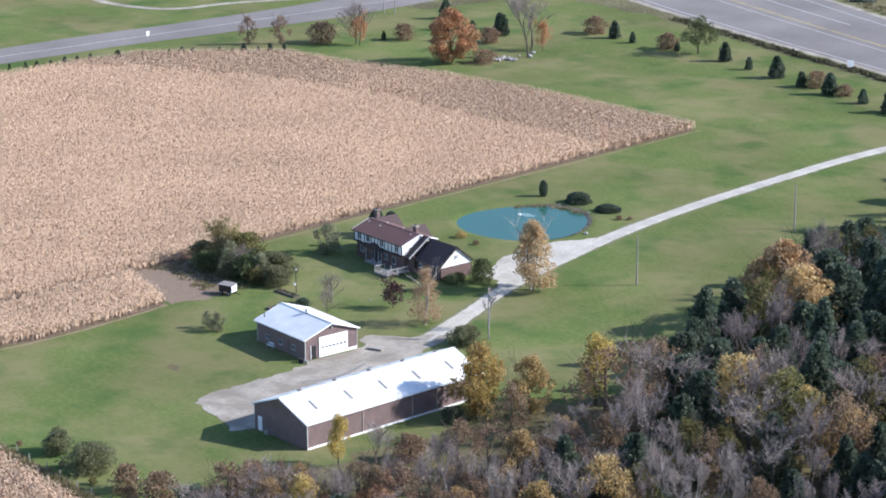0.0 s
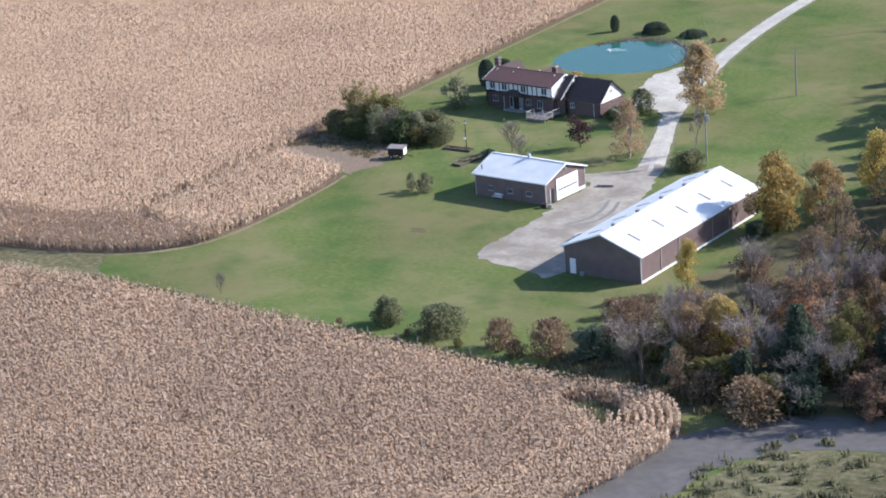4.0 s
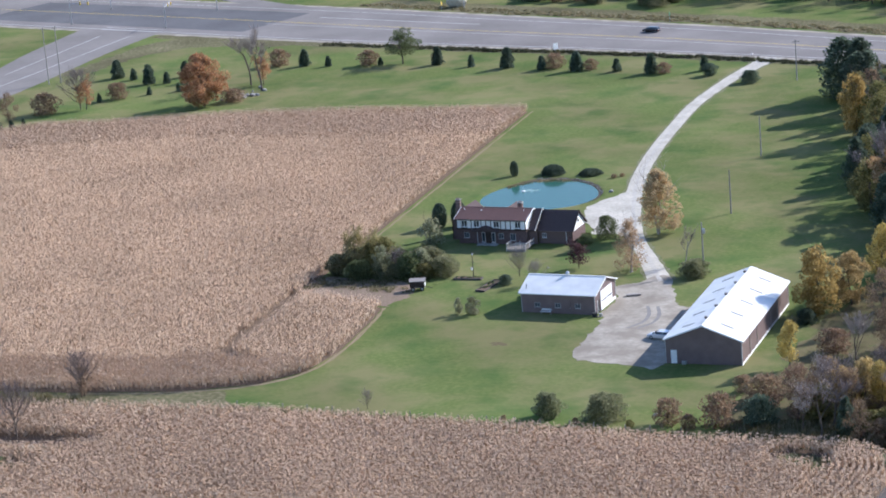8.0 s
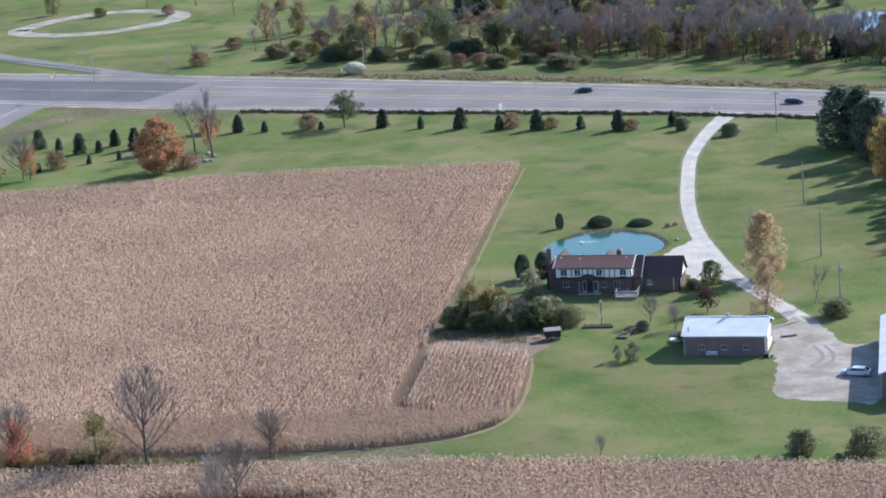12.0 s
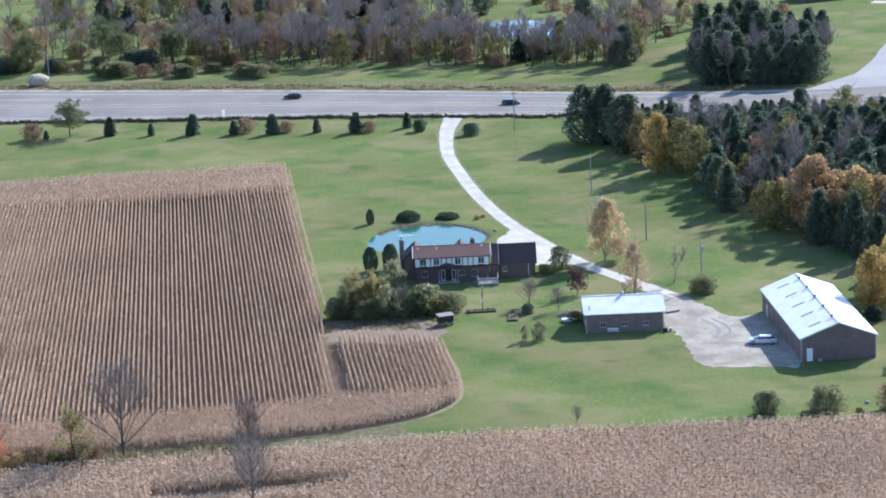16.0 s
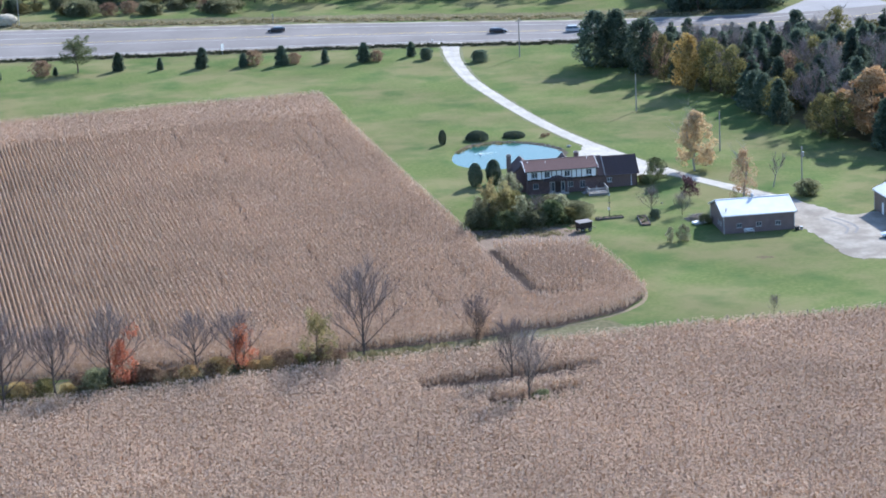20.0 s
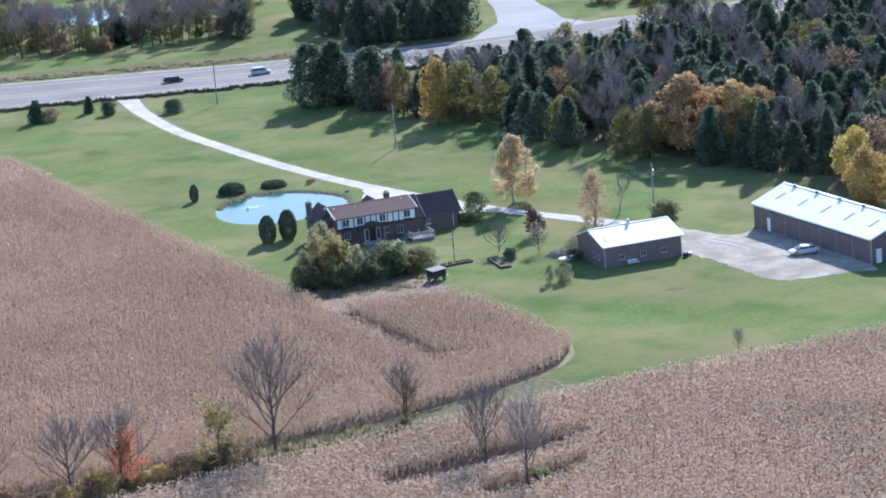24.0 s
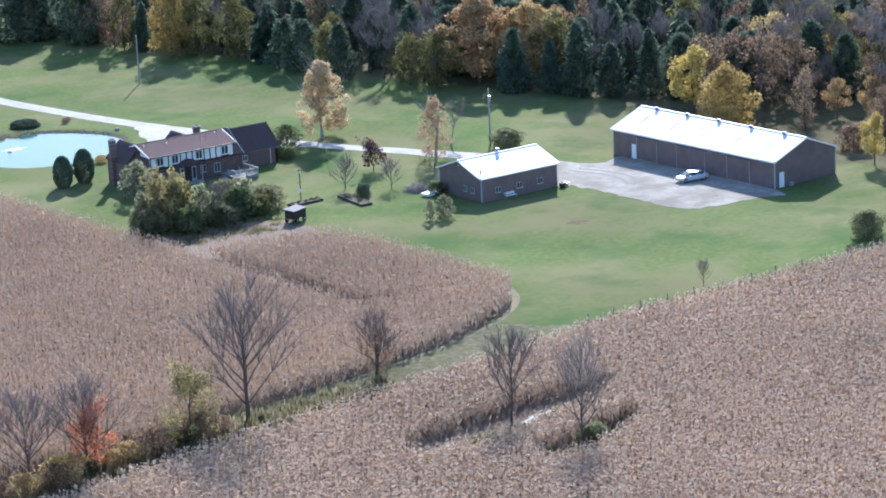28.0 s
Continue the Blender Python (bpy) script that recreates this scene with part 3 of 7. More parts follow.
def corn_mesh(name, runs, seed=5, tall=2.25):
    """Runs of plan points with their row direction and the reach of the leaves across it. Each plant: an upright stalk and arching leaves, longer along the row than across."""
    pts = np.concatenate([p for p, d, c in runs])
    across = np.concatenate([np.full((len(p), 1), c) for p, d, c in runs])
    rows = np.concatenate([np.tile(np.array(d, float) / math.hypot(*d), (len(p), 1)) for p, d, c in runs])
    rows = np.concatenate([rows, np.zeros((len(rows), 1))], 1)
    wide = np.stack([-rows[:, 1], rows[:, 0], 0 * rows[:, 0]], 1)
    rng = np.random.default_rng(seed)
    k = len(pts)
    base = np.concatenate([pts, np.zeros((k, 1))], 1)
    h = tall * (rng.uniform(0.9, 1.05, k) + 0.04 * np.sin(pts[:, 0] * 0.11) * np.cos(pts[:, 1] * 0.09))
    tris = []
    for blade in range(10):
        a = rng.uniform(0, 2 * np.pi, k)
        ca, sa = np.cos(a)[:, None], np.sin(a)[:, None]
        out = rows * ca * 1.35 + wide * sa * across
        side = wide * ca * (0.2 + across * 0.8) - rows * sa
        if blade == 0:
            w = rng.uniform(0.012, 0.02, k)[:, None]
            p0, p1 = base - side * w, base + side * w
            p2 = base + out * rng.uniform(-0.1, 0.1, k)[:, None]
            p2[:, 2] = h * 0.95
        elif blade > 6:
            root = base.copy()
            root[:, 2] = h * rng.uniform(0.32, 0.74, k)
            w = rng.uniform(0.14, 0.24, k)[:, None]
            mid = root + out * rng.uniform(0.12, 0.3, k)[:, None]
            mid[:, 2] -= rng.uniform(0.4, 0.7, k)
            p0, p1, p2 = root + side * w, root - side * w, mid
        else:
            root = base.copy()
            root[:, 2] = h * rng.uniform(0.5 if blade < 3 else 0.74, 1.0, k)
            reach = rng.uniform(0.16, 0.4, k)[:, None]
            w = rng.uniform(0.05, 0.12, k)[:, None]
            mid = root + out * reach
            mid[:, 2] += rng.uniform(-0.3, 0.14, k)
            p0, p1, p2 = root + side * w, root - side * w - np.array([0, 0, 0.05]), mid
        tris.append(np.stack([p0, p1, p2], 1))
    t = np.stack(tris, 1).reshape(-1, 3)
    return flat_mesh(name, t, 3, CORN)


FIELD_N = [(-36, 110), (-29, 42), (-22.5, -18), (-21.8, -30), (-20.6, -36.6), (-15, -37.6), (-10, -38.6), (-3.2, -40), (-1.7, -47), (0.3, -64), (-0.6, -74), (-5, -80.5), (-16, -86), (-33, -89.5), (-60, -92), (-100, -93), (-170, -95), (-172, 60), (-150, 88), (-128, 92), (-108, 101), (-83, 105)]
FIELD_S = [(-170, -108), (-100, -106), (-75, -104), (-52, -100), (-38, -98.5), (-20, -96.5), (0, -94.5), (40, -94.5), (70, -94.6), (82, -93.4), (87, -93), (92, -94.8), (95.4, -98.6), (96.6, -104), (96.4, -112), (95, -124), (90, -140), (60, -158), (22, -182), (0, -198), (-30, -190), (-160, -160), (-160, -112)]
HEAD_S = [(-172, -82), (-60, -79), (-26, -75), (-18, -71), (-9.8, -72), (0.4, -70), (0.3, -74), (-5, -80.5), (-16, -86), (-33, -89.5), (-60, -92), (-100, -93), (-172, -95)]
HEAD_N = [(-36, 110), (-33.4, 84), (-75, 79), (-100, 77), (-130, 68), (-160, 50), (-172, 34), (-172, 60), (-150, 88), (-128, 92), (-108, 101), (-83, 105)]
NOTCH = [(-21.6, -35), (-19.7, -36), (-16.2, -69.2), (-10, -70.6), (-10, -71.8), (-18.0, -70.8)]
PITS = [[(-41.4, -111.6), (-27, -109.4), (-14.6, -109), (-14.2, -111.6), (-22, -114.6), (-34, -117), (-41, -116)], [(-33, -121.4), (-27, -120.6), (-18.6, -118.6), (-19.4, -121.6), (-28, -125), (-33, -125)]]
BEND = [(86, -90), (99, -90), (99, -142), (86, -142)]
MOUND = [(79, -98.6), (80.6, -96.2), (84, -95.8), (87.6, -98.2), (88.4, -101), (84.5, -101.4), (80, -100.2)]
row_n = (13.6, -128)
p_main = corn_rows(FIELD_N, row_n, holes=(HEAD_S, HEAD_N, NOTCH), seed=11)
far = p_main[:, 0] < -85
p_main = p_main[~far | (np.random.default_rng(8).random(len(p_main)) < 0.92)]
p_head_s = corn_rows(HEAD_S, (1, -0.05), holes=(NOTCH,), seed=12)
p_head_n = corn_rows(HEAD_N, (1, 0.1), seed=13)
p_south = corn_rows(FIELD_S, (1, 0.0), holes=(*PITS, BEND, MOUND), seed=14)
bend = []
for r in np.arange(0.32, 11.0, 0.92):
    bend += [] if r < 2.9 else [(86 + r * math.cos(s), -104 + r * math.sin(s)) for s in np.arange(0, 1.58, 0.3 / r)]
    bend += [(86 + r - 0.02 * (s - 2) ** 1.5 if s > 2 else 86 + r, -104 - s) for s in np.arange(0, 37, 0.3)]
bend = np.array(bend) + np.random.default_rng(16).normal(0, 0.05, (len(bend), 2))
p_se = bend[inside(bend[:, 0], bend[:, 1], FIELD_S) & ~inside(bend[:, 0], bend[:, 1], MOUND)]
sheet("field_soil", FIELD_N, 0.02, SOIL, "brown soil under the standing corn", "ground", step=20)
sheet("field_soil", FIELD_S, 0.02, SOIL, "brown soil under the standing corn", "ground", step=20)
tagged(new("corn_field", corn_mesh("corn_field", [(p_main, row_n, 0.4), (p_head_s, (1, 0), 0.4), (p_head_n, (1, 0), 0.9)])), "dry tan standing corn in straight rows", "corn field", kind="stuff")
tagged(new("corn_field", corn_mesh("corn_field", [(p_south, (1, 0), 0.85), (p_se, (0, 1), 0.85)], 6)), "dry tan standing corn beyond the hedge line", "corn field", kind="stuff")


# ---- shared building parts ----
def window(parent, x0, x1, z0, z1, at, turn=0.0, frame_w=0.07, bars=1, label="white framed window", frame_mat=None):
    """A window unit with frame, sill, bars and panes, standing in the plane y = 0 of its own pose."""
    base = thing_part("window", parent, at, turn)
    if label:
        base["label"] = label
    fm = frame_mat or WHITE
    bm = bmesh.new()
    for a in ((x0, x1, z0, z0 + frame_w), (x0, x1, z1 - frame_w, z1), (x0, x0 + frame_w, z0 + frame_w, z1 - frame_w), (x1 - frame_w, x1, z0 + frame_w, z1 - frame_w)):
        box(bm, a[0], a[1], -0.07, 0.02, a[2], a[3])
    w = (x1 - x0) / (bars + 1)
    for i in range(1, bars + 1):
        box(bm, x0 + w * i - 0.035, x0 + w * i + 0.035, -0.06, 0.02, z0 + frame_w, z1 - frame_w)
    part("window_frame", bm, fm, base)
    part("window_sill", boxed(x0 - 0.06, x1 + 0.06, -0.14, 0.0, z0 - 0.06, z0, bevel=0.012), fm, base)
    for i in range(bars + 1):
        part("pane", boxed(x0 + w * i + 0.04, x0 + w * (i + 1) - 0.04, -0.03, -0.012, z0 + frame_w, z1 - frame_w), GLASS, base)
    return base


def thing_part(name, parent, at=(0, 0, 0), turn=0.0):
    ob = new(name)
    ob.empty_display_size = 0.1
    ob.parent = parent
    ob.matrix_basis = pose(*at, 0, 0, turn)
    return ob


def shingle_rows(bm, p0, p1, q0, q1, rows, lift=0.03):
    """Overlapping courses up a roof slope: p0-p1 the eave, q0-q1 the ridge."""
    p0, p1, q0, q1 = map(Vector, (p0, p1, q0, q1))
    n = (p1 - p0).cross(q0 - p0).normalized()
    last = None
    for i in range(rows):
        a, b = i / rows, (i + 1) / rows
        lo = [bm.verts.new(p0.lerp(q0, a) + n * lift), bm.verts.new(p1.lerp(q1, a) + n * lift)]
        hi = [bm.verts.new(p0.lerp(q0, b) + n * 0.004), bm.verts.new(p1.lerp(q1, b) + n * 0.004)]
        bm.faces.new((lo[0], lo[1], hi[1], hi[0]))
        if last:
            bm.faces.new((last[0], last[1], lo[1], lo[0]))
        last = hi
    return bm


def wall_box(parent, name, x0, x1, y0, y1, z0, z1, mat, label=""):
    return part(name, boxed(x0, x1, y0, y1, z0, z1), mat, parent, label)


def gable_wall(parent, name, axis, at, thick, lo, hi, z0, zt, mid, peak, mat, label=""):
    """An end wall with a gable: in the plane x = at (axis 'x') or y = at, from lo to hi."""
    bm = bmesh.new()
    prof = [(lo, z0), (hi, z0), (hi, zt), (mid, peak), (lo, zt)]
    rings = []
    for d in (at, at + thick):
        rings.append([bm.verts.new((d, u, z) if axis == "x" else (u, d, z)) for u, z in prof])
    bm.faces.new(rings[0][::-1])
    bm.faces.new(rings[1])
    for i in range(5):
        j = (i + 1) % 5
        bm.faces.new((rings[0][i], rings[0][j], rings[1][j], rings[1][i]))
    bmesh.ops.recalc_face_normals(bm, faces=bm.faces)
    return part(name, bm, mat, parent, label)


def roof_pair(parent, x0, x1, y0, y1, eave, ym, ridge, thick, mat, rows, label=""):
    """Two slopes with their courses; the ridge runs along x."""
    for name, a in (("roof_slope", (x0, x1, y0)), ("roof_slope", (x1, x0, y1))):
        bm = bmesh.new()
        c = [(a[0], a[2], eave), (a[1], a[2], eave), (a[1], ym, ridge), (a[0], ym, ridge)]
        slab(bm, c, thick)
        if rows:
            shingle_rows(bm, c[0], c[1], c[3], c[2], rows)
        part(name, bm, mat, parent, label)


# ---- the house ----
def build_house():
    h = thing("house", "two-storey half-timbered house with dark brick ground floor", "house")
    # ground floor of brick, walls with thickness
    wall_box(h, "brick_wall", -6.4, 6.6, 0.55, 0.85, 0, 2.75, BRICK, "dark red brown brick front wall")
    wall_box(h, "brick_wall", -6.4, 6.6, 6.9, 7.2, 0, 4.6, BRICK)
    wall_box(h, "brick_wall", -6.4, -6.1, 0.85, 6.9, 0, 4.6, BRICK)
    wall_box(h, "brick_wall", 6.3, 6.6, 0.85, 6.9, 0, 2.75, BRICK)
    for x, t in ((-6.62, 0.2), (6.42, 0.2)):
        gable_wall(h, "gable_wall", "x", x, t, 0.3, 7.2, 2.75 if x > 0 else 4.4, 4.6, 3.75, 5.72, WHITE, "white stucco gable wall")
    # upper storey, overhanging, white panels between dark timbers
    wall_box(h, "upper_wall", -6.6, 6.6, 0.22, 0.5, 2.85, 4.62, WHITE, "white stucco panels of the upper storey")
    for i in range(15):
        x = -6.6 + 13.2 * i / 14
        wall_box(h, "timber_post", x - 0.075, x + 0.075, 0.15, 0.23, 2.9, 4.62, DARK_TIMBER)
    wall_box(h, "timber_beam", -6.7, 6.7, 0.12, 0.56, 2.66, 2.9, DARK_TIMBER)
    wall_box(h, "timber_beam", -6.7, 6.7, 0.13, 0.22, 4.5, 4.64, DARK_TIMBER)
    # eyebrow canopy over the entrance
    bm = bmesh.new()
    for s in range(16):
        a, b = s / 16, (s + 1) / 16
        xa, xb = -3.5 + 5.2 * a, -3.5 + 5.2 * b
        za, zb = 2.75 + 0.75 * math.sin(math.pi * a) ** 2, 2.75 + 0.75 * math.sin(math.pi * b) ** 2
        top = [(xa, -0.6, za - 0.15), (xb, -0.6, zb - 0.15), (xb, 0.2, zb), (xa, 0.2, za)]
        bot = [(x, y, 2.5) for x, y, z in top]
        vs = [bm.verts.new(c) for c in top + bot]
        for f in ((0, 1, 2, 3), (7, 6, 5, 4), (4, 5, 1, 0), (6, 7, 3, 2)):
            bm.faces.new([vs[i] for i in f])
        if s in (0, 15):
            bm.faces.new([vs[i] for i in ((4, 0, 3, 7) if s == 0 else (1, 5, 6, 2))])
    part("canopy", bm, SHINGLE_DARK, h, "dark shingled eyebrow canopy over the entrance")
    for x in (-5.1, -2.75, 1.05, 5.2):
        window(h, -0.55, 0.55, 3.15, 4.35, (x, 0.2, 0), bars=1, label="dark upper window with white frame")
        wall_box(h, "window_box", x - 0.6, x + 0.6, 0.0, 0.13, 2.92, 3.05, DARK_TIMBER)
    for x, w, z in ((-4.9, 0.5, 1.05), (1.75, 0.45, 1.05), (4.0, 0.5, 0.75)):
        window(h, -w, w, z, 2.05, (x, 0.53, 0), 0, 0.055, label="small pale framed ground floor window", frame_mat=WEATHERED)
    d = thing_part("entrance", h, (-0.7, 0.5, 0))
    d["label"] = "white double entrance with glazed doors and white posts"
    for x in (-1.3, 0.6):
        part("door", boxed(x, x + 0.7, -0.08, 0.0, 0.15, 2.25, bevel=0.015), WEATHERED, d)
        part("pane", boxed(x + 0.12, x + 0.58, -0.1, -0.082, 0.5, 2.08), GLASS, d)
    part("door", boxed(-0.5, 0.5, -0.06, 0.0, 0.15, 2.25), DARK_TIMBER, d)
    part("door_step", boxed(-1.9, 1.9, -1.3, 0.0, 0.0, 0.15, bevel=0.02), STONE, d)
    for x in (-1.75, 1.65):
        part("post", boxed(x, x + 0.1, -1.1, -1.0, 0.15, 2.5), WEATHERED, d)
    # main roof
    roof_pair(h, -6.95, 6.95, -0.15, 7.65, 4.62, 3.75, 5.95, 0.16, SHINGLE_RED, 16, "reddish brown shingle roof slope")
    part("ridge_cap", boxed(-6.95, 6.95, 3.62, 3.88, 5.92, 6.0, bevel=0.03), SHINGLE_RED, h)
    for x in (-7.0, 6.9):
        for y0, y1 in ((-0.17, 3.75), (7.67, 3.75)):
            bm = bmesh.new()
            n = 1 if y0 < y1 else -1
            c = [(x, y0, 4.64), (x + 0.1, y0, 4.64), (x + 0.1, y1, 5.99), (x, y1, 5.99)]
            slab(bm, c if n > 0 else c[::-1], 0.2)
            part("rake_board", bm, WHITE, h, "white rake board along the roof edge")
    bm = boxed(-6.95, 6.95, -0.3, -0.16, 4.48, 4.62, bevel=0.02)
    part("gutter", bm, DARK_METAL, h)
    for x, y in ((-6.0, 2.9), (-3.0, 4.6), (1.2, 4.7), (5.4, 3.0), (-2.6, 2.6)):
        z = 5.95 - abs(y - 3.75) * 0.34
        part("roof_vent", tube(bmesh.new(), (x, y, z - 0.1), (x, y, z + 0.2), 0.07, 0.08), WHITE, h, "small white roof vent")
    # rear cross wings
    for x0, x1, xm, y1 in ((-9.0, -4.0, -6.5, 9.2), (-0.7, 4.1, 1.7, 9.0)):
        gable_wall(h, "rear_gable_wall", "y", y1 - 0.5, 0.25, x0 + 0.25, x1 - 0.25, 0, 3.6, xm, 5.55, BRICK, "brick gable wall of the rear wing")
        for xa, xb in ((x0 + 0.25, x0 + 0.5), (x1 - 0.5, x1 - 0.25)):
            wall_box(h, "brick_wall", xa, xb, 3.0 if xm < 0 else 7.2, y1 - 0.5, 0, 3.6, BRICK)
        for s, xe in ((1, x0), (-1, x1)):
            bm = bmesh.new()
            lo = 3.0 if xm < 0 and s > 0 else 4.2
            c = [(xe, y1, 3.5), (xe, lo, 3.5), (xm, lo, 5.82), (xm, y1, 5.82)]
            slab(bm, c if s > 0 else c[::-1], 0.14)
            cc = c if s > 0 else [c[1], c[0], c[3], c[2]]
            shingle_rows(bm, cc[0], cc[1], cc[3], cc[2], 12)
            part("roof_slope", bm, SHINGLE_DARK, h, "dark shingle slope of the rear wing")
    gable_wall(h, "brick_wall", "y", 3.0, 0.25, -8.75, -6.4, 0, 3.5, -6.6, 5.2, BRICK)
    # chimneys of single brick courses
    for cx, cy, top, z0 in ((-8.9, 6.8, 6.45, 0.0), (3.8, 5.4, 6.55, 4.4)):
        ch = thing_part("chimney", h, (cx, cy, 0))
        ch["label"] = "square brick chimney with pale cap"
        bm = bmesh.new()
        k = int((top - z0) / 0.16)
        for i in range(k):
            o = 0.01 * (i % 2)
            box(bm, -0.42 + o, 0.42 - o, -0.34 + o, 0.34 - o, z0 + i * 0.16, z0 + i * 0.16 + 0.15)
        part("shaft", bm, BRICK, ch)
        part("cap", boxed(-0.5, 0.5, -0.42, 0.42, top - 0.1, top + 0.06, bevel=0.02), STONE, ch)
        for x in (-0.18, 0.18):
            part("flue", tube(bmesh.new(), (x, 0, top), (x, 0, top + 0.28), 0.12), BRICK, ch)
    for y in (2.2, 5.2):
        window(h, -0.45, 0.45, 3.0, 4.1, (6.64, y, 0), 90, label="small window in the side wall")
    return h


build_house()


def build_garage():
    g = thing("garage", "attached brick garage wing with dark steep roof", "garage")
    wall_box(g, "brick_wall", 8.3, 14.75, 2.0, 2.25, 0, 2.75, BRICK, "brown brick front wall of the garage")
    wall_box(g, "brick_wall", 8.3, 14.75, 8.2, 8.45, 0, 2.75, BRICK)
    gable_wall(g, "gable_wall", "x", 14.5, 0.26, 2.0, 8.45, 2.2, 2.75, 5.2, 5.2, WHITE, "white boarded gable")
    wall_box(g, "brick_wall", 14.5, 14.76, 2.0, 8.45, 0, 2.2, BRICK)
    roof_pair(g, 8.2, 15.05, 1.55, 8.85, 2.45, 5.2, 5.42, 0.15, SHINGLE_DARK, 18, "dark shingle slope of the garage roof")
    for y0 in (1.5, 8.9):
        c = [(14.98, y0, 2.47), (15.1, y0, 2.47), (15.1, 5.2, 5.47), (14.98, 5.2, 5.47)]
        part("rake_board", slab(bmesh.new(), c if y0 < 5 else c[::-1], 0.2), DARK_TIMBER, g, "dark brown rake board")
    # link between house and garage with its own steep slope
    wall_box(g, "brick_wall", 6.65, 8.3, 1.4, 1.65, 0, 2.9, BRICK)
    roof_pair(g, 6.95, 8.3, 0.35, 9.0, 2.75, 4.6, 5.75, 0.15, SHINGLE_DARK, 18, "dark steep roof of the link")
    for y0 in (0.3, 9.05):
        c = [(8.28, y0, 2.78), (8.38, y0, 2.78), (8.38, 4.6, 5.84), (8.28, 4.6, 5.84)]
        part("rake_board", slab(bmesh.new(), c if y0 < 5 else c[::-1], 0.2), WEATHERED, g, "weathered white rake board")
    part("gutter", boxed(8.45, 15.05, 1.44, 1.55, 2.34, 2.44, bevel=0.02), STEEL_BROWN, g)
    part("downpipe", tube(bmesh.new(), (13.6, 1.9, 0.1), (13.6, 1.9, 2.4), 0.05), WHITE, g, "white downpipe")
    window(g, -0.4, 0.4, 1.1, 1.9, (9.4, 2.0, 0), 0, 0.05)
    window(g, -0.35, 0.35, 3.3, 4.0, (14.79, 5.2, 0), 90, label="small square gable window")
    d = thing_part("garage_door", g, (11.6, 8.47, 0), 180)
    for i in range(4):
        part("panel", boxed(-2.3, 2.3, -0.05, 0.0, 0.02 + i * 0.53, 0.52 + i * 0.53, bevel=0.015), WHITE, d)
    return g


build_garage()


def build_deck():
    d = thing("deck", "weathered wooden deck with white rail beside the house", "deck")
    for i in range(22):
        y = -3.9 + i * 0.2
        part("plank", boxed(4.4, 8.1, y, y + 0.18, 0.42, 0.46), GREY_WOOD, d)
    for x in (4.45, 6.2, 8.0):
        for y in (-3.85, -1.8):
            part("post", boxed(x - 0.06, x + 0.06, y - 0.06, y + 0.06, 0.0, 1.4), WEATHERED, d)
    for x0, x1, y0, y1 in ((4.4, 8.1, -3.9, -3.8), (7.98, 8.08, -3.9, 0.4), (4.4, 4.5, -3.9, -2.2)):
        part("rail", boxed(x0, x1, y0, y1, 1.3, 1.38), WEATHERED, d, "weathered white top rail")
        part("rail", boxed(x0, x1, y0, y1, 0.62, 0.7), GREY_WOOD, d)
        along_x = x1 - x0 > 0.5
        k = int(max(x1 - x0, y1 - y0) / 0.28)
        for i in range(k):
            if along_x:
                x = x0 + 0.1 + i * 0.28
                part("baluster", boxed(x, x + 0.05, y0 + 0.03, y1 - 0.03, 0.7, 1.3), GREY_WOOD, d)
            else:
                y = y0 + 0.1 + i * 0.28
                part("baluster", boxed(x0 + 0.03, x1 - 0.03, y, y + 0.05, 0.7, 1.3), GREY_WOOD, d)
    part("skirt", boxed(4.45, 8.05, -3.82, -3.78, 0.02, 0.42), GREY_WOOD, d)
    for i in range(2):
        part("step", boxed(3.6 + 0.4 * i, 4.0 + 0.4 * i, -1.9, -0.6, 0.0, 0.18 + 0.17 * i, bevel=0.01), GREY_WOOD, d)
    return d


build_deck()


# ---- the metal sheds ----
def ribbed_slope(parent, c, thick, ribs, label):
    """A steel roof slope; c: eave corners, then ridge corners."""
    bm = bmesh.new()
    slab(bm, c, thick)
    return part("roof_slope", bm, ROOF_WHITE, parent, label)


def ribbed_wall(parent, name, p, q, z0, z1, out, mat, label=""):
    """A steel clad wall between plan points p and q, with ribs standing out."""
    p, q, o = Vector((*p, 0)), Vector((*q, 0)), Vector((*out, 0))
    bm = bmesh.new()
    a = [p, q, q - o * 0.12, p - o * 0.12]
    vs = [bm.verts.new((v.x, v.y, z)) for z in (z0, z1) for v in a]
    for f in ((0, 1, 5, 4), (1, 2, 6, 5), (2, 3, 7, 6), (3, 0, 4, 7), (4, 5, 6, 7), (3, 2, 1, 0)):
        bm.faces.new([vs[i] for i in f])
    bmesh.ops.recalc_face_normals(bm, faces=bm.faces)
    return part(name, bm, mat, parent, label)


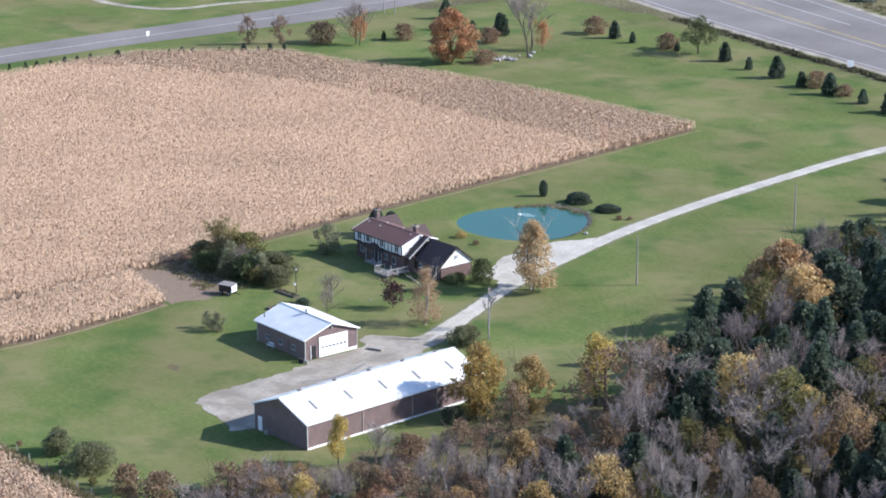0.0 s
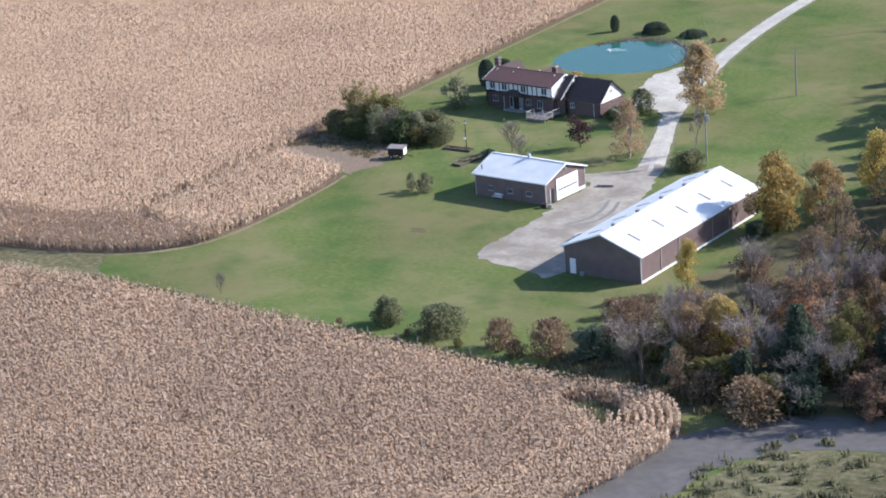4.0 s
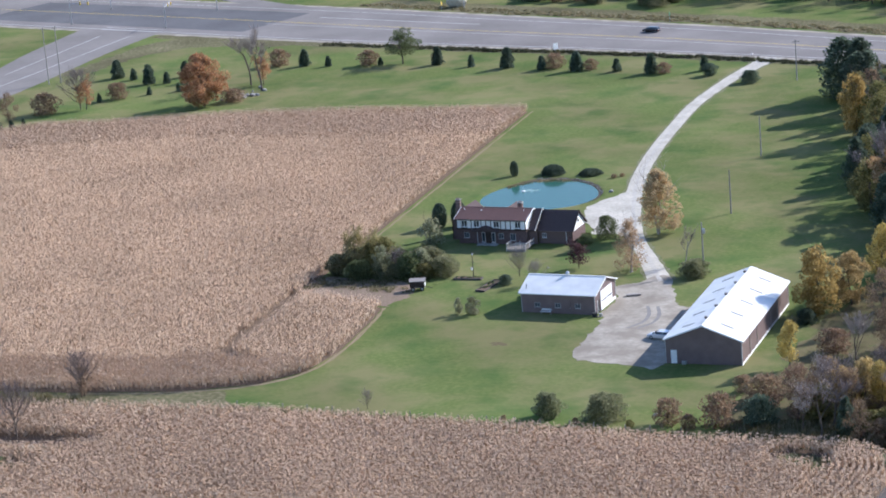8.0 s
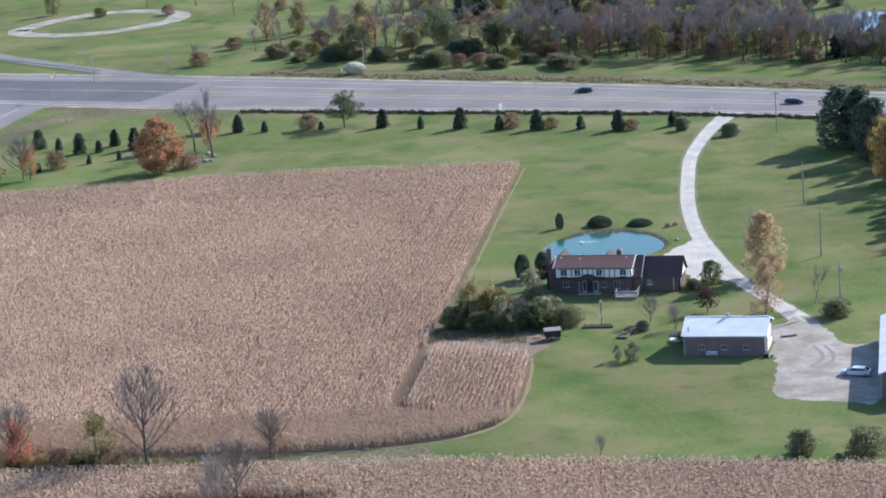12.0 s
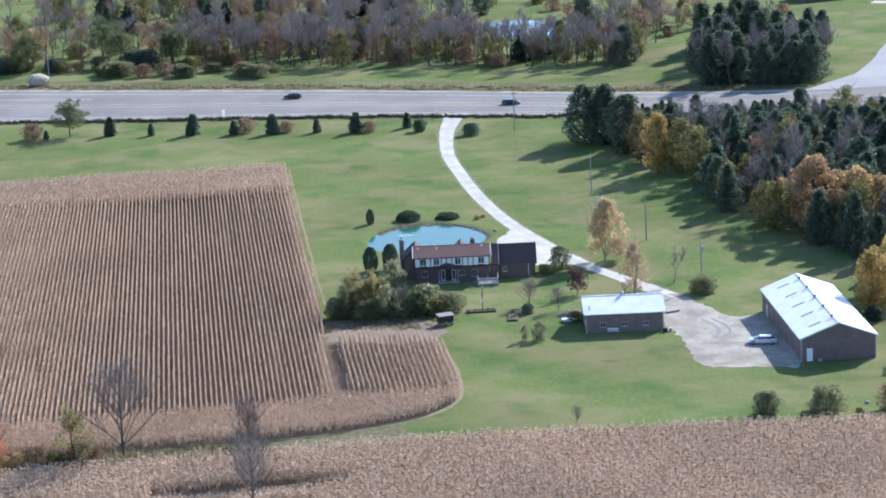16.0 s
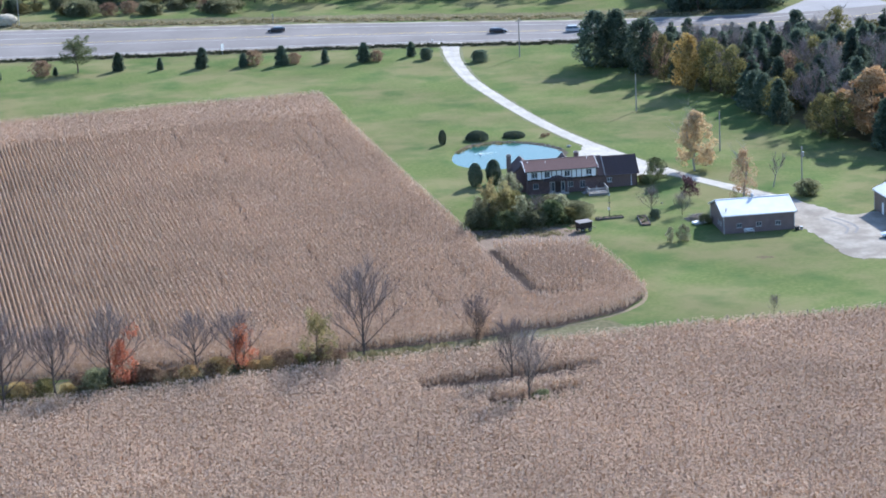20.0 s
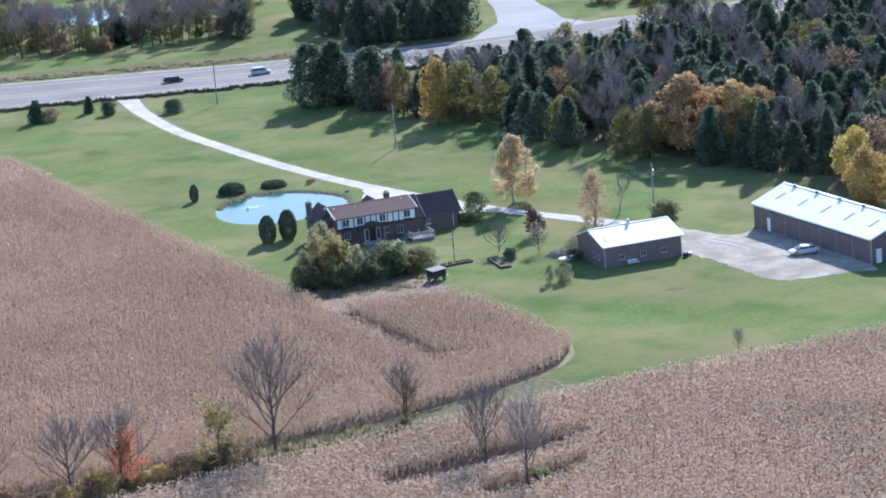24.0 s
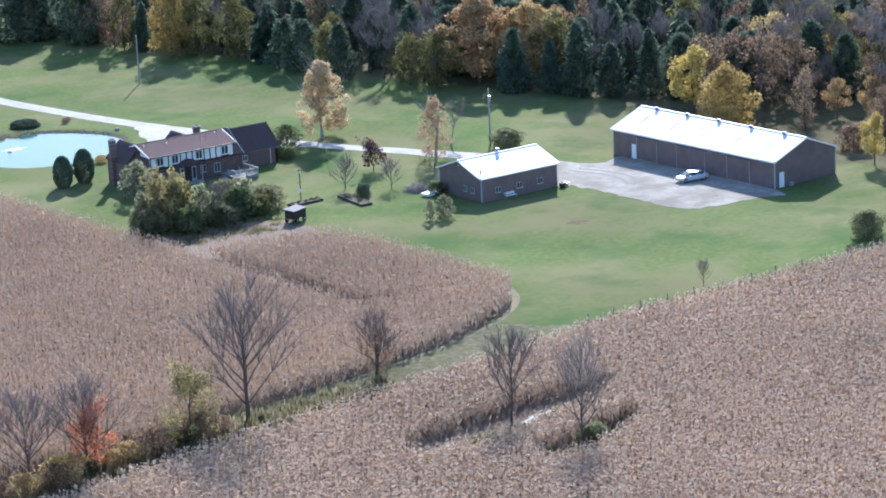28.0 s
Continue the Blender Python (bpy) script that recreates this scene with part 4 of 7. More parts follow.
def build_shed():
    s = thing("workshop_shed", "brown steel workshop shed with white roof", "shed")
    x0, x1, y0, y1, ev, rg = 21.3, 33.8, -39.0, -29.4, 3.3, 5.05
    ym = (y0 + y1) / 2
    ribbed_wall(s, "wall", (x0, y0), (x1, y0), 0, ev, (0, -1), STEEL_BROWN, "brown ribbed steel wall")
    ribbed_wall(s, "wall", (x0, y1), (x1, y1), 0, ev, (0, 1), STEEL_BROWN)
    for x, t in ((x0, 0.12), (x1 - 0.12, 0.12)):
        gable_wall(s, "gable_wall", "x", x, t, y0 + 0.13, y1 - 0.13, 0, ev, ym, rg - 0.1, STEEL_BROWN, "brown steel gable wall")
    e = 0.35
    ribbed_slope(s, [(x0 - e, y0 - e, ev), (x1 + e, y0 - e, ev), (x1 + e, ym, rg), (x0 - e, ym, rg)], 0.12, 14, "sunlit white steel roof slope")
    ribbed_slope(s, [(x1 + e, y1 + e, ev), (x0 - e, y1 + e, ev), (x0 - e, ym, rg), (x1 + e, ym, rg)], 0.12, 14, "white steel roof slope")
    part("ridge_cap", boxed(x0 - e, x1 + e, ym - 0.16, ym + 0.16, rg - 0.03, rg + 0.05, bevel=0.03), ROOF_WHITE, s)
    for y in (y0 - e, y1 + e):
        part("eave_trim", boxed(x0 - e, x1 + e, y - 0.05, y + 0.05, ev - 0.16, ev - 0.02), WHITE, s)
    for x in (x0, x1):
        for y in (y0, y1):
            part("corner_trim", boxed(x - 0.06, x + 0.06, y - 0.06, y + 0.06, 0, ev - 0.1), WEATHERED, s, "white corner trim")
    for x in (x0 - e, x1 + e):
        for ya in (y0 - e, y1 + e):
            c = [(x - 0.05, ya, ev + 0.02), (x + 0.05, ya, ev + 0.02), (x + 0.05, ym, rg + 0.02), (x - 0.05, ym, rg + 0.02)]
            part("rake_trim", slab(bmesh.new(), c if ya < ym else c[::-1], 0.18), WHITE, s)
    for x in (24.0, 27.5, 30.9):
        window(s, -0.45, 0.45, 1.0, 1.75, (x, y0 - 0.02, 0), 0, 0.05, frame_mat=WEATHERED)
    d = thing_part("side_door", s, (29.2, y0 - 0.02, 0))
    part("door_panel", boxed(-0.45, 0.45, -0.06, 0.0, 0.02, 2.05, bevel=0.01), STEEL_BROWN, d)
    part("door_knob", tube(bmesh.new(), (0.36, -0.12, 1.0), (0.36, -0.06, 1.0), 0.04), GALV, d)
    for y in (-35.3, -37.0):
        window(s, -0.4, 0.4, 1.0, 1.75, (x0 - 0.02, y, 0), -90, 0.05, frame_mat=WEATHERED)
    # east end: the large overhead door, a small door and lamp
    d = thing_part("overhead_door", s, (x1 + 0.02, ym + 0.35, 0), 90)
    d["label"] = "large white overhead door with a row of small windows"
    for i in range(5):
        part("panel", boxed(-2.5, 2.5, -0.09, -0.03, 0.02 + i * 0.6, 0.6 + i * 0.6, bevel=0.012), WHITE, d)
    for i in range(7):
        x = -2.2 + i * 0.68
        part("pane", boxed(x, x + 0.4, -0.11, -0.092, 1.35, 1.65), GLASS, d)
    for x in (-2.65, 2.52):
        part("door_frame", boxed(x, x + 0.13, -0.1, -0.02, 0, 3.1), WHITE, d)
    part("door_frame", boxed(-2.65, 2.65, -0.1, -0.02, 3.04, 3.18), WHITE, d)
    d = thing_part("side_door", s, (x1 + 0.02, y0 + 1.5, 0), 90)
    part("door_panel", boxed(-0.45, 0.45, -0.07, -0.01, 0.02, 2.05, bevel=0.01), DARK_METAL, d)
    part("door_frame", boxed(-0.55, -0.45, -0.08, 0, 0, 2.15), WHITE, d)
    part("base_trim", boxed(x1 + 0.0, x1 + 0.05, y1 - 1.9, y1, 0.0, 0.45), WHITE, s)
    for x in (x0 - 0.15, x1 + 0.15):
        part("gable_lamp", boxed(x - 0.12, x + 0.12, ym - 0.14, ym + 0.14, rg - 0.85, rg - 0.6, bevel=0.04), GALV, s, "small lamp under the gable")
    v = thing_part("roof_vent", s, (27.6, ym, rg))
    part("vent_pipe", tube(bmesh.new(), (0, 0, -0.1), (0, 0, 0.35), 0.18, 0.18, 12), GALV, v)
    part("vent_head", tube(bmesh.new(), (0, 0, 0.3), (0, 0, 0.62), 0.34, 0.2, 12), GALV, v)
    part("flue_pipe", tube(bmesh.new(), (21.9, -38.1, ev), (21.9, -38.1, ev + 1.1), 0.07), DARK_METAL, s, "thin dark flue pipe")
    return s


build_shed()


def build_barn():
    b = thing("pole_barn", "long brown steel pole barn with white roof", "barn", pose(57.75, -45.1, 0, 0, 0, 3.3))
    hw, hl, ev, rg = 5.75, 15.7, 3.75, 6.05
    for sx in (-1, 1):
        ribbed_wall(b, "wall", (sx * hw, -hl), (sx * hw, hl), 0, ev, (sx, 0), STEEL_BROWN, "brown ribbed steel side wall")
    for y in (-hl, hl - 0.12):
        gable_wall(b, "gable_wall", "y", y, 0.12, -hw + 0.13, hw - 0.13, 0, ev, 0, rg - 0.12, STEEL_BROWN, "brown steel gable wall")
    e = 0.3
    for s in (-1, 1):
        c = [(s * (hw + e), s * (hl + e), ev), (s * (hw + e), -s * (hl + e), ev), (0, -s * (hl + e), rg), (0, s * (hl + e), rg)]
        c = [c[1], c[0], c[3], c[2]]
        ribbed_slope(b, c, 0.12, 35, "white ribbed steel roof slope")
        part("eave_trim", boxed(s * (hw + e) - 0.06, s * (hw + e) + 0.06, -hl - e, hl + e, ev - 0.2, ev - 0.03), WHITE, b)
        slope = (rg - ev) / (hw + e)
        for k in range(5):
            y = -12.4 + k * 6.2
            xa, xb = s * 2.0, s * 3.9
            za, zb = rg - abs(xa) * slope + 0.035, rg - abs(xb) * slope + 0.035
            q = [(xa, y - 0.24, za), (xb, y - 0.24, zb), (xb, y + 0.24, zb), (xa, y + 0.24, za)]
            part("skylight", slab(bmesh.new(), q if s > 0 else q[::-1], 0.03), SKYLIGHT, b, "grey translucent skylight strip")
        for y in (-hl - e, hl + e):
            q = [(0, y - 0.06, rg + 0.03), (s * (hw + e), y - 0.06, ev + 0.03), (s * (hw + e), y + 0.06, ev + 0.03), (0, y + 0.06, rg + 0.03)]
            part("rake_trim", slab(bmesh.new(), q if s > 0 else q[::-1], 0.2), WHITE, b)
        for y in (-hl, hl):
            part("corner_trim", boxed(s * hw - 0.07, s * hw + 0.07, y - 0.07, y + 0.07, 0, ev - 0.1), WEATHERED, b, "white corner trim")
    part("ridge_cap", boxed(-0.2, 0.2, -hl - e, hl + e, rg - 0.05, rg + 0.04, bevel=0.03), ROOF_WHITE, b)
    for k in range(5):
        y = -12.4 + k * 6.2 + 0.2
        v = thing_part("ridge_vent", b, (-0.25, y, rg))
        v["label"] = "square grey ridge vent"
        part("vent_box", boxed(-0.2, 0.2, -0.2, 0.2, -0.1, 0.18, bevel=0.03), VENT_GREY, v)
        part("vent_cap", boxed(-0.27, 0.27, -0.27, 0.27, 0.19, 0.25, bevel=0.02), VENT_GREY, v)
    # west side: sliding doors outlined with white trim, and a small door
    def west(f):
        return hl - 2 * hl * f
    for f0, f1 in ((0.155, 0.285), (0.41, 0.495), (0.495, 0.585), (0.72, 0.855)):
        ya, yb = west(f1), west(f0)
        d = thing_part("sliding_door", b, (-hw, 0, 0))
        part("door_panel", boxed(-0.1, -0.04, ya, yb, 0.08, 3.25), STEEL_BROWN, d)
        for y in (ya, yb):
            part("door_trim", boxed(-0.14, -0.02, y - 0.04, y + 0.04, 0.03, 3.35), TRIM_TAN, d)
        part("door_trim", boxed(-0.14, -0.02, ya, yb, 0.02, 0.12), TRIM_TAN, d)
        part("door_rail", boxed(-0.16, -0.02, ya - 0.1, yb + 0.1, 3.27, 3.4), DARK_METAL, d)
    d = thing_part("side_door", b, (-hw, west(0.135), 0))
    part("door_panel", boxed(-0.09, -0.02, -0.45, 0.45, 0.05, 2.1, bevel=0.01), WHITE, d, "white door")
    d = thing_part("side_door", b, (-hw + 1.25, -hl, 0))
    part("door_panel", boxed(-0.45, 0.45, -0.09, -0.02, 0.05, 2.1, bevel=0.01), WHITE, d, "white door")
    part("door_knob", tube(bmesh.new(), (0.36, -0.14, 1.0), (0.36, -0.08, 1.0), 0.04), GALV, d)
    part("utility_box", boxed(-3.3, -2.6, -hl - 0.45, -hl - 0.03, 0.0, 0.5, bevel=0.03), GALV, b)
    # east side: white posts and base
    for y in (-hl + 5.0, -hl + 9.7, 3.0, 7.5):
        part("wall_trim", boxed(hw + 0.02, hw + 0.1, y - 0.06, y + 0.06, 0, ev - 0.15), TRIM_TAN, b)
    part("base_trim", boxed(hw + 0.01, hw + 0.09, -hl, hl, 0.0, 0.28), WHITE, b, "white base strip")
    return b


SKYLIGHT = clear("grey translucent panel", (0.2, 0.2, 0.19), 0.6)
VENT_GREY = clear("dull grey brown vent metal", (0.16, 0.14, 0.13), 0.6)
build_barn()


# ---- plants ----
def limbs(rnd, start, heading, length, radius, depth, out, spread, lift):
    """Tapered segments of a branching tree."""
    p, d = Vector(start), Vector(heading).normalized()
    steps = 3 if depth > 0 else 2
    for s in range(steps):
        d = (d + Vector((rnd.uniform(-1, 1), rnd.uniform(-1, 1), rnd.uniform(-0.3, 0.6))) * 0.16).normalized()
        q = p + d * length / steps
        r0, r1 = radius * (1 - 0.55 * s / steps), radius * (1 - 0.55 * (s + 1) / steps)
        out.append((p.copy(), q.copy(), r0, r1, depth))
        if depth > 0 and s > 0 or (depth > 0 and length < 2):
            for _ in range(2 if depth > 1 else 3):
                a = rnd.uniform(0, 2 * math.pi)
                side = Vector((math.cos(a), math.sin(a), 0))
                nd = d * (1 - spread) + side * spread + Vector((0, 0, lift))
                limbs(rnd, p.lerp(q, rnd.uniform(0.3, 1)), nd, length * rnd.uniform(0.5, 0.72), r1 * 0.62, depth - 1, out, spread, lift)
        p = q
    return out


def wood_mesh(name, segs, mat, thin=0.0):
    bm = bmesh.new()
    for a, b, r0, r1, depth in segs:
        tube(bm, a, b, max(r0, thin), max(r1, thin), 7 if depth > 2 else (5 if depth > 1 else 3))
    me = bpy.data.meshes.new(name)
    bm.to_mesh(me)
    bm.free()
    me.materials.append(mat)
    return me


def leaf_mesh(name, centres, radii, count, size, mat, seed, flat=0.0):
    """Many small leaf blades scattered round clump centres."""
    rng = np.random.default_rng(seed)
    c, r = np.array(centres, float), np.array(radii, float)
    pick = rng.choice(len(c), count, p=r ** 2 / (r ** 2).sum())
    v = rng.normal(size=(count, 3))
    v /= np.linalg.norm(v, axis=1)[:, None]
    pos = c[pick] + v * (r[pick] * rng.uniform(0.35, 1.0, count) ** 0.6)[:, None]
    a = rng.normal(size=(count, 3))
    a[:, 2] *= 1 - flat
    a /= np.linalg.norm(a, axis=1)[:, None]
    b = np.cross(a, rng.normal(size=(count, 3)))
    b /= np.linalg.norm(b, axis=1)[:, None]
    s = (size * rng.uniform(0.6, 1.3, count))[:, None]
    q = np.stack([pos - a * s, pos - b * s * 0.55, pos + a * s, pos + b * s * 0.55], 1).reshape(-1, 3)
    q[:, 2] = np.maximum(q[:, 2], 0.02)
    return flat_mesh(name, q, 4, mat)


def broadleaf(seed, mat, bark, height=10.0, spread=0.55, lift=0.35, leaves_n=1500, size=0.3, low=0.28, width=0.36, clump=0.12, egg=0.0, trunks=1, n=34, tips=True):
    """A trunk with limbs, and a crown of leaf clumps with gaps, at the given height."""
    rnd = random.Random(seed)
    segs = []
    for k in range(trunks):
        off = Vector((rnd.uniform(-0.4, 0.4), rnd.uniform(-0.4, 0.4), 0)) if trunks > 1 else Vector((0, 0, 0))
        limbs(rnd, off, (off.x * 0.2, off.y * 0.2, 1), height * 0.72, height * (0.022 if trunks == 1 else 0.013), 2, segs, spread, lift)
    centres, radii = [], []
    for i in range(n):
        u = low + (1 - low) * (i + rnd.random()) / n
        w = width * height * math.sin(math.pi * min(0.98, (u - low) / (1 - low) * (0.86 - egg) + 0.12 + egg)) ** 0.8
        a, d = rnd.uniform(0, 2 * math.pi), math.sqrt(rnd.random()) * w
        centres.append((math.cos(a) * d, math.sin(a) * d, u * height * 0.95))
        radii.append(height * clump * rnd.uniform(0.6, 1.25))
    for a, b, r0, r1, depth in segs:
        if tips and depth == 0 and rnd.random() < 0.5 and b.z > low * height:
            centres.append(tuple(b))
            radii.append(height * clump * rnd.uniform(0.5, 0.9))
    return wood_mesh("trunk", segs, bark), leaf_mesh("crown", centres, radii, leaves_n, size, mat, seed)


def bare(seed, height=10.0, spread=0.5, lift=0.45, mat=None, depth=3):
    """A leafless tree: limbs down to fine twigs."""
    rnd = random.Random(seed)
    segs = limbs(rnd, (0, 0, 0), (0, 0, 1), height * 0.6, height * 0.02, depth, [], spread, lift)
    main = [s for s in segs if s[4] > 0]
    tips = [s for s in segs if s[4] == 0]
    rng = np.random.default_rng(seed)
    tri = []
    for a, b, r0, r1, _ in tips:
        for k in range(9):
            d = (b - a) + Vector(rng.normal(size=3)) * 0.45 * (b - a).length
            s = Vector(rng.normal(size=3)).normalized() * 0.022
            p = a.lerp(b, rng.random())
            tri += [p - s, p + s, p + d * 0.9]
    return wood_mesh("trunk", main, mat or BARK, 0.02), flat_mesh("crown", np.array([tuple(v) for v in tri]), 3, TWIG)


def bare_wide(seed, height=10.0):
    """A leafless tree that stands alone: one trunk, limbs all the way up, a rounded crown of twigs."""
    rnd = random.Random(seed)
    segs, p = [], Vector((0, 0, 0))
    trunk = []
    for k in range(8):
        q = p + Vector((rnd.uniform(-0.1, 0.1), rnd.uniform(-0.1, 0.1), height * 0.115))
        segs.append((p, q, height * 0.019 * (1 - k / 8.6), height * 0.019 * (1 - (k + 1) / 8.6), 3))
        trunk.append((p, q))
        p = q
    for k in range(24):
        u = 0.16 + 0.74 * (k + rnd.random()) / 24
        a, b = trunk[min(7, int(u / 0.115 * 0.92))]
        root = a.lerp(b, rnd.random())
        ang = 2 * math.pi * (k * 0.382 + rnd.random() * 0.12)
        rise = 0.7 + 0.9 * u
        reach = height * 0.66 * (1 - 0.74 * u) ** 0.8 * rnd.uniform(0.8, 1.1)
        limbs(rnd, root, (math.cos(ang), math.sin(ang), rise), reach, height * 0.008 * (1.25 - u), 1, segs, 0.42, 0.3)
    rng = np.random.default_rng(seed)
    tri = []
    for a, b, r0, r1, depth in segs:
        if depth < 2:
            for k in range(22 if depth == 0 else 12):
                d = (b - a).normalized() * 0.8 + Vector(rng.normal(size=3)) * 0.55 + Vector((0, 0, 0.2))
                s = Vector(rng.normal(size=3)).normalized() * 0.013
                p = a.lerp(b, rng.random())
                tri += [p - s, p + s, p + d * height * 0.06]
    return wood_mesh("trunk", segs, BARK, 0.018), flat_mesh("crown", np.array([tuple(v) for v in tri]), 3, TWIG)


def conifer(seed, mat, height=10.0, width=0.2, ragged=0.25, low=0.04, blunt=1.0):
    """Whorls of drooping boughs round a straight trunk."""
    rnd = random.Random(seed)
    segs = [(Vector((0, 0, 0)), Vector((0, 0, height * 0.95)), height * 0.018, 0.02, 3)]
    quads = []
    whorls = 26
    for i in range(whorls):
        u = low + (1 - low) * i / whorls
        reach = width * height * (1 - u ** (1.3 * blunt)) * rnd.uniform(1 - ragged, 1.0) + 0.05 * height * (1 - u)
        z = u * height
        for k in range(11):
            a = 2 * math.pi * (k + rnd.random()) / 11
            r = reach * rnd.uniform(0.65, 1.1)
            o = Vector((math.cos(a), math.sin(a), 0))
            s = Vector((-math.sin(a), math.cos(a), 0)) * r * rnd.uniform(0.22, 0.4)
            base = Vector((0, 0, z)) + o * r * 0.15
            mid = Vector((0, 0, z + r * 0.1)) + o * r * 0.6
            tip = Vector((0, 0, z - r * rnd.uniform(-0.15, 0.35))) + o * r
            quads += [base, mid - s, tip, mid + s]
            up = Vector((0, 0, r * 0.3))
            quads += [base + up * 0.5, mid + up * 0.3 + s * 0.5, tip + up * 0.2, mid - up * 0.7]
    pts = np.array([tuple(v) for v in quads])
    pts[:, 2] = np.maximum(pts[:, 2], 0.02)
    return wood_mesh("trunk", segs, BARK), flat_mesh("crown", pts, 4, mat)


def dense(seed, mat, shape, height, n, size, lump=0.12, shoots=0.06, fill=None):
    """A solid evergreen: leaves in a thin shell round a body whose half width at each height is shape(u)."""
    rng = np.random.default_rng(seed)
    u = rng.random(n) ** 0.85
    a = rng.uniform(0, 2 * np.pi, n)
    r = np.array([shape(v) for v in u])
    wob = np.array([noise.noise(Vector((math.cos(p) * 1.7, math.sin(p) * 1.7, v * 3.2 + seed))) for p, v in zip(a, u)])
    r = r * (1 + lump * 2 * wob) * (1 - 0.3 * rng.random(n) ** 2 if fill is None else rng.random(n) ** fill) + rng.normal(0, shoots, n)
    pos = np.stack([r * np.cos(a), r * np.sin(a), u * height * (1 + 0.04 * wob)], 1)
    d = rng.normal(size=(n, 3)) + np.stack([np.cos(a), np.sin(a), 0 * a + 0.8], 1)
    d /= np.linalg.norm(d, axis=1)[:, None]
    b = np.cross(d, rng.normal(size=(n, 3)))
    b /= np.linalg.norm(b, axis=1)[:, None]
    s = (size * rng.uniform(0.6, 1.3, n))[:, None]
    q = np.stack([pos - d * s, pos - b * s * 0.5, pos + d * s, pos + b * s * 0.5], 1).reshape(-1, 3)
    q[:, 2] = np.maximum(q[:, 2], 0.02)
    stems = [(Vector((0, 0, 0)), Vector((0.1 * k, 0.05 * k, height * 0.7)), 0.05, 0.02, 1) for k in (-1, 0, 1)]
    return wood_mesh("trunk", stems, BARK), flat_mesh("crown", q, 4, mat)


def bush(seed, mat, height=3.0, width=1.0, n=900, size=0.13, taper=0.0):
    """A shrub with an uneven outline. width: half its spread over its height."""
    return dense(seed, mat, lambda u: width * height * math.sqrt(max(0.03, 1 - ((u - 0.42) / 0.62) ** 2)) * (1 - taper * u), height, int(n * 2.6), size * 1.05, 0.4, 0.04 * height, 0.4)


def spire(seed, width, power):
    """A soft dense conifer of the woods, ten metres tall, with a lumpy tapering body."""
    return dense(seed, LEAF_DARK, lambda u: 10 * width * (1 - u) ** power * (0.45 + 0.55 * min(1, u * 5)) * (0.9 + 0.1 * math.sin(u * 30 + seed)), 10.0, 4600, 0.27, 0.55, 0.3)


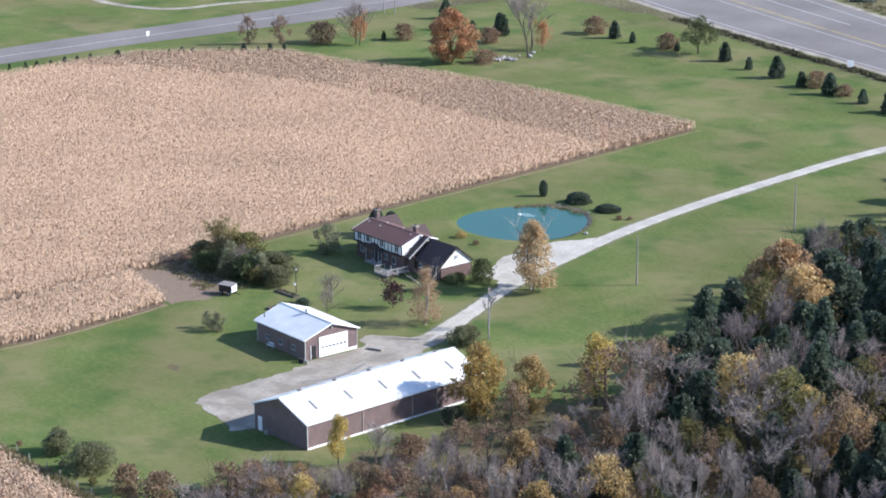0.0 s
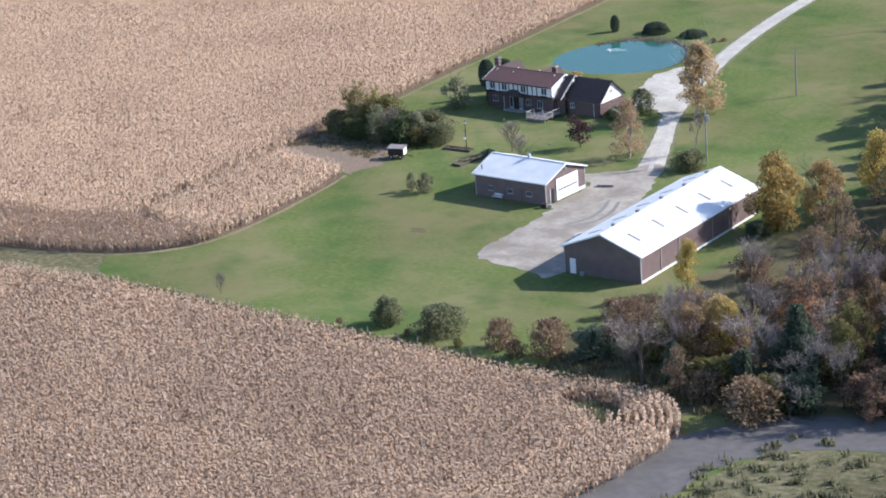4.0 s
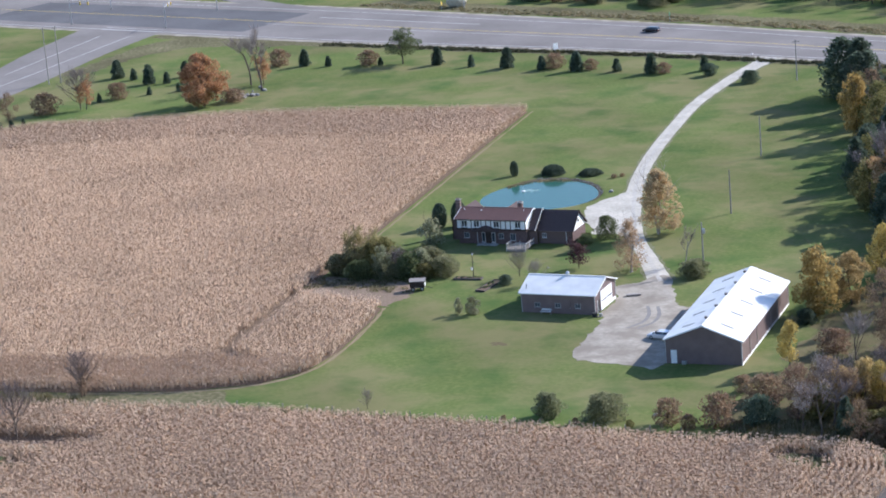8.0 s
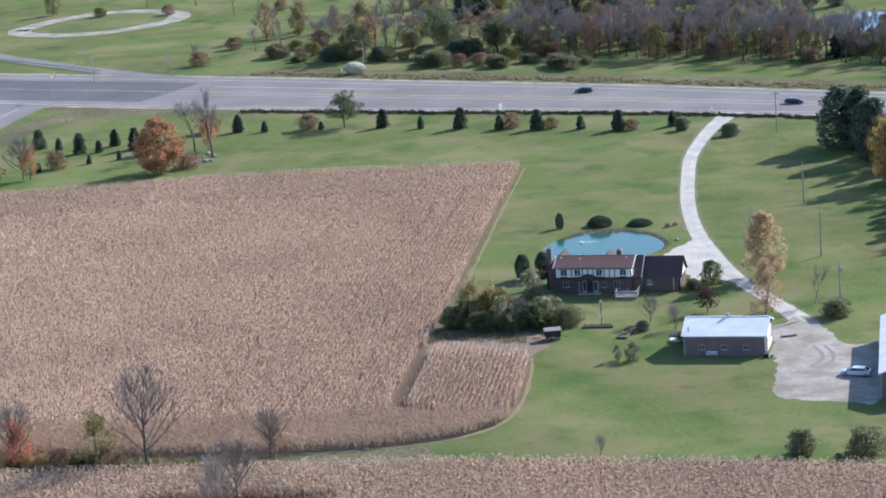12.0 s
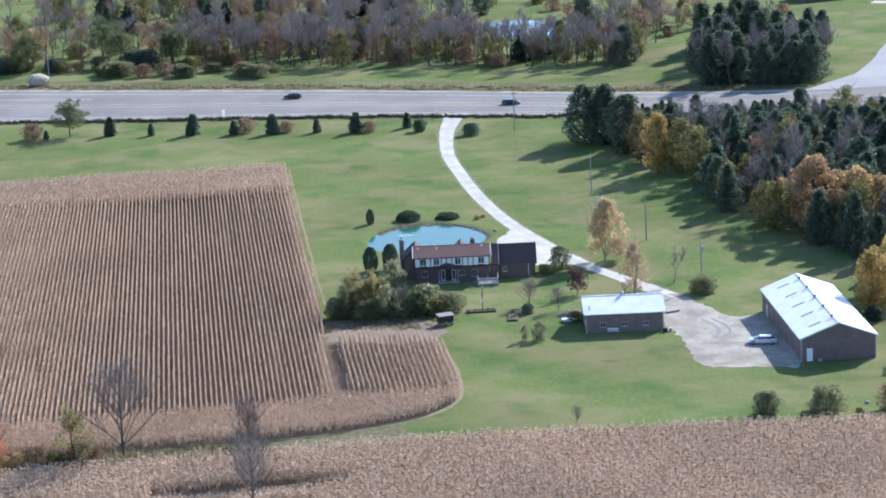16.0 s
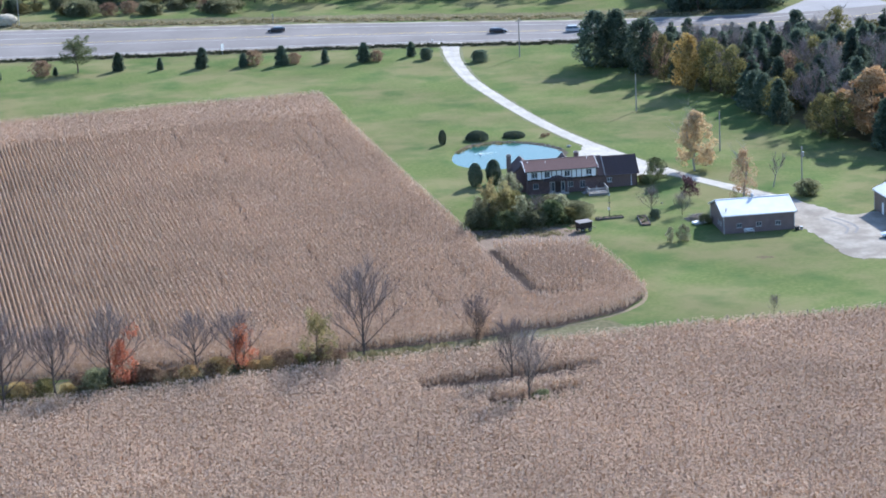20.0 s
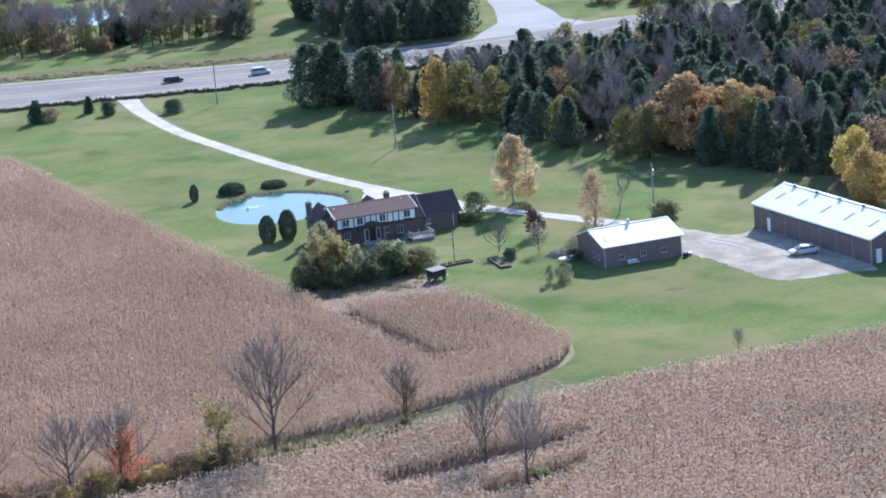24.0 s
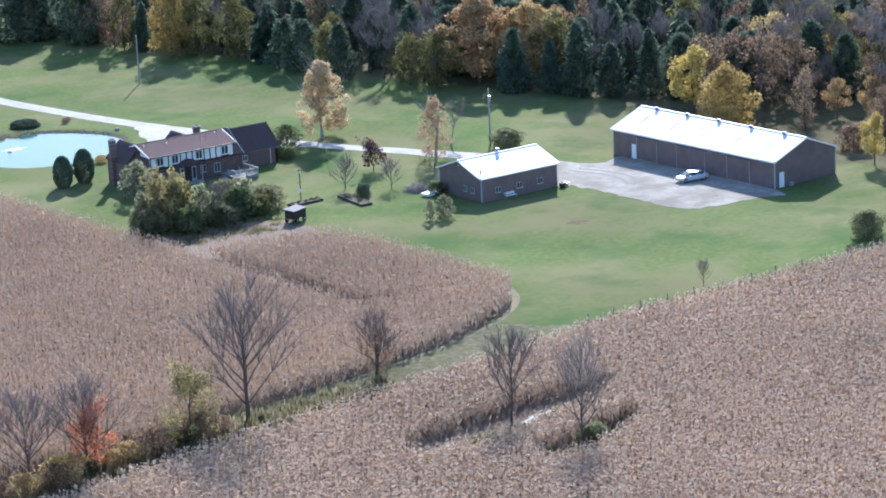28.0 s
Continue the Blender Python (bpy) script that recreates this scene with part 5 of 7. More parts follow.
LEAF_TURN = leaves("olive and gold leaves", [(0.16, 0.15, 0.065), (0.28, 0.245, 0.105), (0.41, 0.345, 0.165)], 0.16, 0.6)
KINDS = {
    "maple_orange": [broadleaf(101, LEAF_ORANGE, BARK, leaves_n=10500, size=0.19, width=0.4, low=0.1, clump=0.09, n=90, tips=False), broadleaf(102, LEAF_ORANGE, BARK, leaves_n=3600, size=0.2, width=0.4, clump=0.11, n=44)],
    "maple_red": [broadleaf(111, LEAF_RED, BARK, leaves_n=4200, size=0.19, width=0.36, low=0.13, clump=0.11, n=44)],
    "tree_yellow": [broadleaf(121, LEAF_YELLOW, BARK, leaves_n=6500, size=0.22, width=0.38, low=0.12, clump=0.12, n=50, egg=0.08, tips=False), broadleaf(122, LEAF_YELLOW, BARK, leaves_n=3800, size=0.2, width=0.35, clump=0.11, n=44, tips=False)],
    "tree_gold": [broadleaf(131, LEAF_GOLD, BARK, leaves_n=7000, size=0.2, width=0.42, low=0.1, clump=0.11, n=56, tips=False), broadleaf(132, LEAF_GOLD, BARK, leaves_n=3800, size=0.2, width=0.38, clump=0.11, n=44, tips=False)],
    "tree_amber": [broadleaf(133, LEAF_AMBER, BARK, leaves_n=11000, size=0.19, width=0.44, low=0.16, clump=0.09, n=90, tips=False), broadleaf(134, LEAF_AMBER, BARK, leaves_n=9000, size=0.19, width=0.4, low=0.16, clump=0.09, n=80, tips=False)],
    "tree_russet": [broadleaf(141, LEAF_BROWN, BARK, leaves_n=3000, size=0.17, width=0.38, low=0.14, clump=0.1, n=46, tips=False), broadleaf(142, LEAF_BROWN, BARK, leaves_n=2600, size=0.17, width=0.34, low=0.14, clump=0.1, n=46, tips=False), broadleaf(143, LEAF_BROWN, BARK, leaves_n=1800, size=0.17, width=0.4, low=0.2, clump=0.09, n=40, tips=False)],
    "tree_olive": [broadleaf(151, LEAF_OLIVE, BARK, leaves_n=4200, size=0.2, width=0.38, low=0.1, clump=0.11, n=44, tips=False), broadleaf(152, LEAF_OLIVE, BARK, leaves_n=3400, size=0.2, width=0.34, low=0.1, clump=0.11, n=44, tips=False)],
    "tree_green": [broadleaf(161, LEAF_GREEN, BARK, leaves_n=5200, size=0.2, width=0.5, low=0.4, clump=0.11, n=46)],
    "tree_maroon": [broadleaf(171, LEAF_MAROON, BARK, leaves_n=1300, size=0.42, width=0.5, low=0.3, clump=0.16)],
    "birch": [broadleaf(181, LEAF_TAN, BIRCH, leaves_n=8200, size=0.15, width=0.26, low=0.12, clump=0.065, trunks=2, n=130, egg=0.2, tips=False), broadleaf(182, LEAF_TAN, BIRCH, leaves_n=4600, size=0.13, width=0.25, low=0.08, clump=0.07, n=100, egg=0.22, tips=False)],
    "bare": [bare(191), bare(192, spread=0.6, lift=0.3), bare(193, spread=0.45, lift=0.6)],
    "bare_pale": [bare(199, spread=0.4, lift=0.7, mat=PALE_BARK)],
    "bare_wide": [bare_wide(195), bare_wide(196), bare_wide(197)],
    "bare_small": [bare_wide(198)],
    "bare_tiny": [bare(194, height=6, spread=0.5, lift=0.6, depth=2, mat=BIRCH)],
    "conifer": [spire(201, 0.29, 0.6), spire(202, 0.24, 0.62), spire(205, 0.34, 0.5), spire(206, 0.31, 0.42), conifer(203, LEAF_DARK, width=0.34, ragged=0.5, blunt=1.9)],
    "conifer_small": [bush(211, LEAF_DARK, 10.0, 0.38, 1500, 0.5, 0.62), bush(212, LEAF_DARK, 10.0, 0.34, 1300, 0.5, 0.7)],
    "oval": [dense(221, LEAF_DARK, lambda u: 1.2 * math.sqrt(max(0.004, 1 - (2 * u - 0.93) ** 2 / 1.15)), 4.0, 5200, 0.13, 0.05, 0.03)],
    "round_conifer": [dense(225, LEAF_GREEN, lambda u: 1.85 * math.sqrt(max(0.02, 1 - (1.45 * u - 0.45) ** 2)), 4.0, 3600, 0.15, 0.5, 0.34)],
    "tree_tan": [broadleaf(229, LEAF_TURN, BARK, leaves_n=4200, size=0.2, width=0.44, low=0.08, clump=0.11, n=50)],
    "loose_sage": [broadleaf(228, LEAF_SILVER, BARK, leaves_n=2500, size=0.34, width=0.46, low=0.08, clump=0.14, n=42, tips=False), broadleaf(226, LEAF_SILVER, BARK, leaves_n=2000, size=0.34, width=0.42, low=0.1, clump=0.13, n=36, tips=False)],
    "shrub_green": [bush(231, LEAF_GREEN, 3.0, 0.75, 1500, 0.14), bush(232, LEAF_GREEN, 3.0, 0.6, 1300, 0.15)],
    "shrub_dark": [bush(241, LEAF_DARK, 3.0, 0.75, 1700, 0.14), bush(242, LEAF_DARK, 3.0, 0.6, 1400, 0.14)],
    "shrub_sage": [bush(235, LEAF_SAGE, 3.0, 0.75, 1900, 0.14), bush(236, LEAF_SAGE, 3.0, 0.65, 1700, 0.14), bush(237, LEAF_SAGE, 3.0, 0.9, 1900, 0.14)],
    "shrub_low": [dense(251, LEAF_DARK, lambda u: 2.4 * math.sqrt(max(0.02, 1 - u * u)), 1.5, 5200, 0.13, 0.1, 0.05)],
    "shrub_brown": [bush(261, LEAF_BROWN, 3.0, 0.7, 800, 0.15), bush(262, LEAF_BROWN, 3.0, 0.6, 700, 0.15)],
    "shrub_olive": [bush(271, LEAF_OLIVE, 3.0, 0.7, 1200, 0.14), bush(272, LEAF_OLIVE, 3.0, 0.65, 1100, 0.14)],
    "shrub_gold": [bush(281, LEAF_GOLD, 3.0, 0.7, 1000, 0.14)],
}
BASE_HEIGHT = {"round_conifer": 4.0, "bare_tiny": 6.0, "oval": 4.0, "shrub_low": 1.5}
INFO = {
    "maple_orange": ("maple_tree", "maple tree in orange autumn leaf", "tree"),
    "maple_red": ("maple_tree", "small maple tree in red autumn leaf", "tree"),
    "tree_yellow": ("broadleaf_tree", "broadleaf tree in bright yellow leaf", "tree"),
    "tree_gold": ("broadleaf_tree", "broadleaf tree in golden brown leaf", "tree"),
    "tree_amber": ("broadleaf_tree", "broad spreading tree in amber orange leaf", "tree"),
    "tree_russet": ("broadleaf_tree", "half bare tree with faded russet leaves", "tree"),
    "tree_olive": ("broadleaf_tree", "broadleaf tree turning from green to yellow", "tree"),
    "tree_green": ("broadleaf_tree", "round crowned dark green broadleaf tree", "tree"),
    "tree_maroon": ("ornamental_tree", "small ornamental tree with dark maroon leaves", "tree"),
    "birch": ("birch_tree", "slender birch tree with thinning golden leaves", "tree"),
    "bare_pale": ("bare_tree", "leafless tree with a pale grey trunk", "tree"),
    "bare": ("bare_tree", "leafless grey tree with fine twigs", "tree"),
    "bare_wide": ("bare_tree", "leafless grey tree with a broad twiggy crown", "tree"),
    "bare_tiny": ("bare_tree", "thin leafless sapling leaning on the lawn", "tree"),
    "bare_small": ("bare_tree", "small leafless tree on the lawn", "tree"),
    "conifer": ("conifer_tree", "tall dark green conifer in the woods", "tree"),
    "conifer_small": ("young_conifer", "young dark green conifer on the lawn", "tree"),
    "round_conifer": ("round_conifer", "loose rounded green conifer beside the garage", "tree"),
    "tree_tan": ("broadleaf_tree", "loose crowned tree turning olive and gold", "tree"),
    "loose_sage": ("garden_tree", "small loose grey green garden tree", "tree"),
    "oval": ("clipped_evergreen", "clipped oval dark evergreen on the lawn", "shrub"),
    "shrub_green": ("shrub", "dense rounded green shrub", "shrub"),
    "shrub_dark": ("shrub", "dense dark evergreen shrub", "shrub"),
    "shrub_sage": ("shrub", "loose grey green shrub of the garden thicket", "shrub"),
    "shrub_low": ("spreading_shrub", "low spreading dark evergreen shrub by the pond", "shrub"),
    "shrub_brown": ("shrub", "half bare shrub with russet brown leaves", "shrub"),
    "shrub_olive": ("shrub", "shrub with yellowing olive leaves", "shrub"),
    "shrub_gold": ("shrub", "shrub with golden autumn leaves", "shrub"),
}
plant_rnd = random.Random(77)


def plant(kind, x, y, height, variant=None, wide=1.0, group="", label=""):
    name, text, cat = INFO[kind]
    k = KINDS[kind]
    meshes = k[(plant_rnd.randrange(len(k)) if variant is None else variant) % len(k)]
    base = BASE_HEIGHT.get(kind, 3.0 if kind.startswith("shrub") else 10.0)
    s = height / base
    ob = thing(name, label or text, cat, pose(x, y, ground_height(x, y) - 0.03 * s, 0, 0, plant_rnd.uniform(0, 360)), group)
    ob.scale = (s * wide, s * wide, s)
    for me in meshes:
        child = new(me.name.split(".")[0], me)
        child.parent = ob
    return ob


# beside the house and the drive
plant("birch", 28.2, 10.5, 12.0, 0, 1.15)
plant("birch", 31.2, -14.2, 9.4, 1, 1.1)
plant("round_conifer", 19.3, 6.9, 4.0, 0, 0.85)
plant("tree_maroon", 21.4, -13.0, 4.0)
plant("shrub_sage", 42.8, -15.6, 2.9, 0, 1.05, label="dense brownish shrub at the foot of the pole")
plant("bare_tiny", 38.6, -7.5, 6.5)
plant("oval", -14.8, 11.0, 4.5)
plant("oval", -11.2, 11.6, 4.8)
plant("oval", -15.8, 50.7, 3.0, 0, 0.9, label="small clipped conical evergreen by the pond")
plant("shrub_low", -8.4, 52.8, 1.9, 0, 0.8, label="rounded dark evergreen bush by the pond")
plant("shrub_low", -0.5, 53.0, 1.2, 0, 1.25)
plant("shrub_brown", 5.2, 50.5, 0.8, 1, 1.2)
plant("shrub_brown", 6.4, 52.0, 0.6, 0, 1.3)
plant("shrub_gold", -3.6, 21.2, 1.1, 0, 1.3, label="clump of tan ornamental grass at the water's edge")
plant("shrub_brown", 1.4, 20.4, 0.7, 0, 1.2)
plant("shrub_green", 17.0, 2.6, 1.7, 0)
plant("shrub_olive", 16.3, 4.6, 1.4, 1)
plant("loose_sage", -10.6, -2.6, 5.2, 0, 0.95)
for x, y, h, k in ((-19.4, -22.0, 3.2, "shrub_sage"), (-13.2, -18.2, 5.0, "shrub_olive"), (-9.6, -23.6, 2.6, "shrub_sage"), (-6.0, -22.4, 3.8, "shrub_green"), (-3.0, -22.6, 2.4, "shrub_olive"), (-0.8, -20.4, 2.8, "shrub_sage"), (-4.6, -17.6, 3.6, "shrub_sage"), (-9.4, -18.8, 3.4, "shrub_green"), (-17.0, -18.4, 3.6, "shrub_sage"), (-7.4, -20.0, 2.2, "shrub_brown"), (-14.6, -24.4, 3.0, "shrub_green")):
    plant(k, x, y, h * 1.12, None, 0.85, "shrubs of the garden thicket")
plant("tree_tan", -16.8, -20.6, 7.4, 0, 0.8)
plant("loose_sage", -11.2, -22.2, 5.4, 0, 0.75, label="upright grey green tree in the thicket")
plant("loose_sage", -4.0, -20.8, 4.8, 1, 0.85, label="upright grey green tree in the thicket")
plant("loose_sage", -18.6, -19.6, 5.2, 1, 0.7, label="upright grey green tree in the thicket")
plant("tree_tan", -13.6, -19.8, 6.8, 0, 0.62)
plant("bare_small", -8.4, -21.4, 4.6)
plant("bare_small", 12.8, -18.9, 4.2)
plant("shrub_dark", 12.4, -24.2, 1.7, 0, 0.9)
plant("bare_small", 17.6, -23.2, 3.6)
plant("loose_sage", 13.7, -41.4, 2.9, 0, 0.95, label="small loose grey green tree beside the shed")
plant("loose_sage", 11.2, -41.6, 2.7, 1, 0.7, label="small loose grey green tree beside the shed")
plant("shrub_green", 20.0, -30.5, 1.6, 0)
# along the southern field edge
plant("bare_small", 16.8, -88.5, 2.6, 0, 0.8, label="small leafless sapling on the field edge")
for x, y, h, k in ((44.2, -87.0, 3.9, "shrub_sage"), (52.6, -87.2, 4.3, "shrub_sage"), (61.8, -87.2, 4.2, "shrub_brown"), (69.0, -86.8, 5.4, "shrub_brown"), (74.5, -85.0, 4.6, "shrub_dark"), (65.2, -88.6, 2.4, "shrub_brown"), (49, -89.2, 1.0, "shrub_brown"), (57, -89.3, 1.2, "shrub_olive"), (38.5, -89.8, 0.9, "shrub_brown")):
    plant(k, x, y, h * 0.86, None, 0.85, "bushes on the field boundary")
# row of trees in the south-west
plant("bare_wide", -47.2, -94.0, 12.4, 0, 0.95)
plant("bare_wide", -29.8, -90.8, 6.2, 1)
plant("tree_russet", -29.4, -90.6, 5.0, 1, 0.9)
plant("tree_tan", -54.0, -95.0, 7.4, 0, 0.85)
plant("maple_red", -65.3, -96.4, 6.4)
plant("bare_wide", -66.0, -96.6, 8.5, 2)
plant("bare_wide", -72.0, -96.4, 8.6, 2)
plant("maple_red", -82.6, -99.4, 7.5, 0, 0.8)
plant("bare_wide", -84.4, -99.6, 10.5, 1)
plant("bare_wide", -92.4, -100.6, 9.5, 2)
plant("bare_wide", -99.6, -103.6, 11.5, 0)
plant("bare_wide", -27.8, -111.6, 8.4, 2, 0.8)
plant("bare_wide", -27.0, -121.6, 9.0, 1, 0.8)
rr = random.Random(31)
for i in range(26):
    x = -50 - i * 2.3 + rr.uniform(-0.8, 0.8)
    plant(rr.choice(["shrub_brown", "shrub_gold", "shrub_brown", "shrub_olive", "shrub_sage"]), x, -95.2 - (i / 26) ** 1.3 * 7.5 + rr.uniform(-0.8, 0.8), rr.uniform(1.5, 3.2), None, 0.95, "undergrowth of the hedgerow")
plant("shrub_sage", -25.0, -120.9, 1.5, 0)
plant("shrub_brown", -34.0, -118.5, 1.2, 0, 1.5)
# young conifers along the main road
row = [(-145, 148, 3.6), (-118, 162, 3.8), (-111, 161.5, 2.4), (-81.5, 163.5, 4.0), (-71.3, 161, 2.6), (-61, 159.5, 4.4), (-51, 157, 3.0), (-41.6, 156, 4.2), (-31, 155, 2.8), (-21.5, 152.6, 4.2), (-164, 146, 4.2), (-158, 144, 2.6), (-150.5, 139, 4.4), (-146, 140, 2.6), (-138, 143, 4.6)]
for x, y, h in row:
    plant("conifer_small", x, y, h * 1.12, None, 1.05, "young conifers along the road")
for x, y, h, k in ((-100.3, 163, 3.8, "shrub_brown"), (-97, 163, 2.0, "conifer_small"), (-48.6, 159, 3.6, "shrub_brown"), (-38.4, 157.4, 2.6, "shrub_brown"), (-18.4, 152.8, 2.6, "shrub_brown"), (-9.4, 156, 3.6, "conifer_small"), (-6.4, 150.5, 2.8, "shrub_dark"), (5.6, 142.5, 2.8, "shrub_dark"), (-125.5, 162.5, 4.2, "shrub_brown"), (-149, 121, 4.0, "shrub_brown"), (-143, 126, 2.0, "conifer_small"), (-137, 130, 2.2, "conifer_small"), (-152, 117, 2.2, "conifer_small"), (-133, 135, 3.6, "shrub_brown")):
    plant(k, x, y, h)
plant("tree_green", -91.5, 164.5, 7.2, 0, 1.4)
plant("maple_orange", -120.4, 113, 12.6, 0, 1.15)
plant("maple_orange", -117.7, 138.5, 7.0, 1, 0.8)
plant("bare", -120.9, 137.9, 12.5, 1)
plant("bare", -114.2, 131, 14.5, 2)
plant("shrub_brown", -115.8, 119.0, 3.0, 0, 1.4)
plant("maple_orange", -150.5, 108.5, 7.0, 1, 0.85)
plant("bare_wide", -152.5, 109.0, 9.0, 2)
plant("shrub_brown", -159, 103.5, 5.0, 0)
plant("tree_russet", -163.5, 94.5, 7.0, 0)
plant("tree_russet", -168, 88, 7.0, 1)
for i in range(24):
    plant("conifer_small", -181.5 + i * 1.05 + rr.uniform(-0.3, 0.3), 24 + i * 2.9 + rr.uniform(-0.5, 0.5), rr.uniform(1.2, 2.8), None, 1.0, "hedge row of young conifers")
# single trees at the edge of the woods
for k, x, y, h, v, w in (("conifer", 40, 112, 13, 3, 1.2), ("tree_olive", 42, 100, 11, 0, 0.7), ("tree_yellow", 44.4, 87, 13.0, 0, 0.74), ("conifer", 31.5, 127, 13, 2, 1.3), ("conifer", 36, 124, 13.5, 0, 1.3), ("tree_amber", 68.6, 26.8, 14.4, 0, 1.1), ("tree_amber", 75.6, 22.5, 13.0, 1, 1.1), ("tree_gold", 80, 20, 11.5, 0, 0.8), ("tree_gold", 72.5, -28.0, 8.4, 0, 0.95), ("tree_yellow", 75.5, -18.5, 10.6, 1, 0.95), ("tree_yellow", 68.8, -34.2, 10.6, 0, 0.92), ("tree_russet", 80, -38, 9.0, 1, 0.8), ("tree_yellow", 71.6, -60.6, 7.2, 1, 0.75), ("tree_gold", 81, -73.4, 6.4, 1, 0.8), ("tree_gold", 84.8, -80.6, 7.4, 1, 0.85), ("tree_yellow", 89.6, -79.0, 7.8, 1, 0.8), ("tree_gold", 87, -77.6, 7.6, 0, 0.85), ("tree_olive", 88, -67, 6.5, 1, 0.8), ("shrub_dark", 68, -38.5, 2.2, 0, 1.0), ("shrub_brown", 76, -52, 3.5, 0, 1.0), ("bare", 82, -62, 9, 0, 1), ("tree_russet", 84, -50, 7.5, 0, 1.0), ("tree_russet", 78, -78, 6.5, 1, 1.0), ("shrub_brown", 72, -75, 3.5, 0, 1.2), ("shrub_olive", 81, -81, 4.5, 0, 1.0), ("shrub_brown", 68, -72, 2.4, 1, 0.9)):
    plant(k, x, y, h, v, w)
WOODS = [(33, 131), (41, 103), (49, 82), (52, 56), (58, 35), (66, 20), (73, 2), (82, -16), (87, -38), (90, -60), (88, -76), (94, -85), (112, -80), (150, -74), (180, -50), (185, 60), (180, 128), (118, 140), (70, 148), (46, 156), (34, 150)]


FAR_TREES = []
CLEARINGS = ([(8, 284), (36, 280), (42, 338), (8, 338)], [(62, 19), (81, 14), (82, 26), (63, 34)])


def woods(poly, count, gap, seed, chooser, group):
    """Trees scattered in a polygon with a least distance between them."""
    rnd = random.Random(seed)
    xs, ys = [p[0] for p in poly], [p[1] for p in poly]
    kept = []
    cells = {}
    for _ in range(count * 14):
        x, y = rnd.uniform(min(xs), max(xs)), rnd.uniform(min(ys), max(ys))
        if not inside(np.array([x]), np.array([y]), poly)[0] or any(inside(np.array([x]), np.array([y]), c)[0] for c in CLEARINGS):
            continue
        c = (int(x // gap), int(y // gap))
        if any((x - a) ** 2 + (y - b) ** 2 < gap * gap for i in (-1, 0, 1) for j in (-1, 0, 1) for a, b in cells.get((c[0] + i, c[1] + j), ())):
            continue
        cells.setdefault(c, []).append((x, y))
        kept.append((x, y))
        if len(kept) >= count:
            break
    for x, y in kept:
        kind, h = chooser(x, y, rnd)
        wide = rnd.uniform(0.85, 1.15)
        if kind in ("conifer", "bare") and (x > 98 and y < 185 or y > 225):
            FAR_TREES.append((kind, x, y, h, wide, rnd.randrange(len(KINDS[kind])), rnd.uniform(0, 6.28)))
        else:
            plant(kind, x, y, h, None, wide, group)


def east_mix(x, y, rnd):
    u = rnd.random()
    if y < -42 and x < 118 or y < -22 and x > 104:
        table = (("bare", 0.36), ("bare_pale", 0.56), ("tree_russet", 0.72), ("conifer", 0.83), ("tree_olive", 0.92), ("maple_orange", 0.94), ("tree_gold", 1.0))
        h = rnd.uniform(7, 11) if x > 98 else rnd.uniform(5.5, 9)
    elif y < -4 and x < 118:
        table = (("bare", 0.34), ("tree_russet", 0.62), ("conifer", 0.82), ("tree_olive", 0.89), ("maple_orange", 0.92), ("maple_red", 0.94), ("tree_gold", 1.0))
        h = rnd.uniform(8, 13) if x > 98 or y > -25 else rnd.uniform(5.5, 9)
    elif x < np.interp(y, (2, 20, 35, 56, 82, 103, 131), (73, 66, 58, 52, 49, 41, 33)) + 13:
        table = (("conifer", 0.54), ("bare", 0.78), ("tree_russet", 0.86), ("tree_olive", 1.0))
        h = rnd.uniform(8, 12)
    else:
        table = (("conifer", 0.78), ("bare", 0.92), ("tree_russet", 0.965), ("tree_olive", 1.0))
        h = rnd.uniform(8, 13)
    if y > 100 and x < 112:
        h = min(h, np.interp(y, (100, 118, 150), (12, 9, 4.6)) * (1.3 if rnd.random() < 0.1 else rnd.uniform(0.75, 1.0)))
    kind = next(k for k, p in table if u <= p)
    return kind, h * (1.05 if kind.startswith("bare") else 1.0)


woods(WOODS, 760, 4.6, 41, east_mix, "trees of the eastern woods")


def edge_mix(x, y, rnd):
    u = rnd.random()
    kind = "bare" if u < 0.42 else "shrub_brown" if u < 0.68 else "tree_russet" if u < 0.8 else "shrub_olive" if u < 0.88 else "shrub_dark" if u < 0.95 else "conifer"
    return kind, rnd.uniform(2.5, 4.5) if kind.startswith("shrub") else rnd.uniform(5, 9)


woods([(77, -84), (80, -70), (90, -62), (92, -40), (112, -40), (122, -78), (100, -90), (84, -91)], 95, 3.2, 48, edge_mix, "undergrowth at the edge of the woods")


woods([(100, -92.5), (112, -87), (138, -80), (138, -76), (112, -82), (100, -88)], 12, 3.0, 50, lambda x, y, r: (r.choice(["bare", "shrub_brown", "tree_russet"]), r.uniform(3, 5.5)), "undergrowth at the edge of the woods")


def north_mix(x, y, rnd):
    u = rnd.random()
    kind = "bare" if u < 0.62 else "tree_russet" if u < 0.76 else "shrub_olive" if u < 0.82 else "tree_olive" if u < 0.88 else "shrub_brown" if u < 0.97 else "conifer"
    return kind, rnd.uniform(3, 5) if kind.startswith("shrub") else rnd.uniform(7, 12)


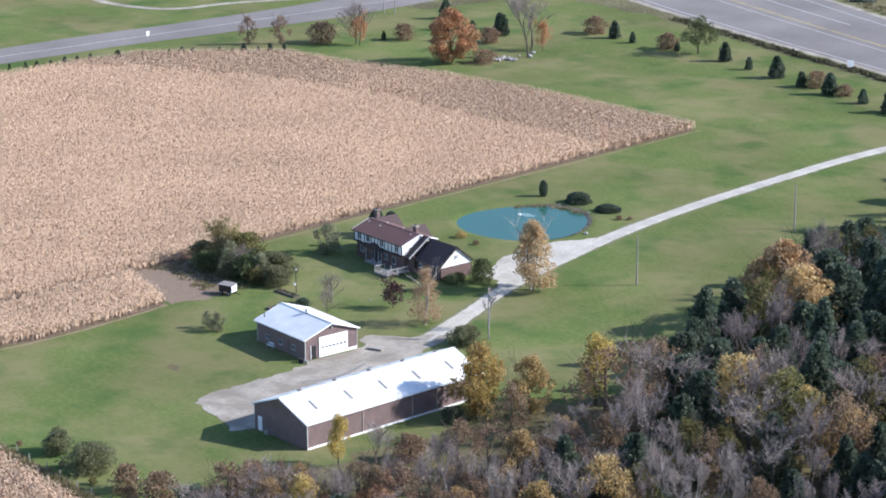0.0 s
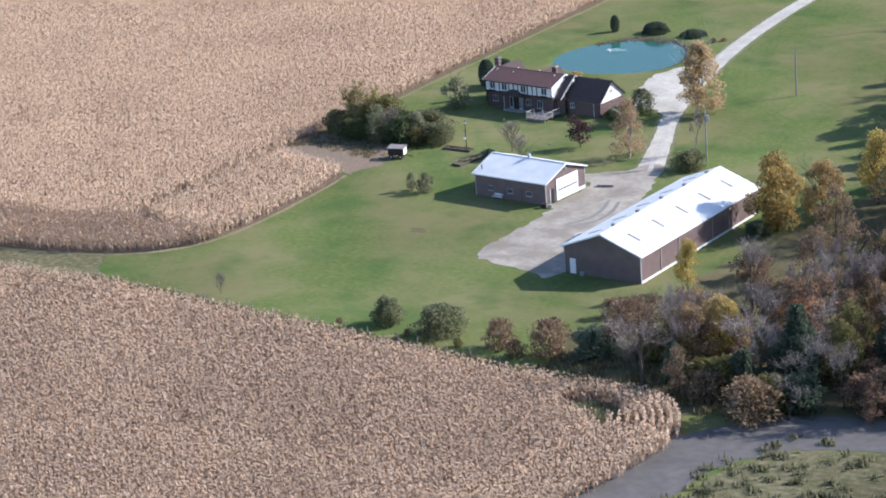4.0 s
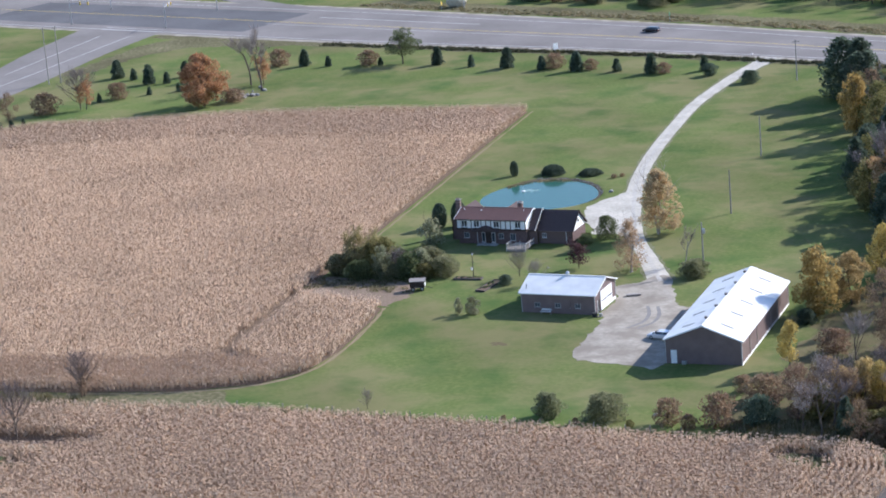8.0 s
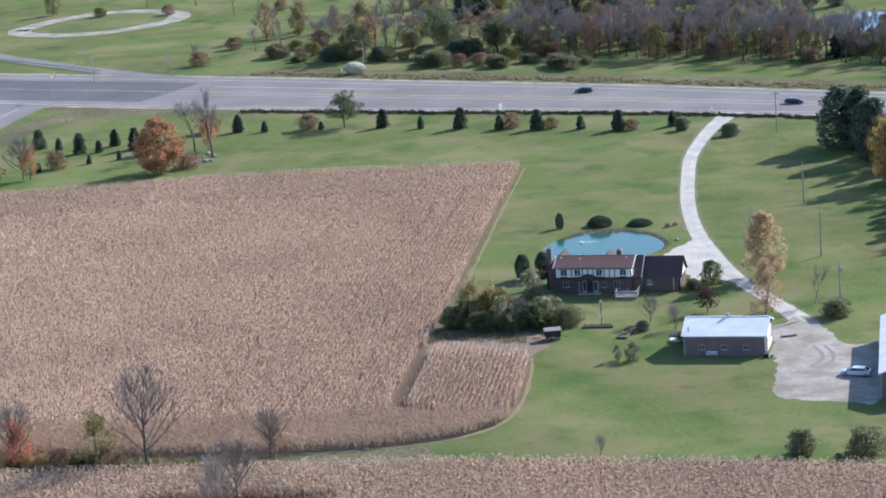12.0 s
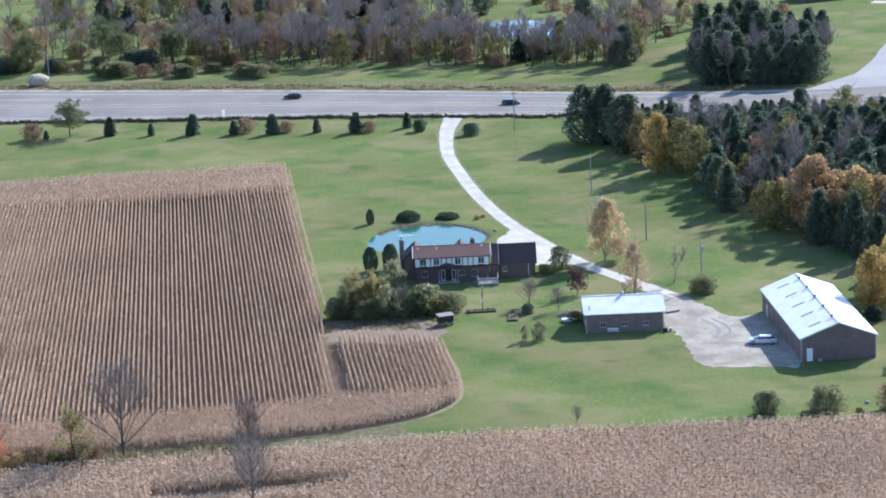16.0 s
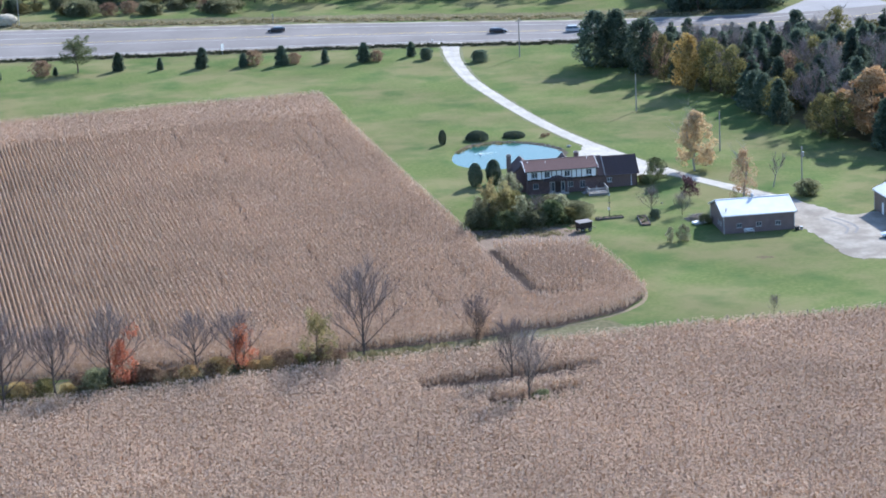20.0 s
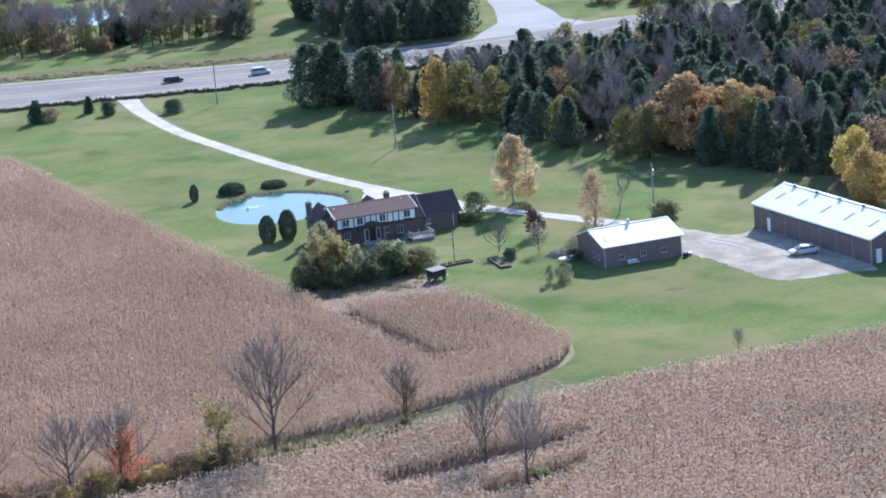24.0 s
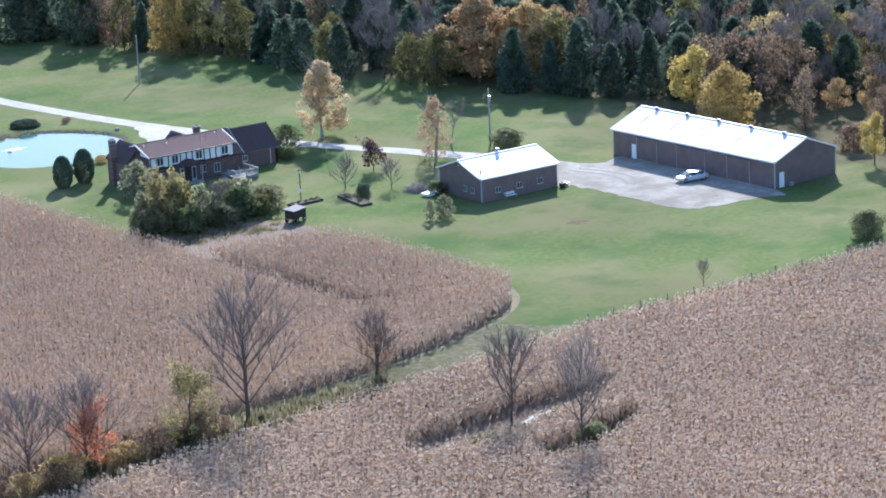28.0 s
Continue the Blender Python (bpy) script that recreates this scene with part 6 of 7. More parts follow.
woods([along(-80, 58), along(42, 38), along(48, 62), along(-20, 80), along(-84, 84)], 170, 3.4, 43, north_mix, "trees beyond the main road")
woods([along(-180, 70), along(-80, 66), along(-84, 110), along(-180, 112)], 34, 9, 44, north_mix, "trees beyond the main road")
woods([(64, 196), (94, 190), (106, 232), (104, 262), (72, 262)], 60, 4.6, 45, lambda x, y, r: ("conifer" if r.random() < 0.8 else "bare", r.uniform(9, 14)), "trees beyond the main road")
woods([along(-70, 86), along(45, 72), along(60, 118), along(-60, 128)], 80, 5, 49, north_mix, "trees beyond the main road")
for k, x, y, h in (("tree_green", -119, 272, 9.5), ("tree_russet", -124, 276, 12), ("tree_russet", -115, 279, 12.5), ("tree_gold", -119, 283, 11), ("shrub_dark", -126, 271, 4), ("shrub_dark", -111, 270, 4), ("tree_green", -93, 279, 9), ("shrub_dark", -85, 273, 5), ("shrub_dark", -89, 276, 4.5), ("bare", -78, 279, 11), ("tree_olive", -72, 282, 11), ("tree_russet", -66, 279, 10), ("bare", -168, 273, 6), ("shrub_brown", -166, 271, 4), ("tree_green", -100, 292, 10), ("tree_russet", -82, 288, 11)):
    plant(k, x, y, h, None, 1.1, "trees beyond the main road")
woods([(-128, 350), (-60, 338), (8, 338), (10, 372), (-130, 392)], 90, 6, 51, lambda x, y, r: (r.choice(["bare", "conifer", "tree_russet", "bare", "tree_olive"]), r.uniform(7, 12)), "trees beyond the main road")
woods([along(-300, 140), along(90, 130), along(90, 240), along(-300, 260)], 70, 12, 46, north_mix, "trees beyond the main road")
woods([(138, 206), (230, 190), (232, 202), (140, 220)], 60, 3.6, 47, lambda x, y, r: (r.choice(["bare", "bare", "tree_russet", "shrub_brown", "conifer"]), r.uniform(4, 7.5)), "trees beyond the main road")

# scrub on the bank beyond the road
scrub = random.Random(57)
for i in range(46):
    u = scrub.random()
    x = -150 + 105 * u
    y = 281 - 33 * u + scrub.uniform(-6, 9)
    if 0.08 < u < 0.38 or 0.48 < u < 0.6 or scrub.random() < 0.6:
        plant(scrub.choice(["shrub_sage", "shrub_sage", "shrub_brown", "shrub_olive"]), x, y, scrub.uniform(1.6, 4.2), None, 1.15, "scrub on the far bank")
for i in range(16):
    u = scrub.random()
    plant(scrub.choice(["bare", "bare", "tree_russet", "tree_green"]), -146 + 92 * u, 294 - 28 * u + scrub.uniform(0, 22), scrub.uniform(6, 10.5), None, 1.05, "trees beyond the main road")


def joined(name, copies, label):
    """Many copies of shared meshes as one object. copies: (mesh, 4 x 4 matrix)."""
    verts, loops, starts, n_vert, n_loop = [], [], [], 0, 0
    for me, m in copies:
        co = np.empty(len(me.vertices) * 3, np.float32)
        me.vertices.foreach_get("co", co)
        m = np.array(m)
        verts.append(co.reshape(-1, 3) @ m[:3, :3].T + m[:3, 3])
        li = np.empty(len(me.loops), np.int32)
        me.loops.foreach_get("vertex_index", li)
        ls = np.empty(len(me.polygons), np.int32)
        me.polygons.foreach_get("loop_start", ls)
        loops.append(li + n_vert)
        starts.append(ls + n_loop)
        n_vert += len(me.vertices)
        n_loop += len(me.loops)
    out = bpy.data.meshes.new(name)
    out.vertices.add(n_vert)
    out.vertices.foreach_set("co", np.concatenate(verts).astype(np.float32).ravel())
    out.loops.add(n_loop)
    out.loops.foreach_set("vertex_index", np.concatenate(loops))
    out.polygons.add(sum(len(a) for a in starts))
    out.polygons.foreach_set("loop_start", np.concatenate(starts))
    out.materials.append(copies[0][0].materials[0])
    out.update(calc_edges=True)
    return tagged(new(name, out), label, "woods", kind="stuff")


def far_woods(kind, n, name, label):
    copies = {}
    for k, x, y, h, wide, v, a in FAR_TREES:
        if k == kind:
            me = KINDS[kind][v][n]
            copies.setdefault(me.materials[0].name, []).append((me, pose(x, y, 0, 0, 0, math.degrees(a)) @ Matrix.Diagonal((h / 10 * wide, h / 10 * wide, h / 10, 1))))
    for group in copies.values():
        joined(name, group, label)


far_woods("conifer", 1, "conifer_woods", "dense dark conifer woods seen from above")
far_woods("bare", 0, "bare_woods_limbs", "grey limbs of leafless trees in the far woods")
far_woods("bare", 1, "bare_woods_twigs", "fine grey twigs of leafless trees in the far woods")


# ---- vehicles ----
def loft(bm, rings, close=True):
    vs = [[bm.verts.new(p) for p in r] for r in rings]
    for a, b in zip(vs, vs[1:]):
        for i in range(len(a)):
            j = (i + 1) % len(a)
            if j or close:
                bm.faces.new((a[i], a[j], b[j], b[i]))
    bm.faces.new(vs[0][::-1])
    bm.faces.new(vs[-1])
    bmesh.ops.recalc_face_normals(bm, faces=bm.faces)
    return bm


def car_ring(x, w, z0, z1, crown=0.0):
    return [(x, -w * 0.86, z0), (x, -w, z0 + 0.16), (x, -w, z1 - 0.12), (x, -w * 0.84, z1), (x, 0, z1 + crown), (x, w * 0.84, z1), (x, w, z1 - 0.12), (x, w, z0 + 0.16), (x, w * 0.86, z0)]


def build_car(label, m, paint, length=4.6, roof=1.38, cabin=(-0.42, 0.2, 0.27), nose=0.72):
    """A road car along its own x axis, front at +x."""
    c = thing("car", label, "car", m)
    h = length / 2
    body = [car_ring(-h, 0.74, 0.42, 0.78), car_ring(-h + 0.12, 0.84, 0.28, 0.9, 0.02), car_ring(-h + 0.8, 0.89, 0.2, 0.95, 0.02), car_ring(0, 0.9, 0.2, 0.93, 0.02), car_ring(h - 1.3, 0.89, 0.2, 0.9, 0.03), car_ring(h - 0.35, 0.84, 0.24, nose + 0.06, 0.03), car_ring(h, 0.7, 0.34, nose - 0.12, 0.02)]
    part("body", loft(bmesh.new(), body), paint, c, smooth=False)
    r0, r1, r2 = cabin
    xs = (r0 * length - 0.35, r0 * length + 0.3, r1 * length - 0.35, r2 * length + 0.25)

    def cab(x, w, z):
        return [(x, -w, 0.88), (x, -w * 0.82, z), (x, 0, z + 0.02), (x, w * 0.82, z), (x, w, 0.88)]
    part("windows", loft(bmesh.new(), [cab(xs[0], 0.74, 0.92), cab(xs[1], 0.8, roof - 0.06), cab(xs[2], 0.8, roof - 0.04), cab(xs[3], 0.74, 0.92)]), GLASS, c, "dark tinted car windows")
    bm = bmesh.new()
    slab(bm, [(xs[1] - 0.05, -0.64, roof), (xs[2] + 0.05, -0.64, roof), (xs[2] + 0.05, 0.64, roof), (xs[1] - 0.05, 0.64, roof)], 0.06)
    part("roof", bm, paint, c)
    for x in (xs[0] * 0.5 + xs[1] * 0.5, (xs[1] + xs[2]) / 2, xs[2] * 0.5 + xs[3] * 0.5):
        for s in (-1, 1):
            part("pillar", tube(bmesh.new(), (x - 0.04, s * 0.8, 0.9), (x, s * 0.66, roof - 0.02), 0.035, 0.03, 5), paint, c)
    for x in (-h + 0.85, h - 0.85):
        for s in (-1, 1):
            w = thing_part("wheel", c, (x, s * 0.78, 0.32))
            bm = bmesh.new()
            tube(bm, (0, -0.1, 0), (0, 0.1, 0), 0.32, 0.32, 16)
            part("tyre", bm, RUBBER, w)
            bm = bmesh.new()
            tube(bm, (0, s * 0.06 - 0.05, 0), (0, s * 0.06 + 0.05, 0), 0.2, 0.18, 12)
            part("rim", bm, GALV, w)
    for s in (-1, 1):
        part("headlight", boxed(h - 0.2, h - 0.03, s * 0.58 - 0.16, s * 0.58 + 0.16, nose - 0.2, nose - 0.04, bevel=0.03), LAMP_CLEAR, c)
        part("taillight", boxed(-h - 0.01, -h + 0.1, s * 0.6 - 0.14, s * 0.6 + 0.14, 0.6, 0.76, bevel=0.03), LAMP_RED, c)
        part("mirror", boxed(xs[2] + 0.3, xs[2] + 0.45, s * 0.92 - 0.06, s * 0.92 + 0.06, 0.9, 1.02, bevel=0.02), paint, c)
    return c


def car_paint(name, colour):
    m = clear(name, colour, 0.3, 0.3)
    m.node_tree.nodes["Principled BSDF"].inputs["Coat Weight"].default_value = 0.6
    return m


LAMP_CLEAR, LAMP_RED = clear("clear lamp lens", (0.6, 0.62, 0.65), 0.1), clear("red lamp lens", (0.3, 0.02, 0.02), 0.2)
SILVER, BLACK_PAINT, WHITE_CAR = car_paint("silver car paint", (0.45, 0.47, 0.5)), car_paint("black car paint", (0.015, 0.015, 0.018)), car_paint("pale grey car paint", (0.6, 0.61, 0.62))
build_car("silver car parked on the gravel beside the barn", pose(48.4, -49.6, 0.035, 0, 0, 172), WHITE_CAR, 4.5, 1.3, (-0.36, 0.16, 0.24), 0.7)
road_angle = math.degrees(math.atan2(road_dir.y, road_dir.x))
for x, off, turn, paint, text, roof in ((-41, 7.0, 180, BLACK_PAINT, "black car driving on the main road", 1.4), (17, -2, 0, BLACK_PAINT, "small black car driving on the main road", 1.35), (36, -2.5, 0, SILVER, "silver van driving on the main road", 1.6)):
    q = on_road(x, off)
    build_car(text, pose(q.x, q.y, 0.055, 0, 0, road_angle + turn), paint, 4.7, roof)


def build_cart():
    c = thing("farm_wagon", "small box wagon with white lid on the lawn", "wagon", pose(-1.5, -29.2, 0, 0, 0, 20))
    c.scale = (1.25, 1.2, 1.25)
    for i in range(5):
        for y in (-0.62, 0.58):
            part("side_board", boxed(-1.0, 1.0, y, y + 0.04, 0.5 + i * 0.17, 0.66 + i * 0.17), DARK_TIMBER, c)
        for x in (-1.02, 0.98):
            part("end_board", boxed(x, x + 0.04, -0.6, 0.6, 0.5 + i * 0.17, 0.66 + i * 0.17), WHITE if x > 0 else DARK_TIMBER, c)
    part("floor", boxed(-1.0, 1.0, -0.6, 0.6, 0.44, 0.5), GREY_WOOD, c)
    part("lid", slab(bmesh.new(), [(-1.1, -0.72, 1.36), (1.1, -0.72, 1.36), (1.1, 0.72, 1.5), (-1.1, 0.72, 1.5)], 0.06), GREY_WOOD, c, "weathered grey lid")
    for x in (-0.6, 0.6):
        for s in (-1, 1):
            w = thing_part("wheel", c, (x, s * 0.7, 0.28))
            part("tyre", tube(bmesh.new(), (0, -0.07, 0), (0, 0.07, 0), 0.28, 0.28, 14), RUBBER, w)
            part("rim", tube(bmesh.new(), (0, -0.08, 0), (0, 0.08, 0), 0.14, 0.14, 10), GALV, w)
    part("tow_bar", tube(bmesh.new(), (1.0, 0, 0.45), (2.0, 0, 0.2), 0.04), DARK_METAL, c)
    return c


build_cart()


# ---- poles, lamps and signs ----
def utility_pole(x, y, height, rz, lean=0.0, label="weathered wooden utility pole on the lawn", arm=True):
    p = thing("utility_pole", label, "utility pole", pose(x, y, 0, lean, 0, rz))
    part("post", tube(bmesh.new(), (0, 0, -0.2), (0, 0, height), 0.15, 0.1, 10), GREY_WOOD, p)
    if arm:
        part("crossarm", boxed(-0.9, 0.9, -0.06, 0.06, height - 0.7, height - 0.56), GREY_WOOD, p)
        for k in (-0.8, -0.3, 0.3, 0.8):
            part("insulator", tube(bmesh.new(), (k, 0, height - 0.56), (k, 0, height - 0.38), 0.05, 0.035), STONE, p)
    return p


t = utility_pole(43.0, -11.2, 8.2, 40, label="wooden utility pole with grey transformer can", arm=False)
part("transformer", tube(bmesh.new(), (0.32, 0, 6.2), (0.32, 0, 7.1), 0.24, 0.24, 12), GALV, t)
utility_pole(36.6, 25.6, 8.2, 20, arm=False)
utility_pole(29.2, 70.5, 8.2, 20, arm=False)
utility_pole(16.0, 145, 9.5, 10)
utility_pole(-180, 138.4, 15, 0, label="tall wooden transmission pole beside the side road")
utility_pole(-177.4, 140, 15, 0, label="tall wooden transmission pole beside the side road")


def lamp_post():
    p = thing("lamp_post", "dark lamp post with white lantern in a flower bed", "lamp post", pose(4.9, -20.2, 0))
    part("post", tube(bmesh.new(), (0, 0, 0), (0, 0, 3.8), 0.07, 0.06, 10), DARK_METAL, p)
    part("lantern", tube(bmesh.new(), (0, 0, 3.8), (0, 0, 4.15), 0.12, 0.17, 8), LAMP_CLEAR, p)
    part("lantern_cap", tube(bmesh.new(), (0, 0, 4.15), (0, 0, 4.32), 0.2, 0.05, 8), DARK_METAL, p)
    part("crossbar", boxed(-0.35, 0.35, -0.03, 0.03, 2.5, 2.56), DARK_METAL, p)
    b = thing_part("bird_box", p, (-0.14, -0.12, 1.25))
    part("box", boxed(-0.16, 0.16, -0.14, 0.14, 0, 0.36, bevel=0.01), WHITE, b, "white bird box")
    part("lid", slab(bmesh.new(), [(-0.22, -0.2, 0.38), (0.22, -0.2, 0.38), (0.22, 0.2, 0.46), (-0.22, 0.2, 0.46)], 0.03), GREY_WOOD, b)


lamp_post()


def raised_bed(x, y, w, d, rz, label, seed):
    b = thing("raised_bed", label, "flower bed", pose(x, y, 0, 0, 0, rz))
    for k in range(2):
        z0, z1 = 0.16 * k, 0.16 * k + 0.15
        part("sleeper", boxed(-w / 2, w / 2, -d / 2, -d / 2 + 0.16, z0, z1, bevel=0.015), BED_WOOD, b)
        part("sleeper", boxed(-w / 2, w / 2, d / 2 - 0.16, d / 2, z0, z1, bevel=0.015), BED_WOOD, b)
        part("sleeper", boxed(-w / 2, -w / 2 + 0.16, -d / 2 + 0.16, d / 2 - 0.16, z0, z1, bevel=0.015), BED_WOOD, b)
        part("sleeper", boxed(w / 2 - 0.16, w / 2, -d / 2 + 0.16, d / 2 - 0.16, z0, z1, bevel=0.015), BED_WOOD, b)
    part("soil", boxed(-w / 2 + 0.16, w / 2 - 0.16, -d / 2 + 0.16, d / 2 - 0.16, 0.0, 0.24), SOIL, b)
    rnd = random.Random(seed)
    cs = [(rnd.uniform(-w / 2 + 0.3, w / 2 - 0.3), rnd.uniform(-d / 2 + 0.3, d / 2 - 0.3), 0.32) for _ in range(18)]
    me = leaf_mesh("planting", cs, [rnd.uniform(0.12, 0.26) for _ in cs], 420, 0.09, LEAF_GREEN, seed)
    child = tagged(new("planting", me), kind="stuff")
    child.parent = b
    return b


raised_bed(4.6, -21.8, 5.0, 1.3, 4, "long timber edged flower bed with low plants", 5)
raised_bed(10.0, -25.6, 1.7, 6.8, -5, "rectangular timber edged bed with low plants", 6)


def road_sign(x, y, rz, w, h, top, mat, label):
    s = thing("road_sign", label, "sign", pose(x, y, 0, 0, 0, rz))
    part("post", boxed(-0.05, 0.05, -0.05, 0.05, 0, top - 0.02), GALV, s)
    part("panel", boxed(-w / 2, w / 2, -0.09, -0.05, top - h, top, bevel=0.01), mat, s)
    part("panel_back", boxed(-w / 2 + 0.02, w / 2 - 0.02, 0.05, 0.07, top - h + 0.02, top - 0.02), GALV, s)
    return s


SIGN_YELLOW, SIGN_GREEN = material("yellow sign face", [(0.6, 0.42, 0.05), (0.7, 0.5, 0.08)], 2.0, 0.5), material("green sign face", [(0.03, 0.2, 0.1), (0.05, 0.25, 0.13)], 2.0, 0.5)
road_sign(-55.2, 177.5, 60, 1.5, 1.5, 2.6, WHITE, "white square sign board beside the main road")
road_sign(-188.5, 72.5, 80, 0.8, 1.2, 2.2, WHITE, "white sign board beside the side road")
q = on_road(-44, 3.0, 1)
road_sign(q.x, q.y, 100, 0.9, 0.9, 2.6, SIGN_GREEN, "small sign on the far side of the main road")
q = on_road(-120, 3.0, 1)
road_sign(q.x, q.y, 100, 1.0, 1.0, 2.6, SIGN_YELLOW, "yellow sign on the far side of the main road")


def traffic_signal(x, y, rz, reach=6.0):
    s = thing("traffic_signal", "steel mast with yellow traffic signals at the crossing", "traffic signal", pose(x, y, 0, 0, 0, rz))
    part("base", tube(bmesh.new(), (0, 0, 0), (0, 0, 0.5), 0.3, 0.25, 10), STONE, s)
    part("mast", tube(bmesh.new(), (0, 0, 0.4), (0, 0, 7.5), 0.14, 0.1, 10), GALV, s)
    part("arm", tube(bmesh.new(), (0, 0, 6.2), (reach, 0, 6.8), 0.09, 0.06, 8), GALV, s)
    for k in (reach * 0.55, reach * 0.96):
        h = thing_part("signal_head", s, (k, 0, 5.75))
        part("housing", boxed(-0.2, 0.2, -0.14, 0.14, 0, 1.05, bevel=0.04), SIGN_YELLOW, h)
        for i, c in enumerate((LAMP_GREEN, LAMP_AMBER, LAMP_RED)):
            part("lens", tube(bmesh.new(), (0, -0.16, 0.2 + 0.33 * i), (0, -0.13, 0.2 + 0.33 * i), 0.12, 0.12, 10), c, h)
    return s


LAMP_GREEN, LAMP_AMBER = clear("green lamp lens", (0.02, 0.2, 0.1), 0.2), clear("amber lamp lens", (0.4, 0.2, 0.02), 0.2)
for x, y, rz in ((-190, 217, 100), (-189, 246, 190), (-226, 224, 10), (-228, 250, -80)):
    traffic_signal(x, y, rz)


def mailbox(x, y, rz):
    b = thing("mailbox", "small white mailbox on a post by the drive", "mailbox", pose(x, y, 0, 0, 0, rz))
    part("post", boxed(-0.05, 0.05, -0.05, 0.05, 0, 1.05), GREY_WOOD, b)
    bm = bmesh.new()
    ring = [(-0.12, 0), (0.12, 0), (0.12, 0.14)] + [(0.12 * math.cos(a * math.pi / 6), 0.14 + 0.12 * math.sin(a * math.pi / 6)) for a in range(1, 6)] + [(-0.12, 0.14)]
    loft(bm, [[(u, y0, 1.05 + v) for u, v in ring] for y0 in (-0.28, 0.28)])
    part("box", bm, WHITE, b)
    part("flag", boxed(0.125, 0.145, 0.0, 0.18, 1.2, 1.32), LAMP_RED, b)


mailbox(-2.2, 171, 0)


# ---- stones, posts and oddments ----
def stone_mesh(seed):
    bm = bmesh.new()
    bmesh.ops.create_icosphere(bm, subdivisions=2, radius=0.5)
    for v in bm.verts:
        v.co *= 1 + 0.28 * noise.noise(v.co * 2.1 + Vector((seed * 3.7, 0, 0)))
        v.co.z *= 0.62
    me = bpy.data.meshes.new("stone")
    bm.to_mesh(me)
    bm.free()
    me.materials.append(STONE)
    return me


STONES = [stone_mesh(i) for i in range(4)]
SAND = stone_mesh(7)
SAND.materials[0] = material("tan weathered rock", [(0.3, 0.26, 0.18), (0.45, 0.4, 0.3)], 1.5, 0.9, 0.4, 3.0)


def stone(x, y, s, rz, label, group=""):
    ob = tagged(new("boulder", STONES[int(rz) % 4]), label, "rock", group)
    ob.matrix_basis = pose(x, y, ground_height(x, y) + 0.22 * s, 0, 0, rz)
    ob.scale = (s, s * 0.8, s)
    return ob


sr = random.Random(9)
for i in range(34):
    stone(-115.8 + sr.gauss(0, 1.8), 124.8 + sr.gauss(0, 3.0), sr.uniform(0.5, 1.3), sr.uniform(0, 360), "grey field stone in a heap", "heap of field stones")
for i in range(40):
    a = radians(8 + i * 2.7)
    r = pond_radius(a) + 0.9 + sr.uniform(-0.25, 0.3)
    stone(POND[0] + r * math.cos(a), POND[1] + r * math.sin(a), sr.uniform(0.18, 0.42), sr.uniform(0, 360), "grey stone on the pond's edge", "stones round the pond")
stone(8.6, 39.5, 0.9, 30, "pale round boulder beside the pond")
stone(-112, 247.5, 6.0, 12, "large pale boulder beside the main road").data = SAND
stone(16.0, -13.5, 0.4, 40, "small stone on the lawn")
stone(59.0, -84, 0.8, 10, "pale stone among the bushes")


def fountain():
    f = thing("pond_float", "small white float with a post in the pond", "float", pose(-9.6, 39.6, -0.3))
    part("buoy", tube(bmesh.new(), (0, 0, -0.1), (0, 0, 0.18), 0.4, 0.3, 12), WHITE, f)
    part("post", tube(bmesh.new(), (0, 0, 0.15), (0, 0, 0.9), 0.04), GALV, f)


fountain()
# flat sheet that draws the foam ring and a pale reflection by colour
sheet("foam_patch", [(-10.4, 40.6), (-9, 41.4), (-7, 41.4), (-6.4, 40.6), (-7.6, 39.6), (-9.4, 39.4)], -0.292, FOAM_REFLECTION, "pale foam and painted reflection round the float in the pond", "foam", rag=0.35, step=0.5, seed=31)


def fence_post(x, y, h, rz):
    p = thing("fence_post", "grey wooden fence post on the field edge", "fence post", pose(x, y, 0, sr.uniform(-4, 4), sr.uniform(-4, 4), rz), "fence posts on the field edge")
    part("post", tube(bmesh.new(), (0, 0, -0.1), (0, 0, h), 0.08, 0.07, 7), GREY_WOOD, p)
    part("cap", tube(bmesh.new(), (0, 0, h), (0, 0, h + 0.05), 0.09, 0.03, 7), GREY_WOOD, p)


for i in range(18):
    fence_post(-3 + i * 4.0 + sr.uniform(-0.4, 0.4), -91.7 + sr.uniform(-0.2, 0.2), 1.25, sr.uniform(0, 90))


def bench(x, y, rz):
    b = thing("bench", "pale garden bench against the shed wall", "bench", pose(x, y, 0, 0, 0, rz))
    for i in range(3):
        part("seat_slat", boxed(-0.9, 0.9, -0.2 + i * 0.14, -0.08 + i * 0.14, 0.42, 0.46), WHITE, b)
    for i in range(2):
        part("back_slat", boxed(-0.9, 0.9, 0.22, 0.25, 0.58 + i * 0.16, 0.7 + i * 0.16), WHITE, b)
    for s in (-0.8, 0.8):
        for y0 in (-0.18, 0.18):
            part("leg", boxed(s - 0.04, s + 0.04, y0 - 0.04, y0 + 0.04, 0, 0.42 if y0 < 0 else 0.88), GREY_WOOD, b)


bench(25.6, -39.6, 0)


def tub(x, y, r, h, mat, label):
    b = thing("tub", label, "tub", pose(x, y, 0.0))
    part("shell", tube(bmesh.new(), (0, 0, 0), (0, 0, h), r * 0.85, r, 14), mat, b)
    part("rim", tube(bmesh.new(), (0, 0, h), (0, 0, h + 0.05), r * 1.06, r * 1.04, 14), mat, b)


tub(34.0, -39.9, 0.45, 0.6, RUBBER, "black tub by the shed corner")
